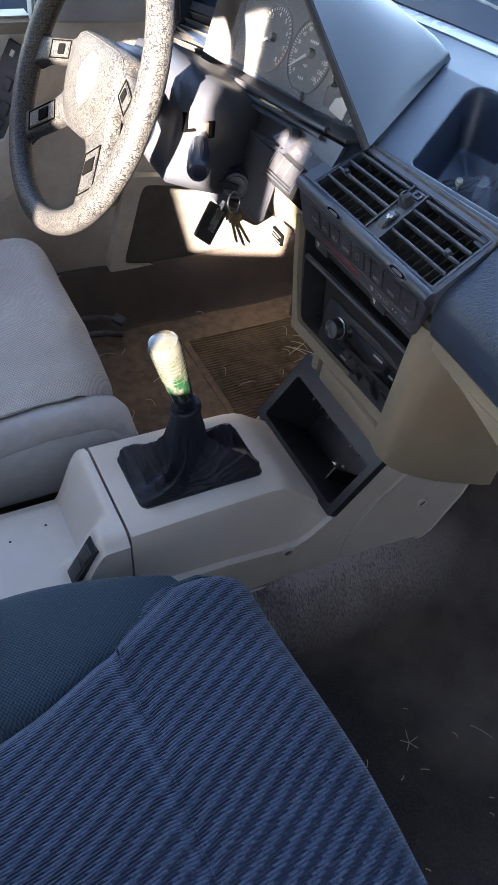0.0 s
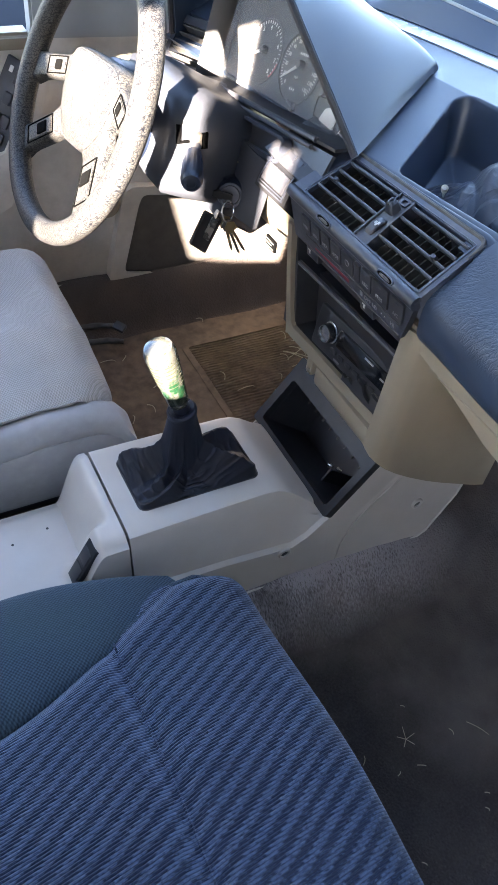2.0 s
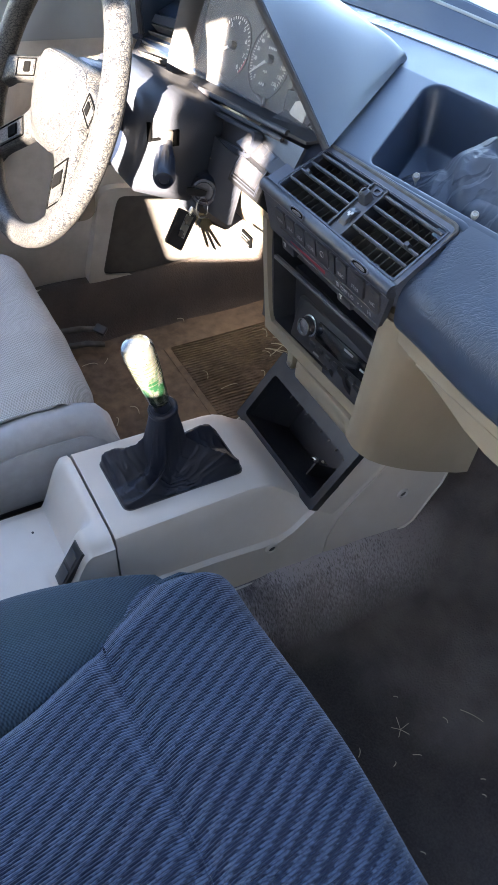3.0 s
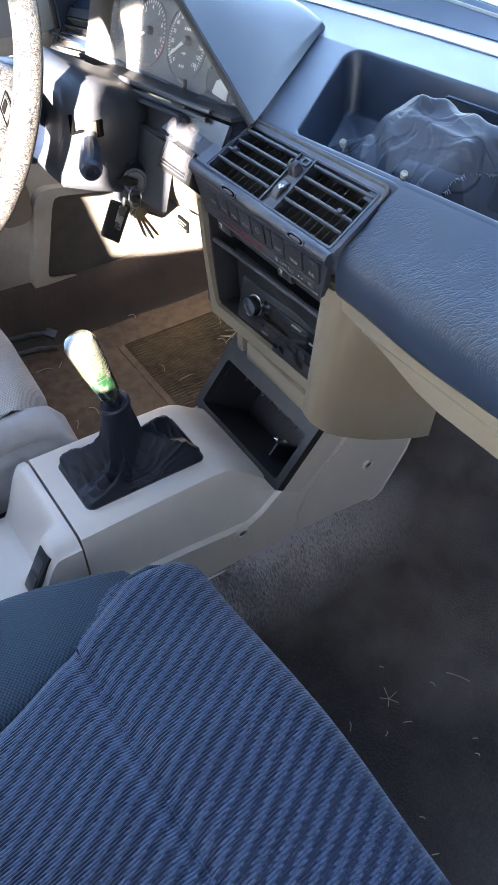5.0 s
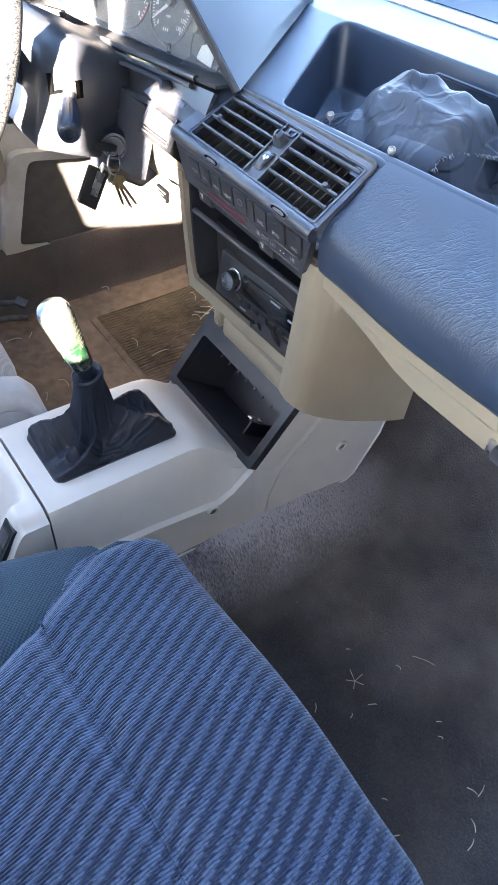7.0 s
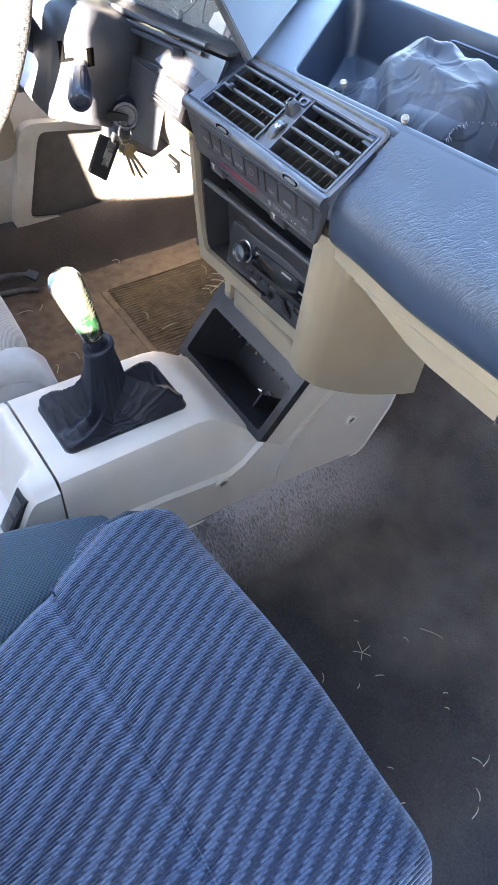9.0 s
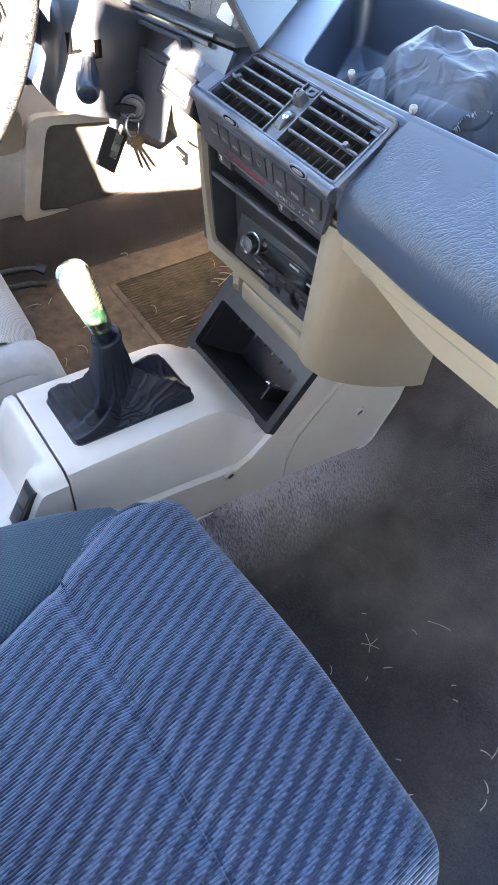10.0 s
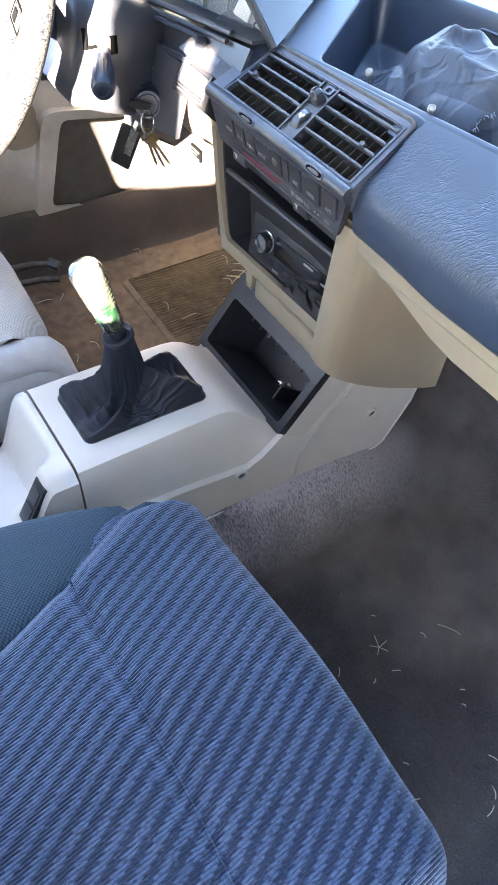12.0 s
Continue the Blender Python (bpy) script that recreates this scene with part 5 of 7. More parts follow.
# middle divider with its lever
bm = bmesh.new()
prism(bm, [(0.492, 0.088), (0.594, 0.088), (0.566, 0.889), (0.466, 0.889)], lambda a, b: vp(a, b, -0.02), lambda a, b: vp(a, b, -0.0015))
bmesh.ops.bevel(bm, geom=[e for e in bm.edges if e.calc_face_angle(0) > 1.0], offset=0.0015, segments=2, affect="EDGES")
dv = part("divider", bm, BEZEL, vents)
for a0, a1 in ((0.490, 0.464), (0.588, 0.562)):
    bm = bmesh.new()
    loft(bm, [[vp(a + o, b, h) for o, h in ((0, -0.003), (0.010, -0.003), (0.009, 0.0014), (0.001, 0.0014))] for a, b in ((a0, 0.090), (a1, 0.887))])
    part("divider_rail", bm, BEZEL, dv)
bm = bmesh.new()
loft(bm, [[vp(a, b, -0.002) for a, b in round_rect(0.488, 0.545, 0.56, 0.73, 0.02, 3)], [vp(a - 0.006, b + 0.02, 0.009) for a, b in round_rect(0.494, 0.540, 0.58, 0.70, 0.02, 3)],
          [vp(a - 0.010, b + 0.03, 0.011) for a, b in round_rect(0.502, 0.532, 0.60, 0.68, 0.02, 3)]])
part("lever", bm, BLACK, dv)
bm = bmesh.new()
ring_plate(bm, round_rect(0.500, 0.552, 0.75, 0.86, 0.02, 3), round_rect(0.512, 0.540, 0.775, 0.835, 0.01, 3), lambda a, b: vp(a, b, -0.002), lambda a, b: vp(a, b, 0.001))
part("clip_seat", bm, VENT_TRIM, dv)
bm = bmesh.new()
wheel_at = vp(0.535, 0.36, -0.014)
spin(bm, wheel_at + (vp(0, 0.5) - vp(1, 0.5)).normalized() * 0.006, wheel_at + (vp(1, 0.5) - vp(0, 0.5)).normalized() * 0.006, [(0, 0.002), (0, 0.0165), (0.12, 0.018), (0.88, 0.018), (1, 0.0165), (1, 0.002)], 40)
part("thumbwheel", bm, BLACK, dv)
bm = bmesh.new()
for a, b in ((0.532, 0.36), (0.542, 0.34), (0.549, 0.37)):
    prism(bm, round_rect(a - 0.005, a + 0.005, b - 0.02, b + 0.02, 0.004, 2), lambda p, q: vp(p, q, 0.0035), lambda p, q: vp(p, q, 0.0046))
part("mark", bm, MARK, dv)
# dust and flaking foam along the lower edge of each outlet
random.seed(21)
for u0, u1 in ((0.10, 0.475), (0.60, 0.955)):
    bm = bmesh.new()
    front = [(u0 + (u1 - u0) * k / 26, 0.098 + 0.04 * random.random() ** 1.6 + 0.030 * max(0, math.sin(k * 0.9 + u0 * 20))) for k in range(27)]
    prism(bm, [(u0, 0.088), (u1, 0.088)] + front[::-1], lambda a, b: vp(a, b, -0.016), lambda a, b: vp(a, b, -0.0075 - 0.05 * (b - 0.088)))
    part("dust_crust", bm, FOAM, vents, "crumbling brown foam and dust")
for u, v in ((0.150, 0.470), (0.882, 0.475)):
    bm = bmesh.new()
    loft(bm, [[vp(a, b, 0.0) for a, b in round_rect(u - 0.015, u + 0.015, v - 0.035, v + 0.045, 0.01, 2)], [vp(a, b, 0.0045) for a, b in round_rect(u - 0.012, u + 0.012, v - 0.02, v + 0.03, 0.01, 2)]])
    part("slat_tab", bm, BEZEL, vents)
hang(vents)

# ---- heater control panel: the face below the vents ----
heater = thing("heater_panel", (0.02, 0.19, 0.50), "black heater control panel with buttons and two sliders", "heater panel")
HC = (Vector((-0.104, 0.193, 0.500)), Vector((0.132, 0.196, 0.503)), Vector((0.1385, 0.181, 0.580)), Vector((-0.113, 0.175, 0.577)))


def hp(u, v, h=0.0):
    p = HC[0].lerp(HC[1], u).lerp(HC[3].lerp(HC[2], u), v)
    nrm = (HC[1] - HC[0]).cross(HC[3] - HC[0]).normalized()
    return p + nrm * h


def hp_matrix(u, v, h):
    p = hp(u, v, h)
    ex = (HC[1] - HC[0]).normalized()
    ez = (HC[1] - HC[0]).cross(HC[3] - HC[0]).normalized()
    ey = ez.cross(ex)
    m = Matrix((ex, ey, ez)).transposed().to_4x4()
    m.translation = p
    return m


bm = bmesh.new()
prism(bm, [(-0.03, 0.20), (0.945, 0.195), (0.968, 0.45), (1.0, 0.85), (1.0, 1.02), (-0.035, 1.02)], lambda a, b: hp(a, b, -0.009), lambda a, b: hp(a, b, 0.0))
bmesh.ops.bevel(bm, geom=[e for e in bm.edges if e.calc_face_angle(0) > 1.0], offset=0.003, segments=3, affect="EDGES")
part("face", bm, BEZEL, heater)
# rolled lip under the vents with two oval catches
bm = bmesh.new()
tube(bm, [hp(u, 0.965, -0.004) for u in lin(-0.035, 1.0, 12)], 0.0085, 14)
lip = part("lip", bm, BEZEL, heater)
for u in (0.305, 0.800):
    pv = (hp(u, 1) - hp(u, 0)).normalized()
    pn = (hp(u, 0, 1) - hp(u, 0, 0)).normalized()

    def on_lip(a, b, r):
        """A point on the rolled lip, a along it and b round it."""
        return hp(u, 0.965, -0.004) + (hp(1, 0.5) - hp(0, 0.5)).normalized() * a + (pn * math.cos(b) + pv * math.sin(b)) * r

    oval = [(math.copysign(0.0140 * abs(math.cos(k)) ** 0.6, math.cos(k)), 0.66 + math.copysign(0.40 * abs(math.sin(k)) ** 0.8, math.sin(k))) for k in (2 * math.pi * i / 28 for i in range(28))]
    bm = bmesh.new()
    loft(bm, [[on_lip(a, b, 0.006) for a, b in oval], [on_lip(a, b, 0.0089) for a, b in oval]])
    # solid oval, coloured dark where a recess would be in shade
    ca = part("catch", bm, HOLE, lip)
    bm = bmesh.new()
    tube(bm, [on_lip(a, b, 0.0090) for a, b in oval + oval[:1]], 0.0010, 6)
    part("catch_rim", bm, VENT_TRIM, ca)
    bm = bmesh.new()
    loft(bm, [[on_lip(a * 0.66, 0.62 + (b - 0.66) * 0.34, 0.006) for a, b in oval], [on_lip(a * 0.66, 0.62 + (b - 0.66) * 0.34, 0.0097) for a, b in oval]])
    part("catch_tongue", bm, BEZEL, ca)
# buttons
NAMES = ["VEN", "HI-L", "HEA", "H/DE", "", "", "REC", "FRES", "A/C"]
EDGES = [0.075, 0.172, 0.262, 0.350, 0.450, 0.558, 0.612, 0.706, 0.838, 0.955]
for i, word in enumerate(NAMES):
    u0, u1 = EDGES[i] + 0.006, EDGES[i + 1] - 0.006
    if i == 8:
        u0 += 0.012
    um = (u0 + u1) / 2
    b0, b1 = 0.500 - 0.02 * um, 0.765 + 0.095 * um
    bm = bmesh.new()
    prism(bm, round_rect(u0, u1, b0, b1, 0.012, 3), lambda a, b: hp(a, b, -0.002), lambda a, b: hp(a, b, 0.0030))
    bmesh.ops.bevel(bm, geom=[e for e in bm.edges if e.calc_face_angle(0) > 1.0], offset=0.0008, segments=2, affect="EDGES")
    bt = part("button", bm, BLACK, heater)
    if word:
        letters("lettering", word, 0.0066, hp_matrix(um, b0 + 0.105, 0.0032), MARK_DIM, bt)
        bm = bmesh.new()
        prism(bm, round_rect((u0 + u1) / 2 - 0.012, (u0 + u1) / 2 + 0.012, b1 - 0.075, b1 - 0.050, 0.005, 2), lambda a, b: hp(a, b, 0.0028), lambda a, b: hp(a, b, 0.0034))
        part("tell_tale", bm, BEZEL, bt)
    elif i == 4:
        bm = bmesh.new()
        torus(bm, hp((u0 + u1) / 2, 0.67, 0.0032), hp(0, 0, 1) - hp(0, 0, 0), 0.0038, 0.0004, 20, 5)
        part("symbol", bm, MARK_DIM, bt)
# scale strip: red bar and fan lettering
bm = bmesh.new()
prism(bm, [(0.185, 0.300), (0.505, 0.285), (0.505, 0.350), (0.185, 0.325)], lambda a, b: hp(a, b, -0.001), lambda a, b: hp(a, b, 0.0006))
part("red_scale", bm, RED_DIM, heater)
letters("lettering", "OFF LO", 0.0080, hp_matrix(0.695, 0.315, 0.0005), MARK_DIM, heater)
letters("lettering", "HI", 0.0080, hp_matrix(0.876, 0.315, 0.0005), MARK_DIM, heater)
letters("lettering", "\u2022  \u2022", 0.007, hp_matrix(0.800, 0.315, 0.0005), MARK, heater)
bm = bmesh.new()
box(bm, -0.0022, 0.0022, -0.003, 0.003, -0.0002, 0.0005, 0, hp_matrix(0.615, 0.325, 0.0005))
part("fan_symbol", bm, MARK_DIM, heater)
bm = bmesh.new()
prism(bm, [(0.10, 0.425), (0.925, 0.415), (0.925, 0.428), (0.10, 0.438)], lambda a, b: hp(a, b, -0.001), lambda a, b: hp(a, b, 0.0012))
part("strip_line", bm, DUST, heater)
bm = bmesh.new()
prism(bm, [(0.08, 0.228), (0.93, 0.222), (0.93, 0.236), (0.08, 0.242)], lambda a, b: hp(a, b, -0.001), lambda a, b: hp(a, b, 0.0016))
part("strip_line", bm, DUST, heater)
# slider slots: shelf, dark recess and two sliders
bm = bmesh.new()
loft(bm, [[hp(u, b, h) for b, h in ((0.24, -0.004), (0.24, -0.026), (0.12, -0.026), (-0.36, -0.026), (-0.36, -0.023), (0.22, -0.022))] for u in (-0.06, 0.92)])
part("recess", bm, BLACK_MATTE, heater)
bm = bmesh.new()
tube(bm, [(-0.122 + 0.236 * u, 0.206 + 0.003 * u, 0.4665 + 0.0115 * u) for u in lin(0.0, 1.0, 10)], 0.0036, 8)
part("shelf_bar", bm, BEZEL, heater)
for u in (0.15, 0.672):
    bm = bmesh.new()
    box(bm, -0.014, 0.014, -0.007, 0.007, -0.02, 0.004, 0.002, hp_matrix(u, 0.135, -0.002))
    sl = part("slider", bm, BLACK, heater)
    bm = bmesh.new()
    box(bm, -0.0012, 0.0012, -0.0015, 0.005, 0.004, 0.0046, 0, hp_matrix(u - 0.02, 0.15, -0.002))
    box(bm, -0.003, 0.003, 0.0035, 0.005, 0.004, 0.0046, 0, hp_matrix(u - 0.02, 0.15, -0.002))
    part("slider_mark", bm, MARK, sl)
hang(heater)

# ---- radio opening: beige surround, dark cavity and a radio sunk into it ----
surround = thing("radio_surround", (0.0, 0.2, 0.36), "beige plastic surround of the radio opening, chipped", "dash trim")


def sy(x):
    return 0.1985 + 0.045 * x


U_FRAME = [(-0.139, 0.518), (-0.131, 0.46), (-0.120, 0.40), (-0.113, 0.362), (-0.106, 0.357), (0.119, 0.358), (0.1225, 0.363), (0.124, 0.40), (0.128, 0.47), (0.131, 0.515),
           (0.120, 0.515), (0.116, 0.47), (0.1115, 0.40), (0.109, 0.379), (0.106, 0.376), (-0.098, 0.376), (-0.102, 0.380), (-0.109, 0.40), (-0.1215, 0.46), (-0.1295, 0.518)]
bm = bmesh.new()
prism(bm, U_FRAME, lambda a, b: (a, sy(a) + 0.010, b), lambda a, b: (a, sy(a) + 0.004 * (0.515 - b) / 0.17, b))
bmesh.ops.bevel(bm, geom=[e for e in bm.edges if e.calc_face_angle(0) > 0.9], offset=0.0022, segments=3, affect="EDGES")
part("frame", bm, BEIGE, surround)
bm = bmesh.new()
box(bm, -0.034, 0.114, 0.2015, 0.222, 0.324, 0.3545, 0.0045)
part("lower_lip", bm, BEIGE, surround)
bm = bmesh.new()
box(bm, -0.057, -0.042, 0.202, 0.218, 0.328, 0.356, 0.003)
part("clip", bm, BEIGE, surround)
bm = bmesh.new()
tube(bm, [(-0.0475, 0.2005, 0.335), (-0.0475, 0.206, 0.335)], 0.0035, 10)
part("screw", bm, METAL, surround)
bm = bmesh.new()
ring_plate(bm, [(-0.13, 0.365), (0.125, 0.365), (0.125, 0.52), (-0.13, 0.52)], [(-0.101, 0.3745), (0.110, 0.3745), (0.117, 0.512), (-0.126, 0.512)], lambda a, b: (a, 0.32, b), lambda a, b: (a, sy(a) + 0.009, b))
part("cavity", bm, DEEP_BLACK, surround)
bm = bmesh.new()
box(bm, -0.14, 0.14, 0.31, 0.33, 0.35, 0.53)
part("cavity_back", bm, DEEP_BLACK, surround)
# mounting plate round the radio, with a pocket beside it
bm = bmesh.new()
prism(bm, [(-0.082, 0.371), (0.112, 0.371), (0.1165, 0.472), (-0.086, 0.468)], lambda a, b: (a, 0.240, b), lambda a, b: (a, 0.226 - 0.08 * (b - 0.371), b))
bmesh.ops.bevel(bm, geom=[e for e in bm.edges if e.calc_face_angle(0) > 0.9], offset=0.002, segments=2, affect="EDGES")
part("mounting_plate", bm, RADIO_BLACK, surround)
bm = bmesh.new()
prism(bm, [(-0.126, 0.371), (-0.080, 0.371), (-0.084, 0.470), (-0.128, 0.470)], lambda a, b: (a, 0.262, b), lambda a, b: (a, 0.256, b))
part("pocket", bm, BLACK_MATTE, surround)
# ragged remains of broken plastic along the lower edge
random.seed(4)
for x0 in (0.024, 0.046, 0.066, 0.084):
    bm = bmesh.new()
    pts = [(x0, 0.374)] + [(x0 + 0.006 * k, 0.381 + 0.020 * random.random()) for k in range(5)] + [(x0 + 0.026, 0.374)]
    prism(bm, pts, lambda a, b: (a, sy(a) + 0.004, b), lambda a, b: (a, sy(a) + 0.008, b))
    part("broken_edge", bm, DEEP_BLACK, surround)
hang(surround)

radio = thing("car_radio", (0.0, 0.23, 0.38), "black car radio with a silver knob, sunk askew in its opening", "car radio")
RM = Matrix.Translation((0.016, 0.219, 0.408)) @ Euler((radians(-9), radians(-1.5), radians(3))).to_matrix().to_4x4()
bm = bmesh.new()
box(bm, -0.078, 0.090, 0.002, 0.07, -0.030, 0.034, 0.003, RM)
part("body", bm, DEEP_BLACK, radio)
bm = bmesh.new()
box(bm, -0.078, 0.091, -0.006, 0.003, -0.029, 0.032, 0.003, RM)
fp = part("faceplate", bm, RADIO_BLACK, radio)
bm = bmesh.new()
box(bm, -0.026, 0.082, -0.0085, -0.005, -0.004, 0.022, 0.001, RM)
part("display", bm, node_mat("dark_display", (0.008, 0.009, 0.011), 0.12, var=0.1), fp)
bm = bmesh.new()
kc, kd = RM @ Vector((-0.043, -0.005, 0.006)), RM @ Vector((-0.043, -0.019, 0.006))
spin(bm, kc, kd, [(0, 0.0150), (0.20, 0.0150), (0.25, 0.0128), (0.9, 0.0125), (1, 0.0117), (1, 0.0105), (0.88, 0.0098), (0.96, 0)], 40)
part("volume_knob", bm, KNOB_METAL, fp, "silver turning knob")
for k in range(6):
    bm = bmesh.new()
    x = -0.028 + 0.017 * k
    box(bm, x - 0.006, x + 0.006, -0.0085, -0.005, -0.0165, -0.0105, 0.001, RM)
    part("preset_button", bm, RADIO_BLACK, fp)
for k, (x, z, w) in enumerate(((0.04, 0.017, 0.018), (-0.015, -0.021, 0.012), (0.07, 0.010, 0.008))):
    bm = bmesh.new()
    box(bm, x - w / 2, x + w / 2, -0.0092, -0.0084, z - 0.0013, z + 0.0013, 0, RM)
    part("printed_bar", bm, MARK_DIM, fp)
bm = bmesh.new()
box(bm, 0.062, 0.074, -0.009, -0.005, -0.020, -0.014, 0.001, RM)
part("usb_socket", bm, RUST, fp)
bm = bmesh.new()
spin(bm, RM @ Vector((0.082, -0.004, -0.017)), RM @ Vector((0.082, -0.009, -0.017)), [(0, 0.0045), (1, 0.0045), (1, 0.003), (0.3, 0.003), (0.3, 0)], 14)
part("aux_socket", bm, BLACK_MATTE, fp)
hang(radio)

wire = thing("loose_wire", (0.10, 0.21, 0.38), "thin loose grey wire in the radio opening", "wire")
bm = bmesh.new()
tube(bm, [(0.105, 0.222, 0.378), (0.107, 0.212, 0.392), (0.110, 0.210, 0.408), (0.110, 0.214, 0.425), (0.106, 0.23, 0.435)], 0.0012, 6)
part("strand", bm, GREY_PANEL, wire)
hang(wire)

# ---- instrument cluster ----
cluster = thing("instrument_cluster", (-0.35, 0.26, 0.58), "dusty instrument cluster with rev counter, speedometer and fuel gauge", "instrument cluster")
CP = Vector((-0.447, 0.245, 0.583))
CU = Vector((0.990, 0.0513, 0.1298)).normalized()
CVv = Vector((-0.1395, 0.3273, 0.9346)).normalized()
CN = CU.cross(CVv).normalized()


def cl(a, b, h=0.0):
    return CP + CU * a + CVv * b + CN * h


def cl_matrix(a, b, h):
    m = Matrix((CU, CVv, CN)).transposed().to_4x4()
    m.translation = cl(a, b, h)
    return m


bm = bmesh.new()
prism(bm, [(-0.02, -0.005), (0.335, -0.005), (0.318, 0.03), (0.20, 0.135), (-0.01, 0.135)], lambda a, b: cl(a, b, -0.012), lambda a, b: cl(a, b, 0.0))
face = part("face", bm, GAUGE, cluster)


def circle(a, b, r, n=40, k=1.0):
    return [(a + r * math.cos(2 * math.pi * i / n), b + k * r * math.sin(2 * math.pi * i / n)) for i in range(n)]


def dial(a, b, r, k=1.0):
    bm = bmesh.new()
    ring_plate(bm, circle(a, b, r + 0.0012, 40, k), circle(a, b, r - 0.0004, 40, k), lambda p, q: cl(p, q, -0.001), lambda p, q: cl(p, q, 0.0016))
    return part("dial_ring", bm, BLACK, cluster)


def ticks(dl, a, b, r, start, end, n, mat, long=0.005):
    for i in range(n):
        t = radians(start + (end - start) * i / (n - 1))
        c, s = math.cos(t), math.sin(t)
        bm = bmesh.new()
        w = 0.0005
        prism(bm, [(a + c * (r - long) - s * w, b + s * (r - long) + c * w), (a + c * (r - long) + s * w, b + s * (r - long) - c * w), (a + c * r + s * w, b + s * r - c * w), (a + c * r - s * w, b + s * r + c * w)],
              lambda p, q: cl(p, q, 0.0002), lambda p, q: cl(p, q, 0.0008))
        part("tick", bm, mat, dl)


def needle(dl, a, b, ang, length, mat=MARK):
    t = radians(ang)
    c, s = math.cos(t), math.sin(t)
    bm = bmesh.new()
    prism(bm, [(a + s * 0.0022, b - c * 0.0022), (a - s * 0.0022, b + c * 0.0022), (a + c * length - s * 0.0007, b + s * length + c * 0.0007), (a + c * length + s * 0.0007, b + s * length - c * 0.0007)],
          lambda p, q: cl(p, q, 0.004), lambda p, q: cl(p, q, 0.0055))
    part("needle", bm, mat, dl)
    bm = bmesh.new()
    spin(bm, cl(a, b, 0.0), cl(a, b, 0.008), [(0, 0.006), (0.7, 0.006), (1, 0.0045), (1, 0)], 18)
    part("needle_hub", bm, BLACK, dl)


d1 = dial(0.078, 0.050, 0.042)
ticks(d1, 0.078, 0.050, 0.040, 225, -45, 33, MARK, 0.004)
for i in range(9):
    t = radians(225 - 33.75 * i)
    letters("numeral", str(i), 0.0085, cl_matrix(0.078 + 0.031 * math.cos(t), 0.050 + 0.031 * math.sin(t), 0.0003), MARK, d1)
bm = bmesh.new()
arc = [(0.078 + r * math.cos(radians(t)), 0.050 + r * math.sin(radians(t))) for r, ts in ((0.042, lin(-12, -45, 8)), (0.0395, lin(-45, -12, 8))) for t in ts]
prism(bm, arc, lambda p, q: cl(p, q, 0.0002), lambda p, q: cl(p, q, 0.001))
part("red_zone", bm, RED, d1)
needle(d1, 0.080, 0.052, 205, 0.034)
d2 = dial(0.171, 0.050, 0.046)
ticks(d2, 0.171, 0.050, 0.042, 225, -45, 53, MARK, 0.0035)
for i in range(14):
    t = radians(225 - 270 * i / 13)
    letters("numeral", str(i * 10), 0.0072, cl_matrix(0.171 + 0.0335 * math.cos(t), 0.050 + 0.0335 * math.sin(t), 0.0003), MARK, d2)
letters("lettering", "mph", 0.0055, cl_matrix(0.168, 0.037, 0.0003), MARK, d2)
needle(d2, 0.174, 0.053, 215, 0.042)
for a, b, n, wd in ((0.172, 0.066, 5, 0.020), (0.168, 0.021, 3, 0.014)):
    bm = bmesh.new()
    prism(bm, round_rect(a - wd / 2, a + wd / 2, b - 0.003, b + 0.003, 0.001, 2), lambda p, q: cl(p, q, -0.001), lambda p, q: cl(p, q, 0.0008))
    win = part("counter_window", bm, BLACK, d2)
    for i in range(n):
        bm = bmesh.new()
        x = a - wd / 2 + wd * (i + 0.5) / n
        prism(bm, round_rect(x - 0.0011, x + 0.0011, b - 0.0016, b + 0.0016, 0.0003, 2), lambda p, q: cl(p, q, 0.0007), lambda p, q: cl(p, q, 0.0011))
        part("counter_bar", bm, MARK, win)
d3 = dial(0.262, 0.020, 0.033, 1.25)
needle(d3, 0.240, 0.034, 115, 0.020)
needle(d3, 0.262, 0.030, 105, 0.014)
bm = bmesh.new()
prism(bm, [(0.246, -0.002), (0.252, 0.012), (0.266, 0.017), (0.280, 0.010), (0.278, -0.008), (0.262, -0.014)], lambda p, q: cl(p, q + 0.006, 0.0), lambda p, q: cl(p, q + 0.006, 0.0015))
part("warning_window", bm, PAPER, d3, "pale warning lamp window")
letters("lettering", "E", 0.006, cl_matrix(0.253, 0.029, 0.0003), MARK, d3)
letters("lettering", "C", 0.006, cl_matrix(0.287, 0.018, 0.0003), MARK, d3)
bm = bmesh.new()
tube(bm, [cl(0.168, 0.006, 0.001), cl(0.188, 0.002, 0.006)], 0.0022, 8)
tube(bm, [cl(0.186, 0.006, 0.004), cl(0.192, -0.003, 0.006)], 0.0035, 8)
part("reset_peg", bm, BLACK, face)
# clear lens over the dials, filmed with dust and painted sun haze
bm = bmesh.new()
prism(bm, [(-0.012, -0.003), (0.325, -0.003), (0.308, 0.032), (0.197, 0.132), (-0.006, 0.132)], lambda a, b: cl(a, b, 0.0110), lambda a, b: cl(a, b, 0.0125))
lens = part("lens", bm, DUSTY_HAZE_LENS, cluster, "clear instrument lens filmed with dust and painted haze")
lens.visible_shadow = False
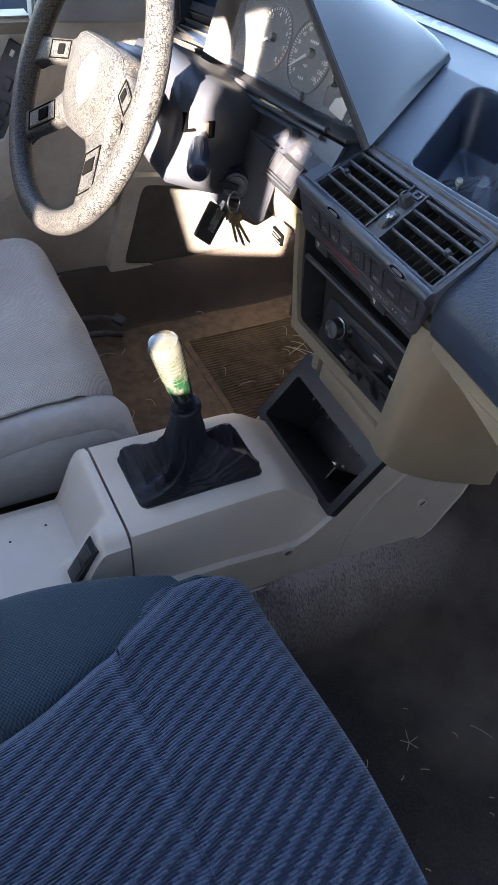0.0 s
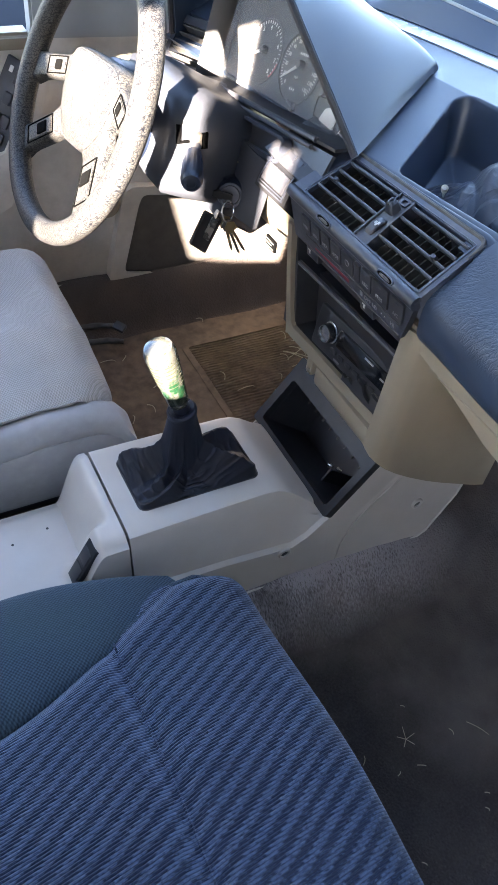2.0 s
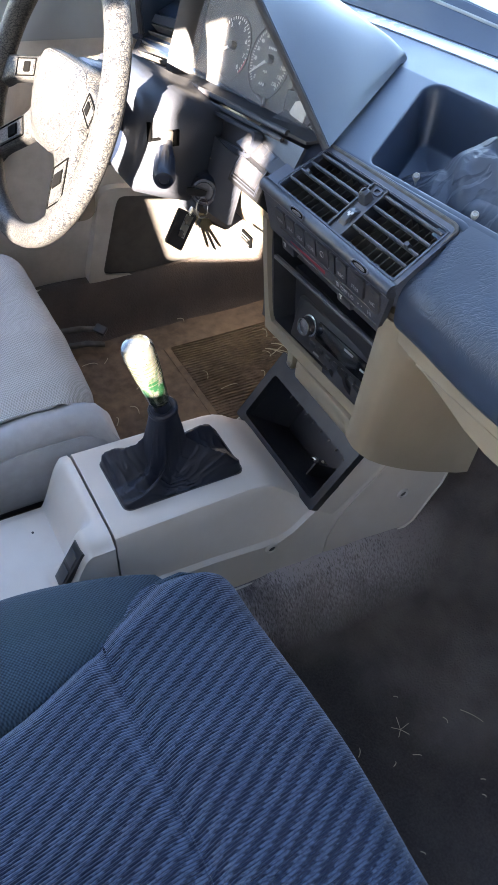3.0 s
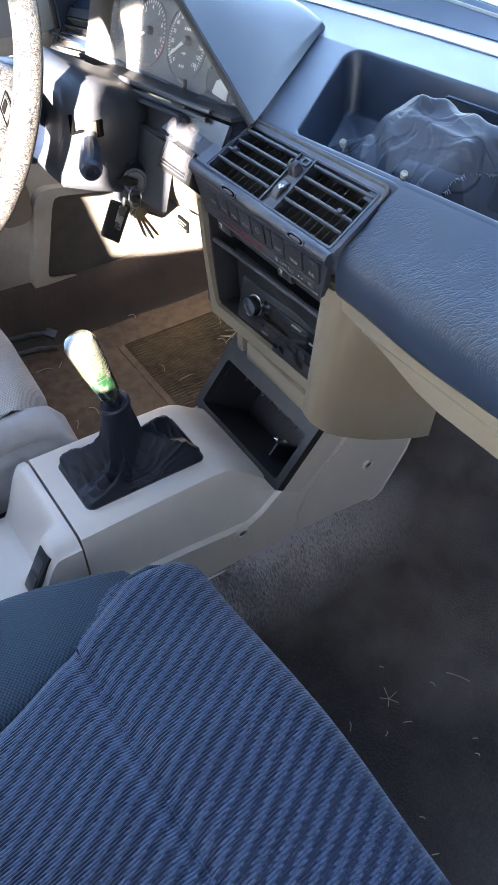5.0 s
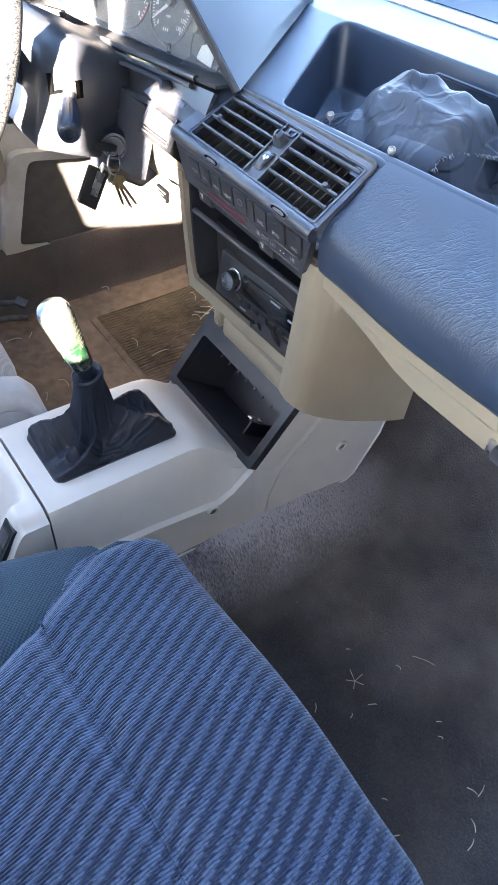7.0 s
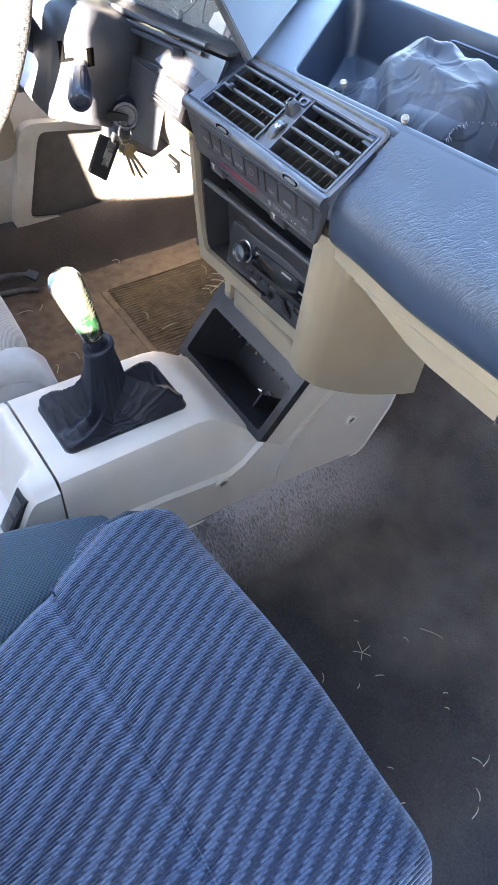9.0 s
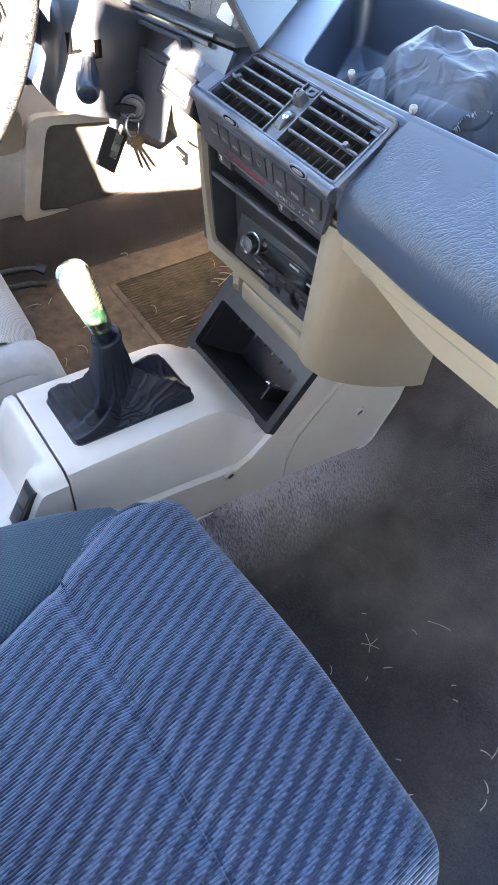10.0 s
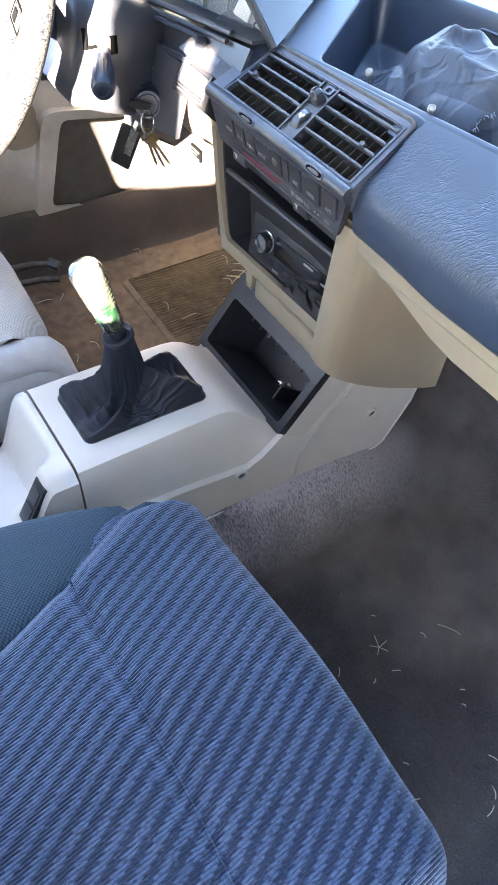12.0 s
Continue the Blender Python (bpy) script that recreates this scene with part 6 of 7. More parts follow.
# ledge below the dials and the ribbed trim in front of it
bm = bmesh.new()
grid(bm, lambda u, v: cl(-0.06 + 0.400 * u, -0.004 - 0.010 * v, -0.004 + 0.040 * v), lin(0, 1, 12), lin(0, 1, 4))
thick(bm, 0.004)
part("ledge", bm, GAUGE, cluster)
for b, h, r in ((-0.015, 0.036, 0.0042), (-0.024, 0.041, 0.0032)):
    bm = bmesh.new()
    tube(bm, [cl(a, b, h) for a in lin(-0.08, 0.300, 8)], r, 8)
    part("trim_rail", bm, BLACK, cluster)
# inner left cheek of the binnacle, pale from the sun
bm = bmesh.new()
grid(bm, lambda u, v: cl(-0.012 - 0.016 * u ** 2 - 0.006 * v, -0.012 + 0.16 * v, 0.0005 + 0.036 * u), lin(0, 1, 10), lin(0, 1, 6))
thick(bm, 0.004)
part("cheek", bm, GAUGE, cluster, "dusty inner side of the binnacle")
hang(cluster)

# fascia below the cluster, with its blank recess
fascia = thing("lower_fascia", (-0.32, 0.2, 0.54), "black lower fascia panel with a blank recess under the dials", "dash trim")
bm = bmesh.new()
grid(bm, lambda u, v: cl(-0.16 + 0.50 * u, -0.022 - 0.065 * v, 0.036 + 0.014 * v), lin(0, 1, 10), lin(0, 1, 4))
thick(bm, 0.005)
part("panel", bm, BLACK, fascia)
bm = bmesh.new()
ring_plate(bm, round_rect(0.075, 0.262, -0.062, -0.028, 0.008, 3), round_rect(0.080, 0.257, -0.057, -0.032, 0.006, 3), lambda p, q: cl(p, q, 0.040), lambda p, q: cl(p, q, 0.0545))
part("recess_rim", bm, BEZEL, fascia)
bm = bmesh.new()
grid(bm, lambda u, v: (-0.215 + 0.0955 * u, 0.188 + 0.076 * v, 0.5843 + 0.0361 * v + 0.0015 * math.sin(math.pi * v)), lin(0, 1, 14), lin(0, 1, 10))
thick(bm, 0.004)
part("end_shelf", bm, SCUFFED, fascia, "scuffed black end of the fascia")
hang(fascia)

# ---- hazard and light switches beside the vents ----
pod = thing("switch_pod", (-0.15, 0.19, 0.56), "black dash switch pod with rocker switches", "switch")
HZ = (Vector((-0.197, 0.170, 0.548)), Vector((-0.1265, 0.172, 0.550)), Vector((-0.1345, 0.2145, 0.5965)), Vector((-0.205, 0.2165, 0.5985)))


def hz(u, v, h=0.0):
    p = HZ[0].lerp(HZ[1], u).lerp(HZ[3].lerp(HZ[2], u), v)
    nrm = (HZ[1] - HZ[0]).cross(HZ[3] - HZ[0]).normalized()
    return p + nrm * (h + 0.024 * v * (1 - v))


bm = bmesh.new()
loft(bm, [[hz(u, -0.04, -0.03)] + [hz(u, v, d) for v in lin(-0.04, 1.06, 12)] + [hz(u, 1.06, -0.03)] for u, d in ((-0.05, -0.004), (-0.03, -0.001), (0.0, 0.0), (1.0, 0.0), (1.03, -0.001), (1.04, -0.004))])
part("body", bm, FOB, pod)
bm = bmesh.new()
for a, b in ((0.06, 0.09), (0.91, 0.94)):
    loft(bm, [[hz(u, v, h) for u, h in ((a, -0.001), (b, -0.001), (b, 0.0022), (a, 0.0022))] for v in lin(0.04, 0.95, 10)])
for a, b in ((0.02, 0.05), (0.08, 0.10), (0.93, 0.96)):
    loft(bm, [[hz(u, v, h) for v, h in ((a, -0.001), (b, -0.001), (b, 0.0022), (a, 0.0022))] for u in (0.06, 0.94)])
part("rim", bm, BEZEL, pod)
for (u0, u1, v0, v1) in ((0.12, 0.36, 0.12, 0.48), (0.40, 0.62, 0.12, 0.48), (0.66, 0.88, 0.12, 0.48), (0.12, 0.36, 0.56, 0.88), (0.40, 0.62, 0.56, 0.88), (0.66, 0.88, 0.56, 0.88)):
    bm = bmesh.new()
    loft(bm, [[hz(u, v, -0.001) for v in lin(v0, v1, 5)] + [hz(u, v, 0.0028 + e) for v in lin(v1 - 0.015, v0 + 0.015, 5)] for u, e in ((u0, -0.0016), (u0 + 0.012, 0.0), (u1 - 0.012, 0.0), (u1, -0.0016))])
    part("rocker", bm, BLACK, pod)
hang(pod)

# side vent behind the wheel
lv = thing("side_vent", (-0.57, 0.25, 0.55), "black slatted air vent at the end of the dash", "air vent")
SV = (Vector((-0.645, 0.222, 0.535)), Vector((-0.500, 0.232, 0.560)), Vector((-0.495, 0.262, 0.625)), Vector((-0.640, 0.255, 0.600)))


def sv(u, v, h=0.0):
    p = SV[0].lerp(SV[1], u).lerp(SV[3].lerp(SV[2], u), v)
    nrm = (SV[1] - SV[0]).cross(SV[3] - SV[0]).normalized()
    return p + nrm * h


bm = bmesh.new()
ring_plate(bm, round_rect(-0.05, 1.05, -0.08, 1.08, 0.03, 3), round_rect(0.05, 0.95, 0.1, 0.9, 0.02, 3), lambda a, b: sv(a, b, -0.03), lambda a, b: sv(a, b, 0.002))
part("frame", bm, COLUMN, lv)
bm = bmesh.new()
prism(bm, round_rect(0.02, 0.98, 0.05, 0.95, 0.02, 3), lambda a, b: sv(a, b, -0.034), lambda a, b: sv(a, b, -0.028))
part("back", bm, DEEP_BLACK, lv)
for k in range(5):
    v = 0.18 + 0.16 * k
    bm = bmesh.new()
    loft(bm, [[sv(u, v - 0.05, -0.018), sv(u, v - 0.03, -0.018), sv(u, v + 0.05, 0.0), sv(u, v + 0.03, 0.0)] for u in (0.05, 0.95)])
    part("slat", bm, DUST, lv)
hang(lv)

# ---- steering column ----
col = thing("steering_column", (-0.36, 0.12, 0.52), "dark plastic steering column cover with stalk and ignition lock", "steering column")
WC, WN = Vector((-0.36, -0.013, 0.612)), Vector((0.0, -math.cos(radians(24.7)), math.sin(radians(24.7))))
bm = bmesh.new()


def col_ring(y, zb, zt, x0, x1):
    return [(x0 + 0.012, y, zb), (x1 - 0.014, y + 0.003, zb), (x1, y + 0.004, zb + 0.016), (x1 - 0.001, y + 0.02, zt - 0.022), (x1 - 0.020, y + 0.022, zt), (x0 + 0.02, y + 0.022, zt), (x0, y + 0.02, zt - 0.022), (x0, y + 0.004, zb + 0.016)]


loft(bm, [col_ring(0.052, 0.530, 0.628, -0.425, -0.254), col_ring(0.060, 0.516, 0.638, -0.432, -0.247), col_ring(0.100, 0.500, 0.636, -0.434, -0.246), col_ring(0.135, 0.486, 0.618, -0.434, -0.252), col_ring(0.170, 0.468, 0.598, -0.434, -0.268), col_ring(0.23, 0.438, 0.575, -0.43, -0.284)])
bmesh.ops.bevel(bm, geom=[e for e in bm.edges if e.calc_face_angle(0) > 0.5], offset=0.007, segments=3, affect="EDGES")
shell = part("cover", bm, COLUMN, col, angle=75)
bm = bmesh.new()
spin(bm, WC - WN * 0.10, WC - WN * 0.030, [(0, 0.062), (0.5, 0.064), (0.9, 0.060), (1, 0.05)], 32)
# the shroud's near-black colour stands in for the wheel rim's shadow
part("hub_shroud", bm, SHADED_BLUE, col)
# dark panel between the column and the switches
bm = bmesh.new()
grid(bm, lambda u, v: (-0.30 + 0.115 * u, 0.176 - 0.006 * math.sin(math.pi * u) + 0.020 * v - 0.004 * u, 0.470 + 0.014 * u + (0.100 - 0.014 * u) * v), lin(0, 1, 14), lin(0, 1, 10))
thick(bm, 0.006)
part("side_cover", bm, COLUMN, col)
# lock housing and cylinder
bm = bmesh.new()
loft(bm, [[(x, y, z) for y, z in ((0.150 + d, 0.530 - d), (0.232 - d, 0.512 - d), (0.236 - d, 0.440 + d), (0.205, 0.428 + d), (0.150 + d, 0.462 + d))] for x, d in ((-0.30, 0.0), (-0.262, 0.0), (-0.252, 0.006))])
part("lock_housing", bm, COLUMN, col)
bm = bmesh.new()
LK0, LK1 = Vector((-0.262, 0.172, 0.502)), Vector((-0.238, 0.156, 0.509))
spin(bm, LK0, LK1, [(0, 0.021), (0.75, 0.020), (1, 0.017), (1, 0.0135), (0.85, 0.013), (0.85, 0)], 28)
lock = part("ignition_lock", bm, SHADED_BLUE, col)
bm = bmesh.new()
spin(bm, LK0.lerp(LK1, 0.7), LK0.lerp(LK1, 0.98), [(0, 0.0125), (1, 0.0125), (1, 0.0)], 24)
part("lock_face", bm, BLACK_MATTE, lock)
# stalk
bm = bmesh.new()
tube(bm, [(-0.262, 0.112, 0.588), (-0.243, 0.104, 0.583), (-0.228, 0.094, 0.578)], [0.0050, 0.0060, 0.0065], 12)
stalk = part("stalk", bm, BLACK, col)
bm = bmesh.new()
S0, S1 = Vector((-0.236, 0.097, 0.577)), Vector((-0.176, 0.068, 0.570))
d, u, v = frame_axes(S0, S1)
rows = []
for s, r in ((0, 0.006), (0.02, 0.0105), (0.25, 0.0115), (0.30, 0.0125), (0.85, 0.0135), (0.9, 0.0135), (0.98, 0.0115), (1.0, 0.0085), (1.0, 0.006), (0.97, 0.0055), (0.97, 0.0002)):
    rows.append([S0.lerp(S1, s) + (r + (0.0007 if 0.2 < s < 0.88 and k % 2 else 0)) * (math.cos(2 * math.pi * k / 40) * u + math.sin(2 * math.pi * k / 40) * v) for k in range(40)])
loft(bm, rows)
part("stalk_knob", bm, SHADED_BLUE, stalk, "ribbed dark stalk knob")
# opening round the stalk: a slot on either side and the bare metal bracket between them
for y0, y1, z0, z1 in ((0.0775, 0.0820, 0.588, 0.612), (0.0820, 0.0940, 0.588, 0.591), (0.112, 0.121, 0.577, 0.598)):
    bm = bmesh.new()
    box(bm, -0.2500, -0.2440, y0, y1, z0, z1, 0.0006)
    part("slot", bm, HOLE, shell)
bm = bmesh.new()
box(bm, -0.252, -0.2415, 0.0965, 0.1115, 0.579, 0.599, 0.002)
box(bm, -0.246, -0.2385, 0.100, 0.108, 0.572, 0.583, 0.002)
part("stalk_bracket", bm, RUST, shell, "dusty metal stalk bracket")
hang(col)

# ---- keys ----
keys = thing("car_keys", (-0.238, 0.14, 0.42), "bunch of car keys with a black leather fob in the lock", "keys")
bm = bmesh.new()
prism(bm, [(-0.004, -0.004), (0.002, -0.0065), (0.016, -0.0075), (0.023, -0.004), (0.023, 0.004), (0.016, 0.0065), (0.002, 0.0050), (-0.004, 0.003)],
      lambda a, b: LK1 + Vector((-0.45, -0.88, 0.12)) * a + Vector((0.35, 0.05, 0.94)) * b + Vector((0.004, -0.003, 0.002)), lambda a, b: LK1 + Vector((-0.45, -0.88, 0.12)) * a + Vector((0.35, 0.05, 0.94)) * b + Vector((0.0065, -0.0045, 0.002)))
part("ignition_key", bm, FOB, keys)
bm = bmesh.new()
torus(bm, (-0.224, 0.147, 0.494), (0.8, 0.45, 0.25), 0.0135, 0.0011, 40, 8)
part("ring", bm, METAL, keys)
FB = [Vector((-0.222, 0.111, 0.503)), Vector((-0.222, 0.090, 0.456)), Vector((-0.220, 0.114, 0.437)), Vector((-0.220, 0.137, 0.486))]
bm = bmesh.new()
nf = (FB[1] - FB[0]).cross(FB[3] - FB[0]).normalized()
loft(bm, [[p - nf * 0.003 for p in FB], [p + nf * 0.003 for p in FB]])
bmesh.ops.bevel(bm, geom=bm.edges[:], offset=0.0014, segments=2, affect="EDGES")
fob = part("fob", bm, FOB, keys)


def fb(a, b):
    return FB[0].lerp(FB[3], a).lerp(FB[1].lerp(FB[2], a), b)


bm = bmesh.new()
pp = [fb(0.42, 0.05), fb(0.42, 0.66), fb(0.78, 0.66), fb(0.78, 0.05)]
loft(bm, [[p - nf * 0.0045 for p in pp], [p + nf * 0.0045 for p in pp]])
part("fob_plate", bm, METAL, fob)
bm = bmesh.new()
tube(bm, [fb(0.6, 0.05), fb(0.62, -0.12), Vector((-0.223, 0.139, 0.488))], 0.0035, 8)
part("fob_link", bm, METAL, fob)
for tip, head, mat_ in ((Vector((-0.222, 0.170, 0.424)), Vector((-0.222, 0.150, 0.468)), RUST), (Vector((-0.226, 0.160, 0.428)), Vector((-0.226, 0.147, 0.470)), BRASS), (Vector((-0.218, 0.176, 0.430)), Vector((-0.218, 0.154, 0.466)), BRASS)):
    bm = bmesh.new()
    ax = (tip - head).normalized()
    side = ax.cross(Vector((1, 0, 0))).normalized()
    out = [head + side * 0.008, head - side * 0.008, head - side * 0.008 - ax * 0.012, head - ax * 0.018, head + side * 0.008 - ax * 0.012]
    blade = [head + side * 0.0022, head - side * 0.0022, tip - side * 0.0016 - ax * 0.003, tip, tip + side * 0.0018 - ax * 0.006]
    for ring in (out, blade):
        loft(bm, [[p + Vector((-0.0008, 0, 0)) for p in ring], [p + Vector((0.0008, 0, 0)) for p in ring]])
    part("key", bm, mat_, keys)
hang(keys)

# ---- steering wheel ----
wheel = thing("steering_wheel", (-0.36, -0.013, 0.612), "dark blue vinyl steering wheel, grain worn pale", "steering wheel")
TURN = radians(7)
WU = Vector((1, 0, 0)) * math.cos(TURN) + WN.cross(Vector((1, 0, 0))).normalized() * math.sin(TURN)
WV = WN.cross(WU).normalized()


def wl(a, b, h=0.0):
    return WC + WU * a + WV * b + WN * h


bm = bmesh.new()
torus(bm, WC, WN, 0.1765, 0.0160, 96, 16)
part("rim", bm, WHEEL, wheel, angle=80)
# padded boss, sunk below the rim and turned a little with the wheel
HALF = [(0.030, 0.0545), (0.058, 0.0535), (0.072, 0.0480), (0.0805, 0.0360), (0.0830, 0.0180), (0.0790, -0.006), (0.0690, -0.028), (0.0560, -0.046), (0.0430, -0.057), (0.0220, -0.0630)]
pad_out = HALF + [(-a, b) for a, b in reversed(HALF)]
bm = bmesh.new()
loft(bm, [[wl(a * s, b * s, h) for a, b in pad_out] for s, h in ((0.86, -0.060), (0.98, -0.050), (1.02, -0.030), (1.01, -0.019), (0.975, -0.0125), (0.90, -0.0085), (0.70, -0.0060), (0.35, -0.0050))])
boss = part("boss_pad", bm, WHEEL, wheel, angle=60)
bm = bmesh.new()
pad_line = [wl(a * 0.955, b * 0.955, -0.0115) for a, b in pad_out]
tube(bm, pad_line + pad_line[:1], 0.0011, 6)
part("pad_seam", bm, WHEEL, boss)
badge = [(0.000, 0.032), (0.010, 0.030), (0.022, 0.012), (0.024, 0.000), (0.016, -0.020), (0.006, -0.031), (0.0, -0.032), (-0.006, -0.031), (-0.016, -0.020), (-0.024, 0.000), (-0.022, 0.012), (-0.010, 0.030)]
bm = bmesh.new()
loft(bm, [[wl(0.004 + a * k, 0.006 + b * k, h) for a, b in badge] for k, h in ((1.0, -0.008), (1.0, -0.0035), (0.94, -0.0022), (0.5, -0.0018))])
bd = part("badge", bm, GREY_PANEL, boss, "plain silver badge")
bm = bmesh.new()
prism(bm, [(0.008, 0.016), (0.013, 0.014), (0.011, -0.002), (0.007, -0.002)], lambda a, b: wl(a, b, -0.0022), lambda a, b: wl(a, b, -0.0010))
prism(bm, [(0.000, -0.010), (0.006, -0.010), (0.006, -0.016), (0.000, -0.016)], lambda a, b: wl(a, b, -0.0022), lambda a, b: wl(a, b, -0.0010))
part("badge_relief", bm, METAL, bd)
# four spokes that climb from the boss to the rim, each with a recessed plate and its horn button
for s in (-1, 1):
    for a0, b0, a1, b1, w0, w1 in ((0.066, 0.026, 0.172, -0.004, 0.015, 0.017), (0.050, -0.036, 0.142 - 0.022 * (s > 0), -0.108 - 0.020 * (s > 0), 0.019 + 0.007 * (s > 0), 0.018 + 0.010 * (s > 0))):
        d2 = Vector((a1 - a0, b1 - b0)).normalized()
        nn = Vector((-d2.y, d2.x))

        def on_spoke(t, q, g):
            """A point of the spoke: t along it, q across it, g above its face."""
            c = Vector((a0, b0)).lerp(Vector((a1, b1)), t)
            w = (w0 + (w1 - w0) * t) * (1.0 + 0.35 * smooth(0.75, 1.0, t) + 0.25 * smooth(0.25, 0.0, t))
            h = -0.016 + 0.014 * smooth(0.15, 1.0, t) + g
            return wl(s * (c.x + nn.x * q * w), c.y + nn.y * q * w, h)

        bm = bmesh.new()
        loft(bm, [[on_spoke(t, q, g) for q, g in ((-1, -0.014), (-1.02, -0.004), (-0.90, 0.0022), (-0.72, 0.0036), (0.72, 0.0036), (0.90, 0.0022), (1.02, -0.004), (1, -0.014))] for t in lin(0, 1, 12)])
        sp = part("spoke", bm, WHEEL, wheel, angle=60)
        t0, t1 = (0.22, 0.58) if b0 > 0 else (0.30, 0.74)
        bm = bmesh.new()
        plate_pts = [(t0, -0.62), (t1, -0.62), (t1, 0.62), (t0, 0.62)]
        loft(bm, [[on_spoke(t, q, g) for t, q in plate_pts] for g in (0.002, 0.0052)])
        bmesh.ops.bevel(bm, geom=bm.edges[:], offset=0.0012, segments=2, affect="EDGES")
        pl = part("horn_plate", bm, WHEEL, sp)
        bm = bmesh.new()
        edge = [on_spoke(t, q, 0.0042) for t, q in ((t0 - 0.02, -0.70), (t1 + 0.02, -0.70), (t1 + 0.02, 0.70), (t0 - 0.02, 0.70))]
        tube(bm, edge + edge[:1], 0.0011, 6)
        part("plate_gap", bm, HOLE, pl)
        bm = bmesh.new()
        u0, u1 = t0 + (t1 - t0) * 0.20, t1 - (t1 - t0) * 0.42
        loft(bm, [[on_spoke(t, q, g) for t, q in ((u0, -0.44), (u1, -0.44), (u1, 0.44), (u0, 0.44))] for g in (0.004, 0.0074)])
        bmesh.ops.bevel(bm, geom=bm.edges[:], offset=0.0010, segments=2, affect="EDGES")
        part("horn_button", bm, HOLE, sp)
hang(wheel)

# ---- passenger seat ----
seat = thing("passenger_seat", (0.40, -0.25, 0.06), "blue striped cloth passenger seat with plain velour bolster", "car seat")


def seat_z(x, y):
    """The top of the cushion."""
    z = 0.308 + 0.024 * math.exp(-((x - 0.44) / 0.14) ** 2) + 0.014 * smooth(0.2, 0.5, x)
    z -= 0.011 * math.exp(-((y + 0.188 + 0.02 * (x - 0.3)) / 0.014) ** 2) * smooth(0.20, 0.26, x) * (1 - 0.5 * smooth(0.5, 0.62, x))
    z -= 0.016 * smooth(-0.20, -0.34, y)
    z += 0.003 * nz(x, y, 1, 14)
    return z


def left_edge(y):
    return 0.177 + 0.49 * max(0.0, -0.09 - y) * (1 - 0.25 * smooth(-0.2, -0.4, y)) if y < -0.09 else 0.177


FY = -0.020


def seat_f(u, v):
    """u across, v from the back over the front edge and down to the frame."""
    if v < 0.72:
        y = -0.62 + (FY - 0.042 + 0.62) * (v / 0.72)
        down, out = 0.0, 0.0
    else:
        t = (v - 0.72) / 0.28
        if t < 0.5:
            a = t / 0.5 * math.pi / 2
            y = FY - 0.042 + 0.042 * math.sin(a)
            down = 0.042 * (1 - math.cos(a))
        else:
            y = FY - 0.035 * (t - 0.5) / 0.5
            down = 0.042 + 0.14 * (t - 0.5) / 0.5
        out = 0
    yy = min(y, FY)
    x0 = left_edge(yy)
    x1 = 0.664
    x = x0 + (x1 - x0) * u
    z = seat_z(x, yy) - down
    # roll the two side edges
    e0, e1 = (x - x0), (x1 - x)
    z -= 0.022 * (1 - smooth(0, 0.035, e0)) ** 2 + 0.055 * (1 - smooth(0, 0.05, e1)) ** 2
    # round the two front corners in plan
    for e, r in ((e0, 0.045), (e1, 0.065)):
        if e < r:
            y -= (r - math.sqrt(max(0.0, r * r - (r - e) ** 2))) * 0.75 * smooth(0.5, 0.75, v)
    return (x, y, z)


bm = bmesh.new()
us = [0, 0.005, 0.012, 0.022, 0.035] + lin(0.05, 0.93, 60) + [0.95, 0.965, 0.98, 0.99, 1.0]
vs = lin(0, 0.72, 70) + lin(0.7222, 1.0, 26)[1:]
grid(bm, seat_f, us, vs)
thick(bm, 0.006)
cushion = part("cushion", bm, STRIPE, seat, "blue ribbed striped cloth cushion", angle=80)
# stitched seam across the cushion
bm = bmesh.new()
tube(bm, [(x, -0.188 - 0.02 * (x - 0.3), seat_z(x, -0.188 - 0.02 * (x - 0.3)) + 0.0008) for x in lin(0.234, 0.62, 40)], 0.0013, 6)
part("seam", bm, STRIPE, seat)
# welt along the inner edge
bm = bmesh.new()
tube(bm, [(left_edge(y) + 0.001, y, seat_z(left_edge(y), y) - 0.024) for y in lin(-0.60, -0.095, 30)] + [seat_f(0.004, v) for v in (0.70, 0.75, 0.80, 0.85)], 0.0045, 8)
part("welt", bm, CLOTH_TEAL, seat)
# inner bolster
bm = bmesh.new()
rows = []
for y in lin(-0.62, -0.08, 40):
    k = smooth(-0.62, -0.5, y)
    e = max(0.0, (y + 0.270) / 0.190)
    s = math.sqrt(max(0.0, 1 - min(1.0, e) ** 2)) if e > 0 else 1.0
    ww = left_edge(y) + 0.008
    xl = 0.127 + (ww - 0.127) * 0.8 * (1 - s)
    top = 0.322 - 0.019 * smooth(-0.46, -0.20, y) - 0.03 * (1 - s)
    ring = []
    for i in range(17):
        a = math.pi * i / 16
        cx, rx = (ww + xl) / 2, (ww - xl) / 2
        ring.append((cx - rx * math.cos(a), y, 0.285 + (top - 0.285) * s * math.sin(a) ** 0.8 - 0.02 * (1 - s)))
    ring += [(ww - 0.002, y, 0.12), (xl + 0.004, y, 0.12)]
    rows.append(ring)
loft(bm, rows)
part("bolster", bm, CLOTH_TEAL, seat, "plain dark teal velour bolster", angle=80)
bm = bmesh.new()
box(bm, 0.15, 0.64, -0.60, -0.075, 0.07, 0.20, 0.02)
part("base", bm, BLACK_MATTE, seat)
for x in (0.19, 0.60):
    bm = bmesh.new()
    box(bm, x - 0.02, x + 0.02, -0.62, -0.06, 0.0, 0.075, 0.006)
    part("rail", bm, BLACK_MATTE, seat)
hang(seat)

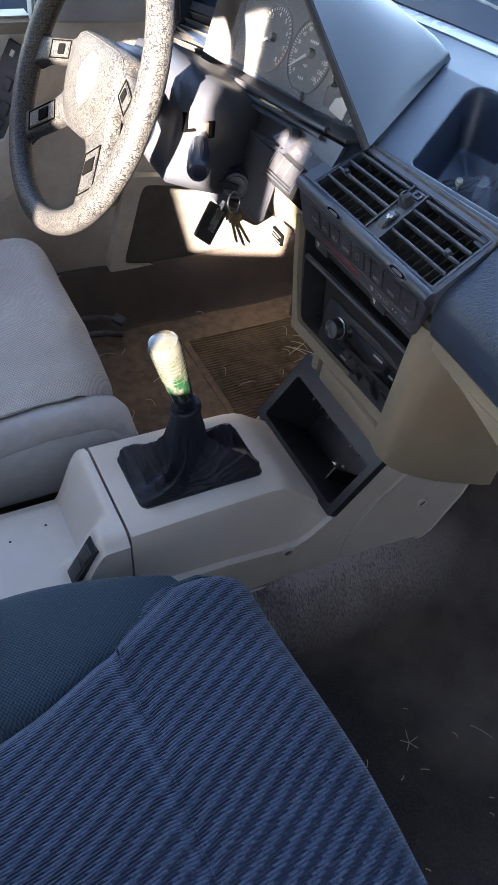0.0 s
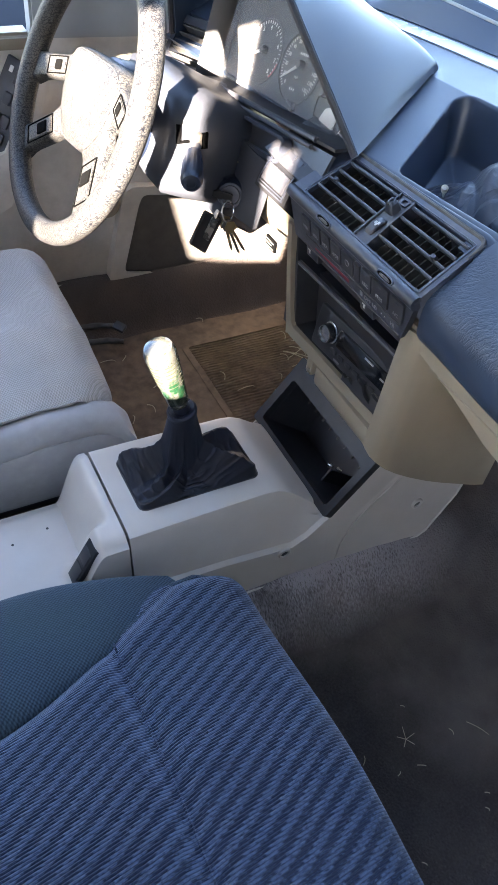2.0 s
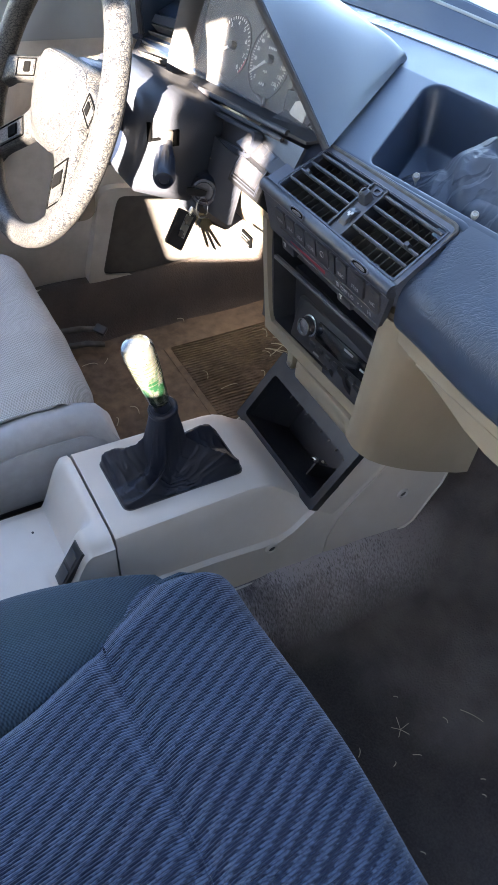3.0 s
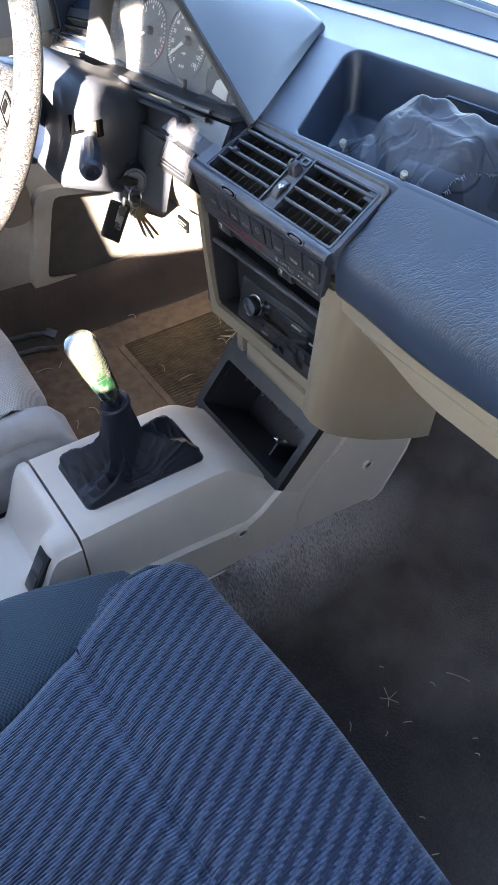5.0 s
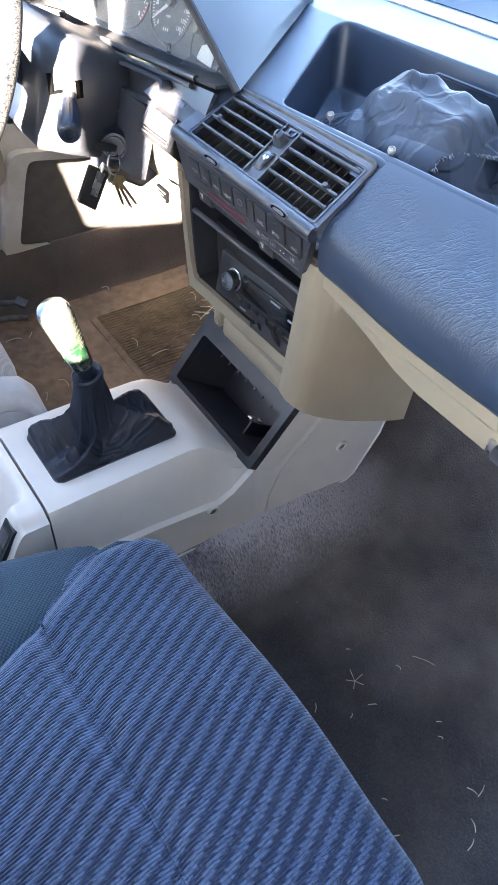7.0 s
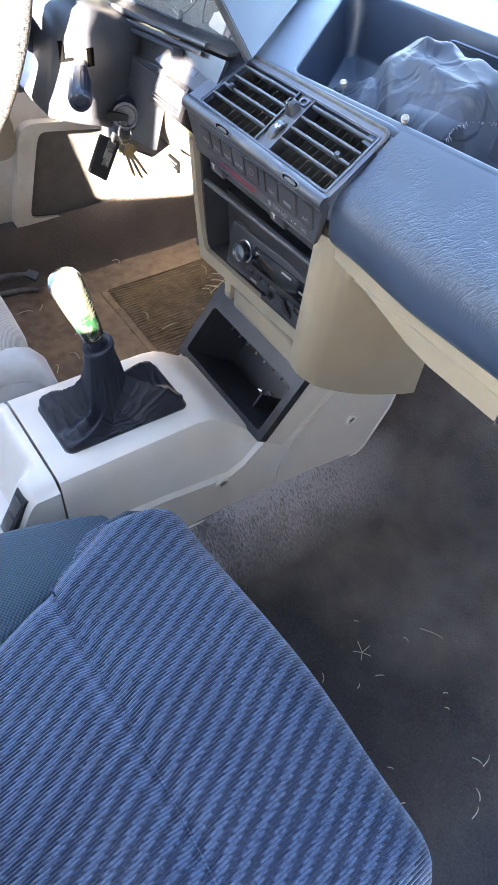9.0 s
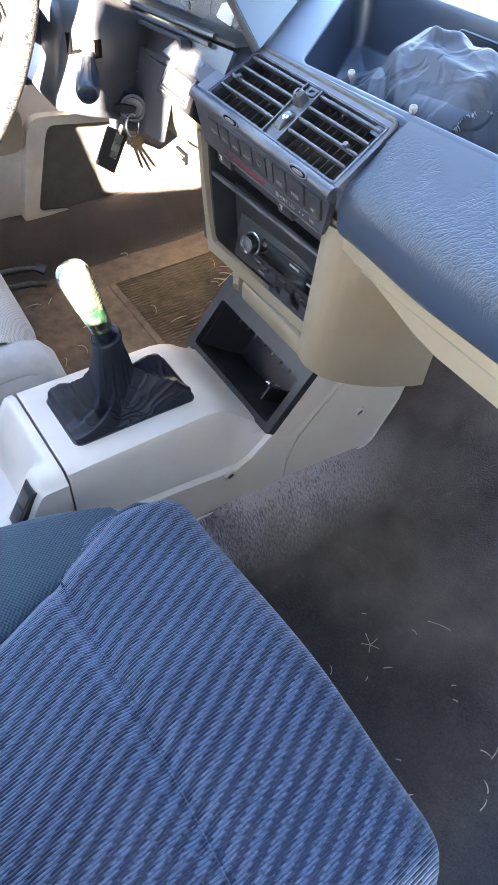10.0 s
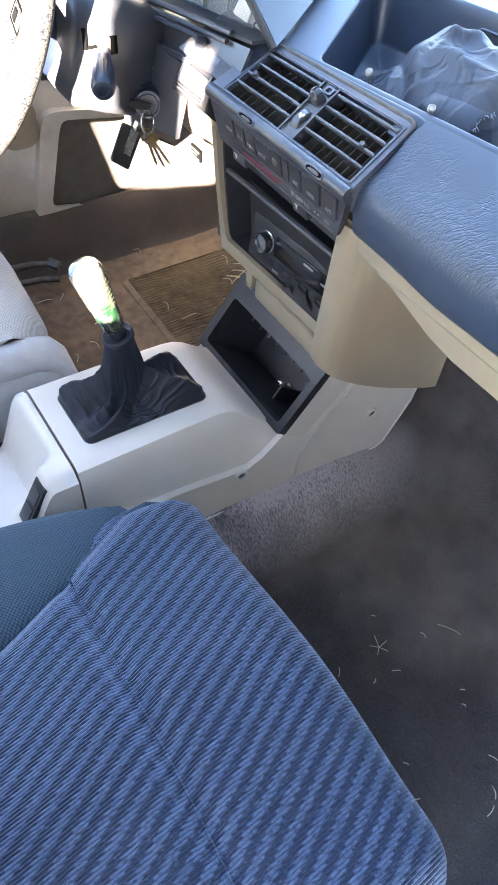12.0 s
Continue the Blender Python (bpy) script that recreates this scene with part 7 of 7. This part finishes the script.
# ---- driver's seat ----
dseat = thing("driver_seat", (-0.37, -0.25, 0.06), "pale grey cloth driver's seat with stained velour side", "car seat")


def dz(x, y):
    return 0.288 + 0.022 * smooth(-0.16, -0.30, x) + 0.012 * nz(x, y, 3, 7) * 0.5 - 0.02 * smooth(-0.15, -0.45, y) + 0.004 * nz(x, y, 1, 25)


DFY = -0.040


def dseat_f(u, v):
    if v < 0.65:
        y = -0.62 + (DFY - 0.045 + 0.62) * v / 0.65
        down = 0.0
    else:
        t = (v - 0.65) / 0.35
        if t < 0.5:
            a = t * math.pi
            y, down = DFY - 0.045 + 0.045 * math.sin(a), 0.045 * (1 - math.cos(a))
        else:
            y, down = DFY - 0.03 * (t - 0.5), 0.045 + 0.12 * (t - 0.5) / 0.5
    x0, x1 = -0.545, -0.160
    x = x0 + (x1 - x0) * u
    yy = y
    for e, r in ((x - x0, 0.06), (x1 - x, 0.03)):
        if e < r:
            yy -= (r - math.sqrt(max(0.0, r * r - (r - e) ** 2))) * 0.8 * smooth(0.4, 0.7, v)
    z = dz(x, min(y, DFY)) - down - 0.012 * (1 - smooth(0, 0.03, x1 - x)) - 0.05 * (1 - smooth(0, 0.05, x - x0)) ** 2
    return (x, yy, z)


bm = bmesh.new()
grid(bm, dseat_f, lin(0, 1, 60), lin(0, 0.65, 50) + lin(0.652, 1.0, 26)[1:])
thick(bm, 0.006)
part("cushion", bm, CLOTH_GREY, dseat, "pale grey woven cloth cushion", angle=80)
bm = bmesh.new()
rows = []
for i, y in enumerate(lin(-0.62, -0.030, 40)):
    e = max(0.0, (y + 0.087) / 0.057)
    s = math.sqrt(max(0.0, 1 - min(1.0, e) ** 2)) if e > 0 else 1.0
    z1 = dz(-0.17, min(y, DFY)) - 0.005 - 0.035 * (1 - s)
    w = 0.134 - 0.030 * (1 - s)
    prof = [(-0.200, z1 - 0.035), (-0.175, z1 - 0.026), (-0.162, z1 - 0.016), (-0.152, z1 - 0.014), (-w - 0.002, z1 - 0.024), (-w + 0.001, z1 - 0.042), (-w - 0.002, z1 - 0.056), (-w - 0.004, z1 - 0.060), (-w - 0.001, z1 - 0.066), (-w, z1 - 0.090), (-w - 0.006, 0.150), (-w - 0.014, 0.105), (-0.20, 0.105)]
    rows.append([(x, y - 0.004 * nz(x, z, y, 20), z) for x, z in prof])
loft(bm, rows)
part("side_bolster", bm, CLOTH_GREY_SMOOTH, dseat, "stained pale grey velour side", angle=70)
bm = bmesh.new()
tube(bm, [(r[7][0] + 0.0008, r[7][1], r[7][2]) for r in rows[:-2]], 0.0016, 6)
part("piping", bm, CLOTH_GREY_SMOOTH, dseat)
bm = bmesh.new()
box(bm, -0.53, -0.15, -0.60, -0.09, 0.08, 0.20, 0.02)
part("base", bm, BLACK_MATTE, dseat)
for x in (-0.50, -0.19):
    bm = bmesh.new()
    box(bm, x - 0.018, x + 0.018, -0.62, -0.02, 0.005, 0.085, 0.005)
    part("rail", bm, RUST, dseat)
hang(dseat)
adjuster = thing("seat_adjuster", (-0.56, 0.05, 0.03), "worn grey seat adjuster bar with a black tip above the carpet", "seat adjuster")
bm = bmesh.new()
tube(bm, [(-0.560, -0.03, 0.070), (-0.585, 0.030, 0.062), (-0.578, 0.070, 0.064), (-0.560, 0.096, 0.069)], [0.007, 0.007, 0.006, 0.005], 10)
tube(bm, [(-0.530, -0.03, 0.058), (-0.552, 0.030, 0.050), (-0.545, 0.075, 0.050), (-0.531, 0.103, 0.050)], [0.006, 0.006, 0.006, 0.005], 10)
part("bar", bm, DUST, adjuster)
bm = bmesh.new()
box(bm, -0.012, 0.012, -0.009, 0.009, -0.005, 0.005, 0.002, Matrix.Translation((-0.552, 0.103, 0.071)) @ Euler((radians(20), radians(10), radians(40))).to_matrix().to_4x4())
part("tip", bm, BLACK, adjuster)
hang(adjuster)

# ---- cloth bag on the dash shelf ----
bag = thing("cloth_bag", (0.10, 0.35, 0.58), "crumpled slate-blue cloth bag with frayed edge on the dash shelf", "bag")


def shelf_z(x, y):
    return top_z(x, y) - tray_depth(x, y)


def bag_point(r, a):
    """A point of the crumpled heap: r from its middle to its hem, a round it."""
    edge = 1 + 0.06 * math.sin(2 * a + 0.6) + 0.05 * math.sin(3 * a + 1.9) + 0.02 * math.sin(7 * a)
    x = 0.108 + 0.168 * r * math.cos(a) * edge - 0.020 * r * max(0.0, -math.cos(a))
    y = min(0.421, max(0.2865 + 0.04 * (x - 0.13), 0.354 + 0.064 * r * math.sin(a) * edge))
    h = (0.068 + 0.026 * smooth(0.30, 0.40, y)) * (1 - r ** 3.4) ** 0.62 * (1 - 0.48 * smooth(0.050, -0.07, x)) * (1 - 0.90 * smooth(0.140, 0.215, x))
    d = (x + 0.016) * 0.60 + (y - 0.372) * 0.80 + 0.004 * nz(x, y, 2, 12)
    # the near flap is tucked under the rest along one long crease
    fold = -0.014 * smooth(0.004, -0.005, d) - 0.004 * math.exp(-(d / 0.005) ** 2)
    # soft ridges where the cloth is pulled tight, and the hollows between them
    for x0, y0, x1, y1, hh, wd in ((0.000, 0.400, 0.050, 0.372, 0.006, 0.010), (0.050, 0.372, 0.090, 0.415, 0.006, 0.009), (0.055, 0.350, 0.155, 0.345, 0.007, 0.009),
                                   (0.060, 0.372, 0.140, 0.372, -0.006, 0.012), (-0.010, 0.352, 0.020, 0.318, 0.004, 0.006), (0.030, 0.345, 0.070, 0.318, 0.004, 0.007),
                                   (-0.015, 0.385, -0.035, 0.345, 0.004, 0.006), (0.100, 0.400, 0.150, 0.362, 0.005, 0.008)):
        ex, ey = x1 - x0, y1 - y0
        k = max(0.0, min(1.0, ((x - x0) * ex + (y - y0) * ey) / (ex * ex + ey * ey)))
        off = math.hypot(x - x0 - k * ex, y - y0 - k * ey) + 0.004 * nz(x, y, 6, 18)
        fold += 0.95 * hh * math.exp(-(off / (0.95 * wd)) ** 2)
    fold += 0.004 * nz(x, y, 5, 11)
    # creases that fan out from the gathered end, sharp on top and slack between
    wx, wy = x + 0.012 * nz(x, y, 8, 16), y + 0.012 * nz(x, y, 9, 16)
    fan = math.atan2(wy - 0.335, wx + 0.075)
    fold += 0.0030 * ((1 - abs(nz(fan * 2.6, math.hypot(wx, wy) * 3.0, 4, 1.6))) ** 3 - 0.35) * smooth(0.15, 0.05, x)
    fold += 0.0020 * ((1 - abs(nz(wx * 0.6 + wy, wy * 0.5 - wx * 0.3, 7, 30))) ** 4 - 0.3)
    h += fold * smooth(1.0, 0.75, r)
    return (x, y, top_z(x, y) - 0.0805 + max(0.0015, h))


bm = bmesh.new()
rows = grid(bm, bag_point, lin(0.02, 1.0, 110), lin(-math.pi, math.pi, 281))
bm.faces.new([v for v in rows[0][:-1]])
bmesh.ops.remove_doubles(bm, verts=bm.verts, dist=1e-6)
thick(bm, 0.0015)
part("body", bm, BAG, bag, angle=80)
# frayed open mouth: a slack sleeve that gapes towards the passenger
bm = bmesh.new()
MOUTH_A, MOUTH_B = Vector((0.105, 0.356, 0.0)), Vector((0.184, 0.326, 0.0))
ax_m = (MOUTH_B - MOUTH_A).normalized()
side_m = Vector((-ax_m.y, ax_m.x, 0.0))


def sleeve(u, w):
    """u round the mouth, w from inside the heap to the ragged edge and back inside."""
    a = 2 * math.pi * u
    v, inner = (w, 0.0) if w <= 1.0 else (2.0 - w, 0.0022)
    rag = 0.0045 * nz(math.cos(a) * 9, math.sin(a) * 9, 2, 1.0) + 0.0030 * nz(math.cos(a) * 34, math.sin(a) * 34, 5, 1.0)
    reach = v * (1 + (0.10 * math.sin(2 * a + 1.0) + 0.10 * math.cos(3 * a) - 0.22 * max(0.0, math.sin(a)))) + (rag / 0.09 if v > 0.97 else 0.0)
    p = MOUTH_A.lerp(MOUTH_B, reach)
    wide = 0.058 + 0.006 * math.sin(3 * a + 4 * v) - inner
    p += side_m * wide * math.cos(a) * (0.9 + 0.1 * v)
    p.y = min(0.421, max(0.2865 + 0.04 * (p.x - 0.13), p.y))
    high = 0.040 + 0.038 * (1 - 0.55 * v) * max(0.0, math.sin(a)) + 0.030 * min(0.0, math.sin(a)) + 0.004 * math.sin(5 * a + 6 * v) * (0.4 + 0.6 * max(0.0, math.sin(a)))
    p.z = top_z(p.x, p.y) - 0.079 + max(0.002, high - (inner if math.sin(a) > 0 else -inner))
    return p


grid(bm, sleeve, lin(0, 1, 181), lin(0, 1, 16) + lin(1.001, 1.9, 14))
part("frayed_mouth", bm, BAG, bag, "open mouth of the bag with a frayed edge", angle=80)
# loose pale threads along the torn edge
random.seed(21)
bm = bmesh.new()
for k in range(240):
    u = random.random()
    p = sleeve(u, 0.995)
    out = ax_m * random.uniform(0.002, 0.0055) + Vector((random.uniform(-0.0015, 0.0015), random.uniform(-0.0015, 0.0015), random.uniform(-0.0025, 0.0015)))
    tube(bm, [p - ax_m * 0.001, p + out * 0.5 + Vector((0, 0, 0.0005)), p + out], [0.00045, 0.0004, 0.0002], 4)
part("frayed_threads", bm, THREAD, bag, "pale loose threads of the torn edge")
hang(bag)

# two pins on the front lip of the shelf
for k, (x, y) in enumerate(((0.026, 0.284), (0.128, 0.2805))):
    pin = thing("push_pin", (x, y, top_z(x, y)), "small pale plastic push pin on the dash lip", "push pin", "pins on the dash lip")
    z = top_z(x, y) - 0.004
    bm = bmesh.new()
    spin(bm, (x - 0.004, y + 0.006, z - 0.008), (x + 0.004, y - 0.003, z + 0.009), [(0, 0.0012), (0.50, 0.0014), (0.56, 0.0030), (0.80, 0.0042), (0.92, 0.0042), (1, 0.0030), (0.94, 0.0016), (0.94, 0)], 16)
    part("head", bm, GREY_PANEL, pin)
    hang(pin)
# scrap and lead beside the bag
scrap = thing("metal_strip", (0.225, 0.352, 0.58), "bare pale metal strip lying on the shelf", "metal strip")
bm = bmesh.new()
box(bm, -0.060, 0.060, -0.018, 0.018, -0.0015, 0.0015, 0.001, Matrix.Translation((0.238, 0.356, shelf_z(0.238, 0.356) + 0.014)) @ Euler((radians(-4), radians(-3), radians(28))).to_matrix().to_4x4())
part("strip", bm, METAL, scrap)
hang(scrap)
lead = thing("braided_lead", (0.2, 0.33, 0.58), "black braided lead lying by the shelf edge", "cable")
LEAD = [Vector((x, y, shelf_z(x, y) + h)) for x, y, h in ((0.150, 0.302, 0.006), (0.172, 0.306, 0.016), (0.196, 0.312, 0.022), (0.222, 0.313, 0.024), (0.250, 0.310, 0.022), (0.300, 0.316, 0.012), (0.360, 0.330, 0.006))]
bm = bmesh.new()
tube(bm, LEAD, 0.0026, 8)
cord = part("cord", bm, BLACK_MATTE, lead)
bm = bmesh.new()
for ph in (0.0, math.pi / 2, math.pi, 1.5 * math.pi):
    pts = []
    for a0, b0 in zip(LEAD[1:5], LEAD[2:6]):
        d, u, v = frame_axes(a0, b0)
        for j in range(16):
            w = ph + 2 * math.pi * j / 8
            pts.append(a0.lerp(b0, j / 16) + (Vector((0, 0, 1)) * math.cos(w) + d.cross(Vector((0, 0, 1))) * math.sin(w)) * 0.0026)
    tube(bm, pts, 0.0005, 4)
part("braid", bm, DUST, cord)
hang(lead)

# ---- dry grass bits ----


def straw(name, pts, r, label):
    th = thing(name, pts[0], label, "grass", "dry grass bits")
    a, b, c = (Vector(p) for p in pts)
    mid = b * 2 - (a + c) / 2
    bm = bmesh.new()
    tube(bm, [a.lerp(mid, t).lerp(mid.lerp(c, t), t) for t in lin(0, 1, 7)], [r, r, r, r, r * 0.9, r * 0.75, r * 0.5], 5)
    part("stem", bm, GRASS, th)
    hang(th)


random.seed(11)
SX, SY = 0.3625, 0.181
th = thing("grass_tuft", (SX, SY, 0.005), "small star of dry grass on the carpet", "grass")
for k in range(5):
    a = 2 * math.pi * k / 5 + 0.4
    L = 0.010 + 0.007 * random.random()
    bm = bmesh.new()
    z = carpet_z(SX, SY) + 0.003
    tube(bm, [(SX, SY, z), (SX + L * math.cos(a), SY + L * math.sin(a), z + 0.004)], 0.0005, 5)
    part("blade", bm, GRASS, th)
hang(th)
bits = [(0.392, 0.284, 0.034, 0.53), (0.380, 0.246, 0.010, 0.0), (0.402, 0.180, 0.012, 1.0), (0.363, 0.111, 0.013, 2.5), (0.320, 0.204, 0.006, 0.6), (0.398, 0.145, 0.007, 2.2), (0.564, 0.222, 0.018, 1.9), (0.558, 0.212, 0.014, 0.3),
        (0.469, 0.239, 0.006, 0.8), (0.486, 0.226, 0.006, 0.2), (0.588, 0.184, 0.016, 2.7), (0.602, 0.166, 0.017, 1.9), (0.505, 0.111, 0.007, 0.5), (0.545, 0.095, 0.009, 1.1)]
for x, y, L, a in bits:
    z0 = carpet_z(x, y) + 0.003
    straw("straw", [(x - L / 2 * math.cos(a), y - L / 2 * math.sin(a), z0), (x + 0.001, y + 0.001, z0 + 0.003), (x + L / 2 * math.cos(a), y + L / 2 * math.sin(a), z0 + 0.001)], 0.0006, "short dry grass stem on the carpet")
for k in range(16):
    x, y = random.uniform(-0.58, -0.30), random.uniform(0.05, 0.50)
    L, a = random.uniform(0.015, 0.05), random.uniform(0, 3.1)
    z0 = carpet_z(x, y) + 0.013
    straw("straw", [(x - L / 2 * math.cos(a), y - L / 2 * math.sin(a), z0), (x, y + 0.004, z0 + 0.004), (x + L / 2 * math.cos(a), y + L / 2 * math.sin(a), z0)], 0.0008, "dry grass stem on the driver's floor")
for k in range(7):
    x, y = -0.40 + random.uniform(-0.03, 0.03), 0.46 + random.uniform(-0.05, 0.03)
    L, a = random.uniform(0.04, 0.09), random.uniform(0.2, 2.0)
    z0 = carpet_z(x, y) + 0.014
    straw("straw", [(x - L / 2 * math.cos(a), y - L / 2 * math.sin(a), z0), (x + 0.008, y, z0 + 0.014), (x + L / 2 * math.cos(a), y + L / 2 * math.sin(a), z0 + 0.006)], 0.0009, "bent dry grass stem on the floor mat")
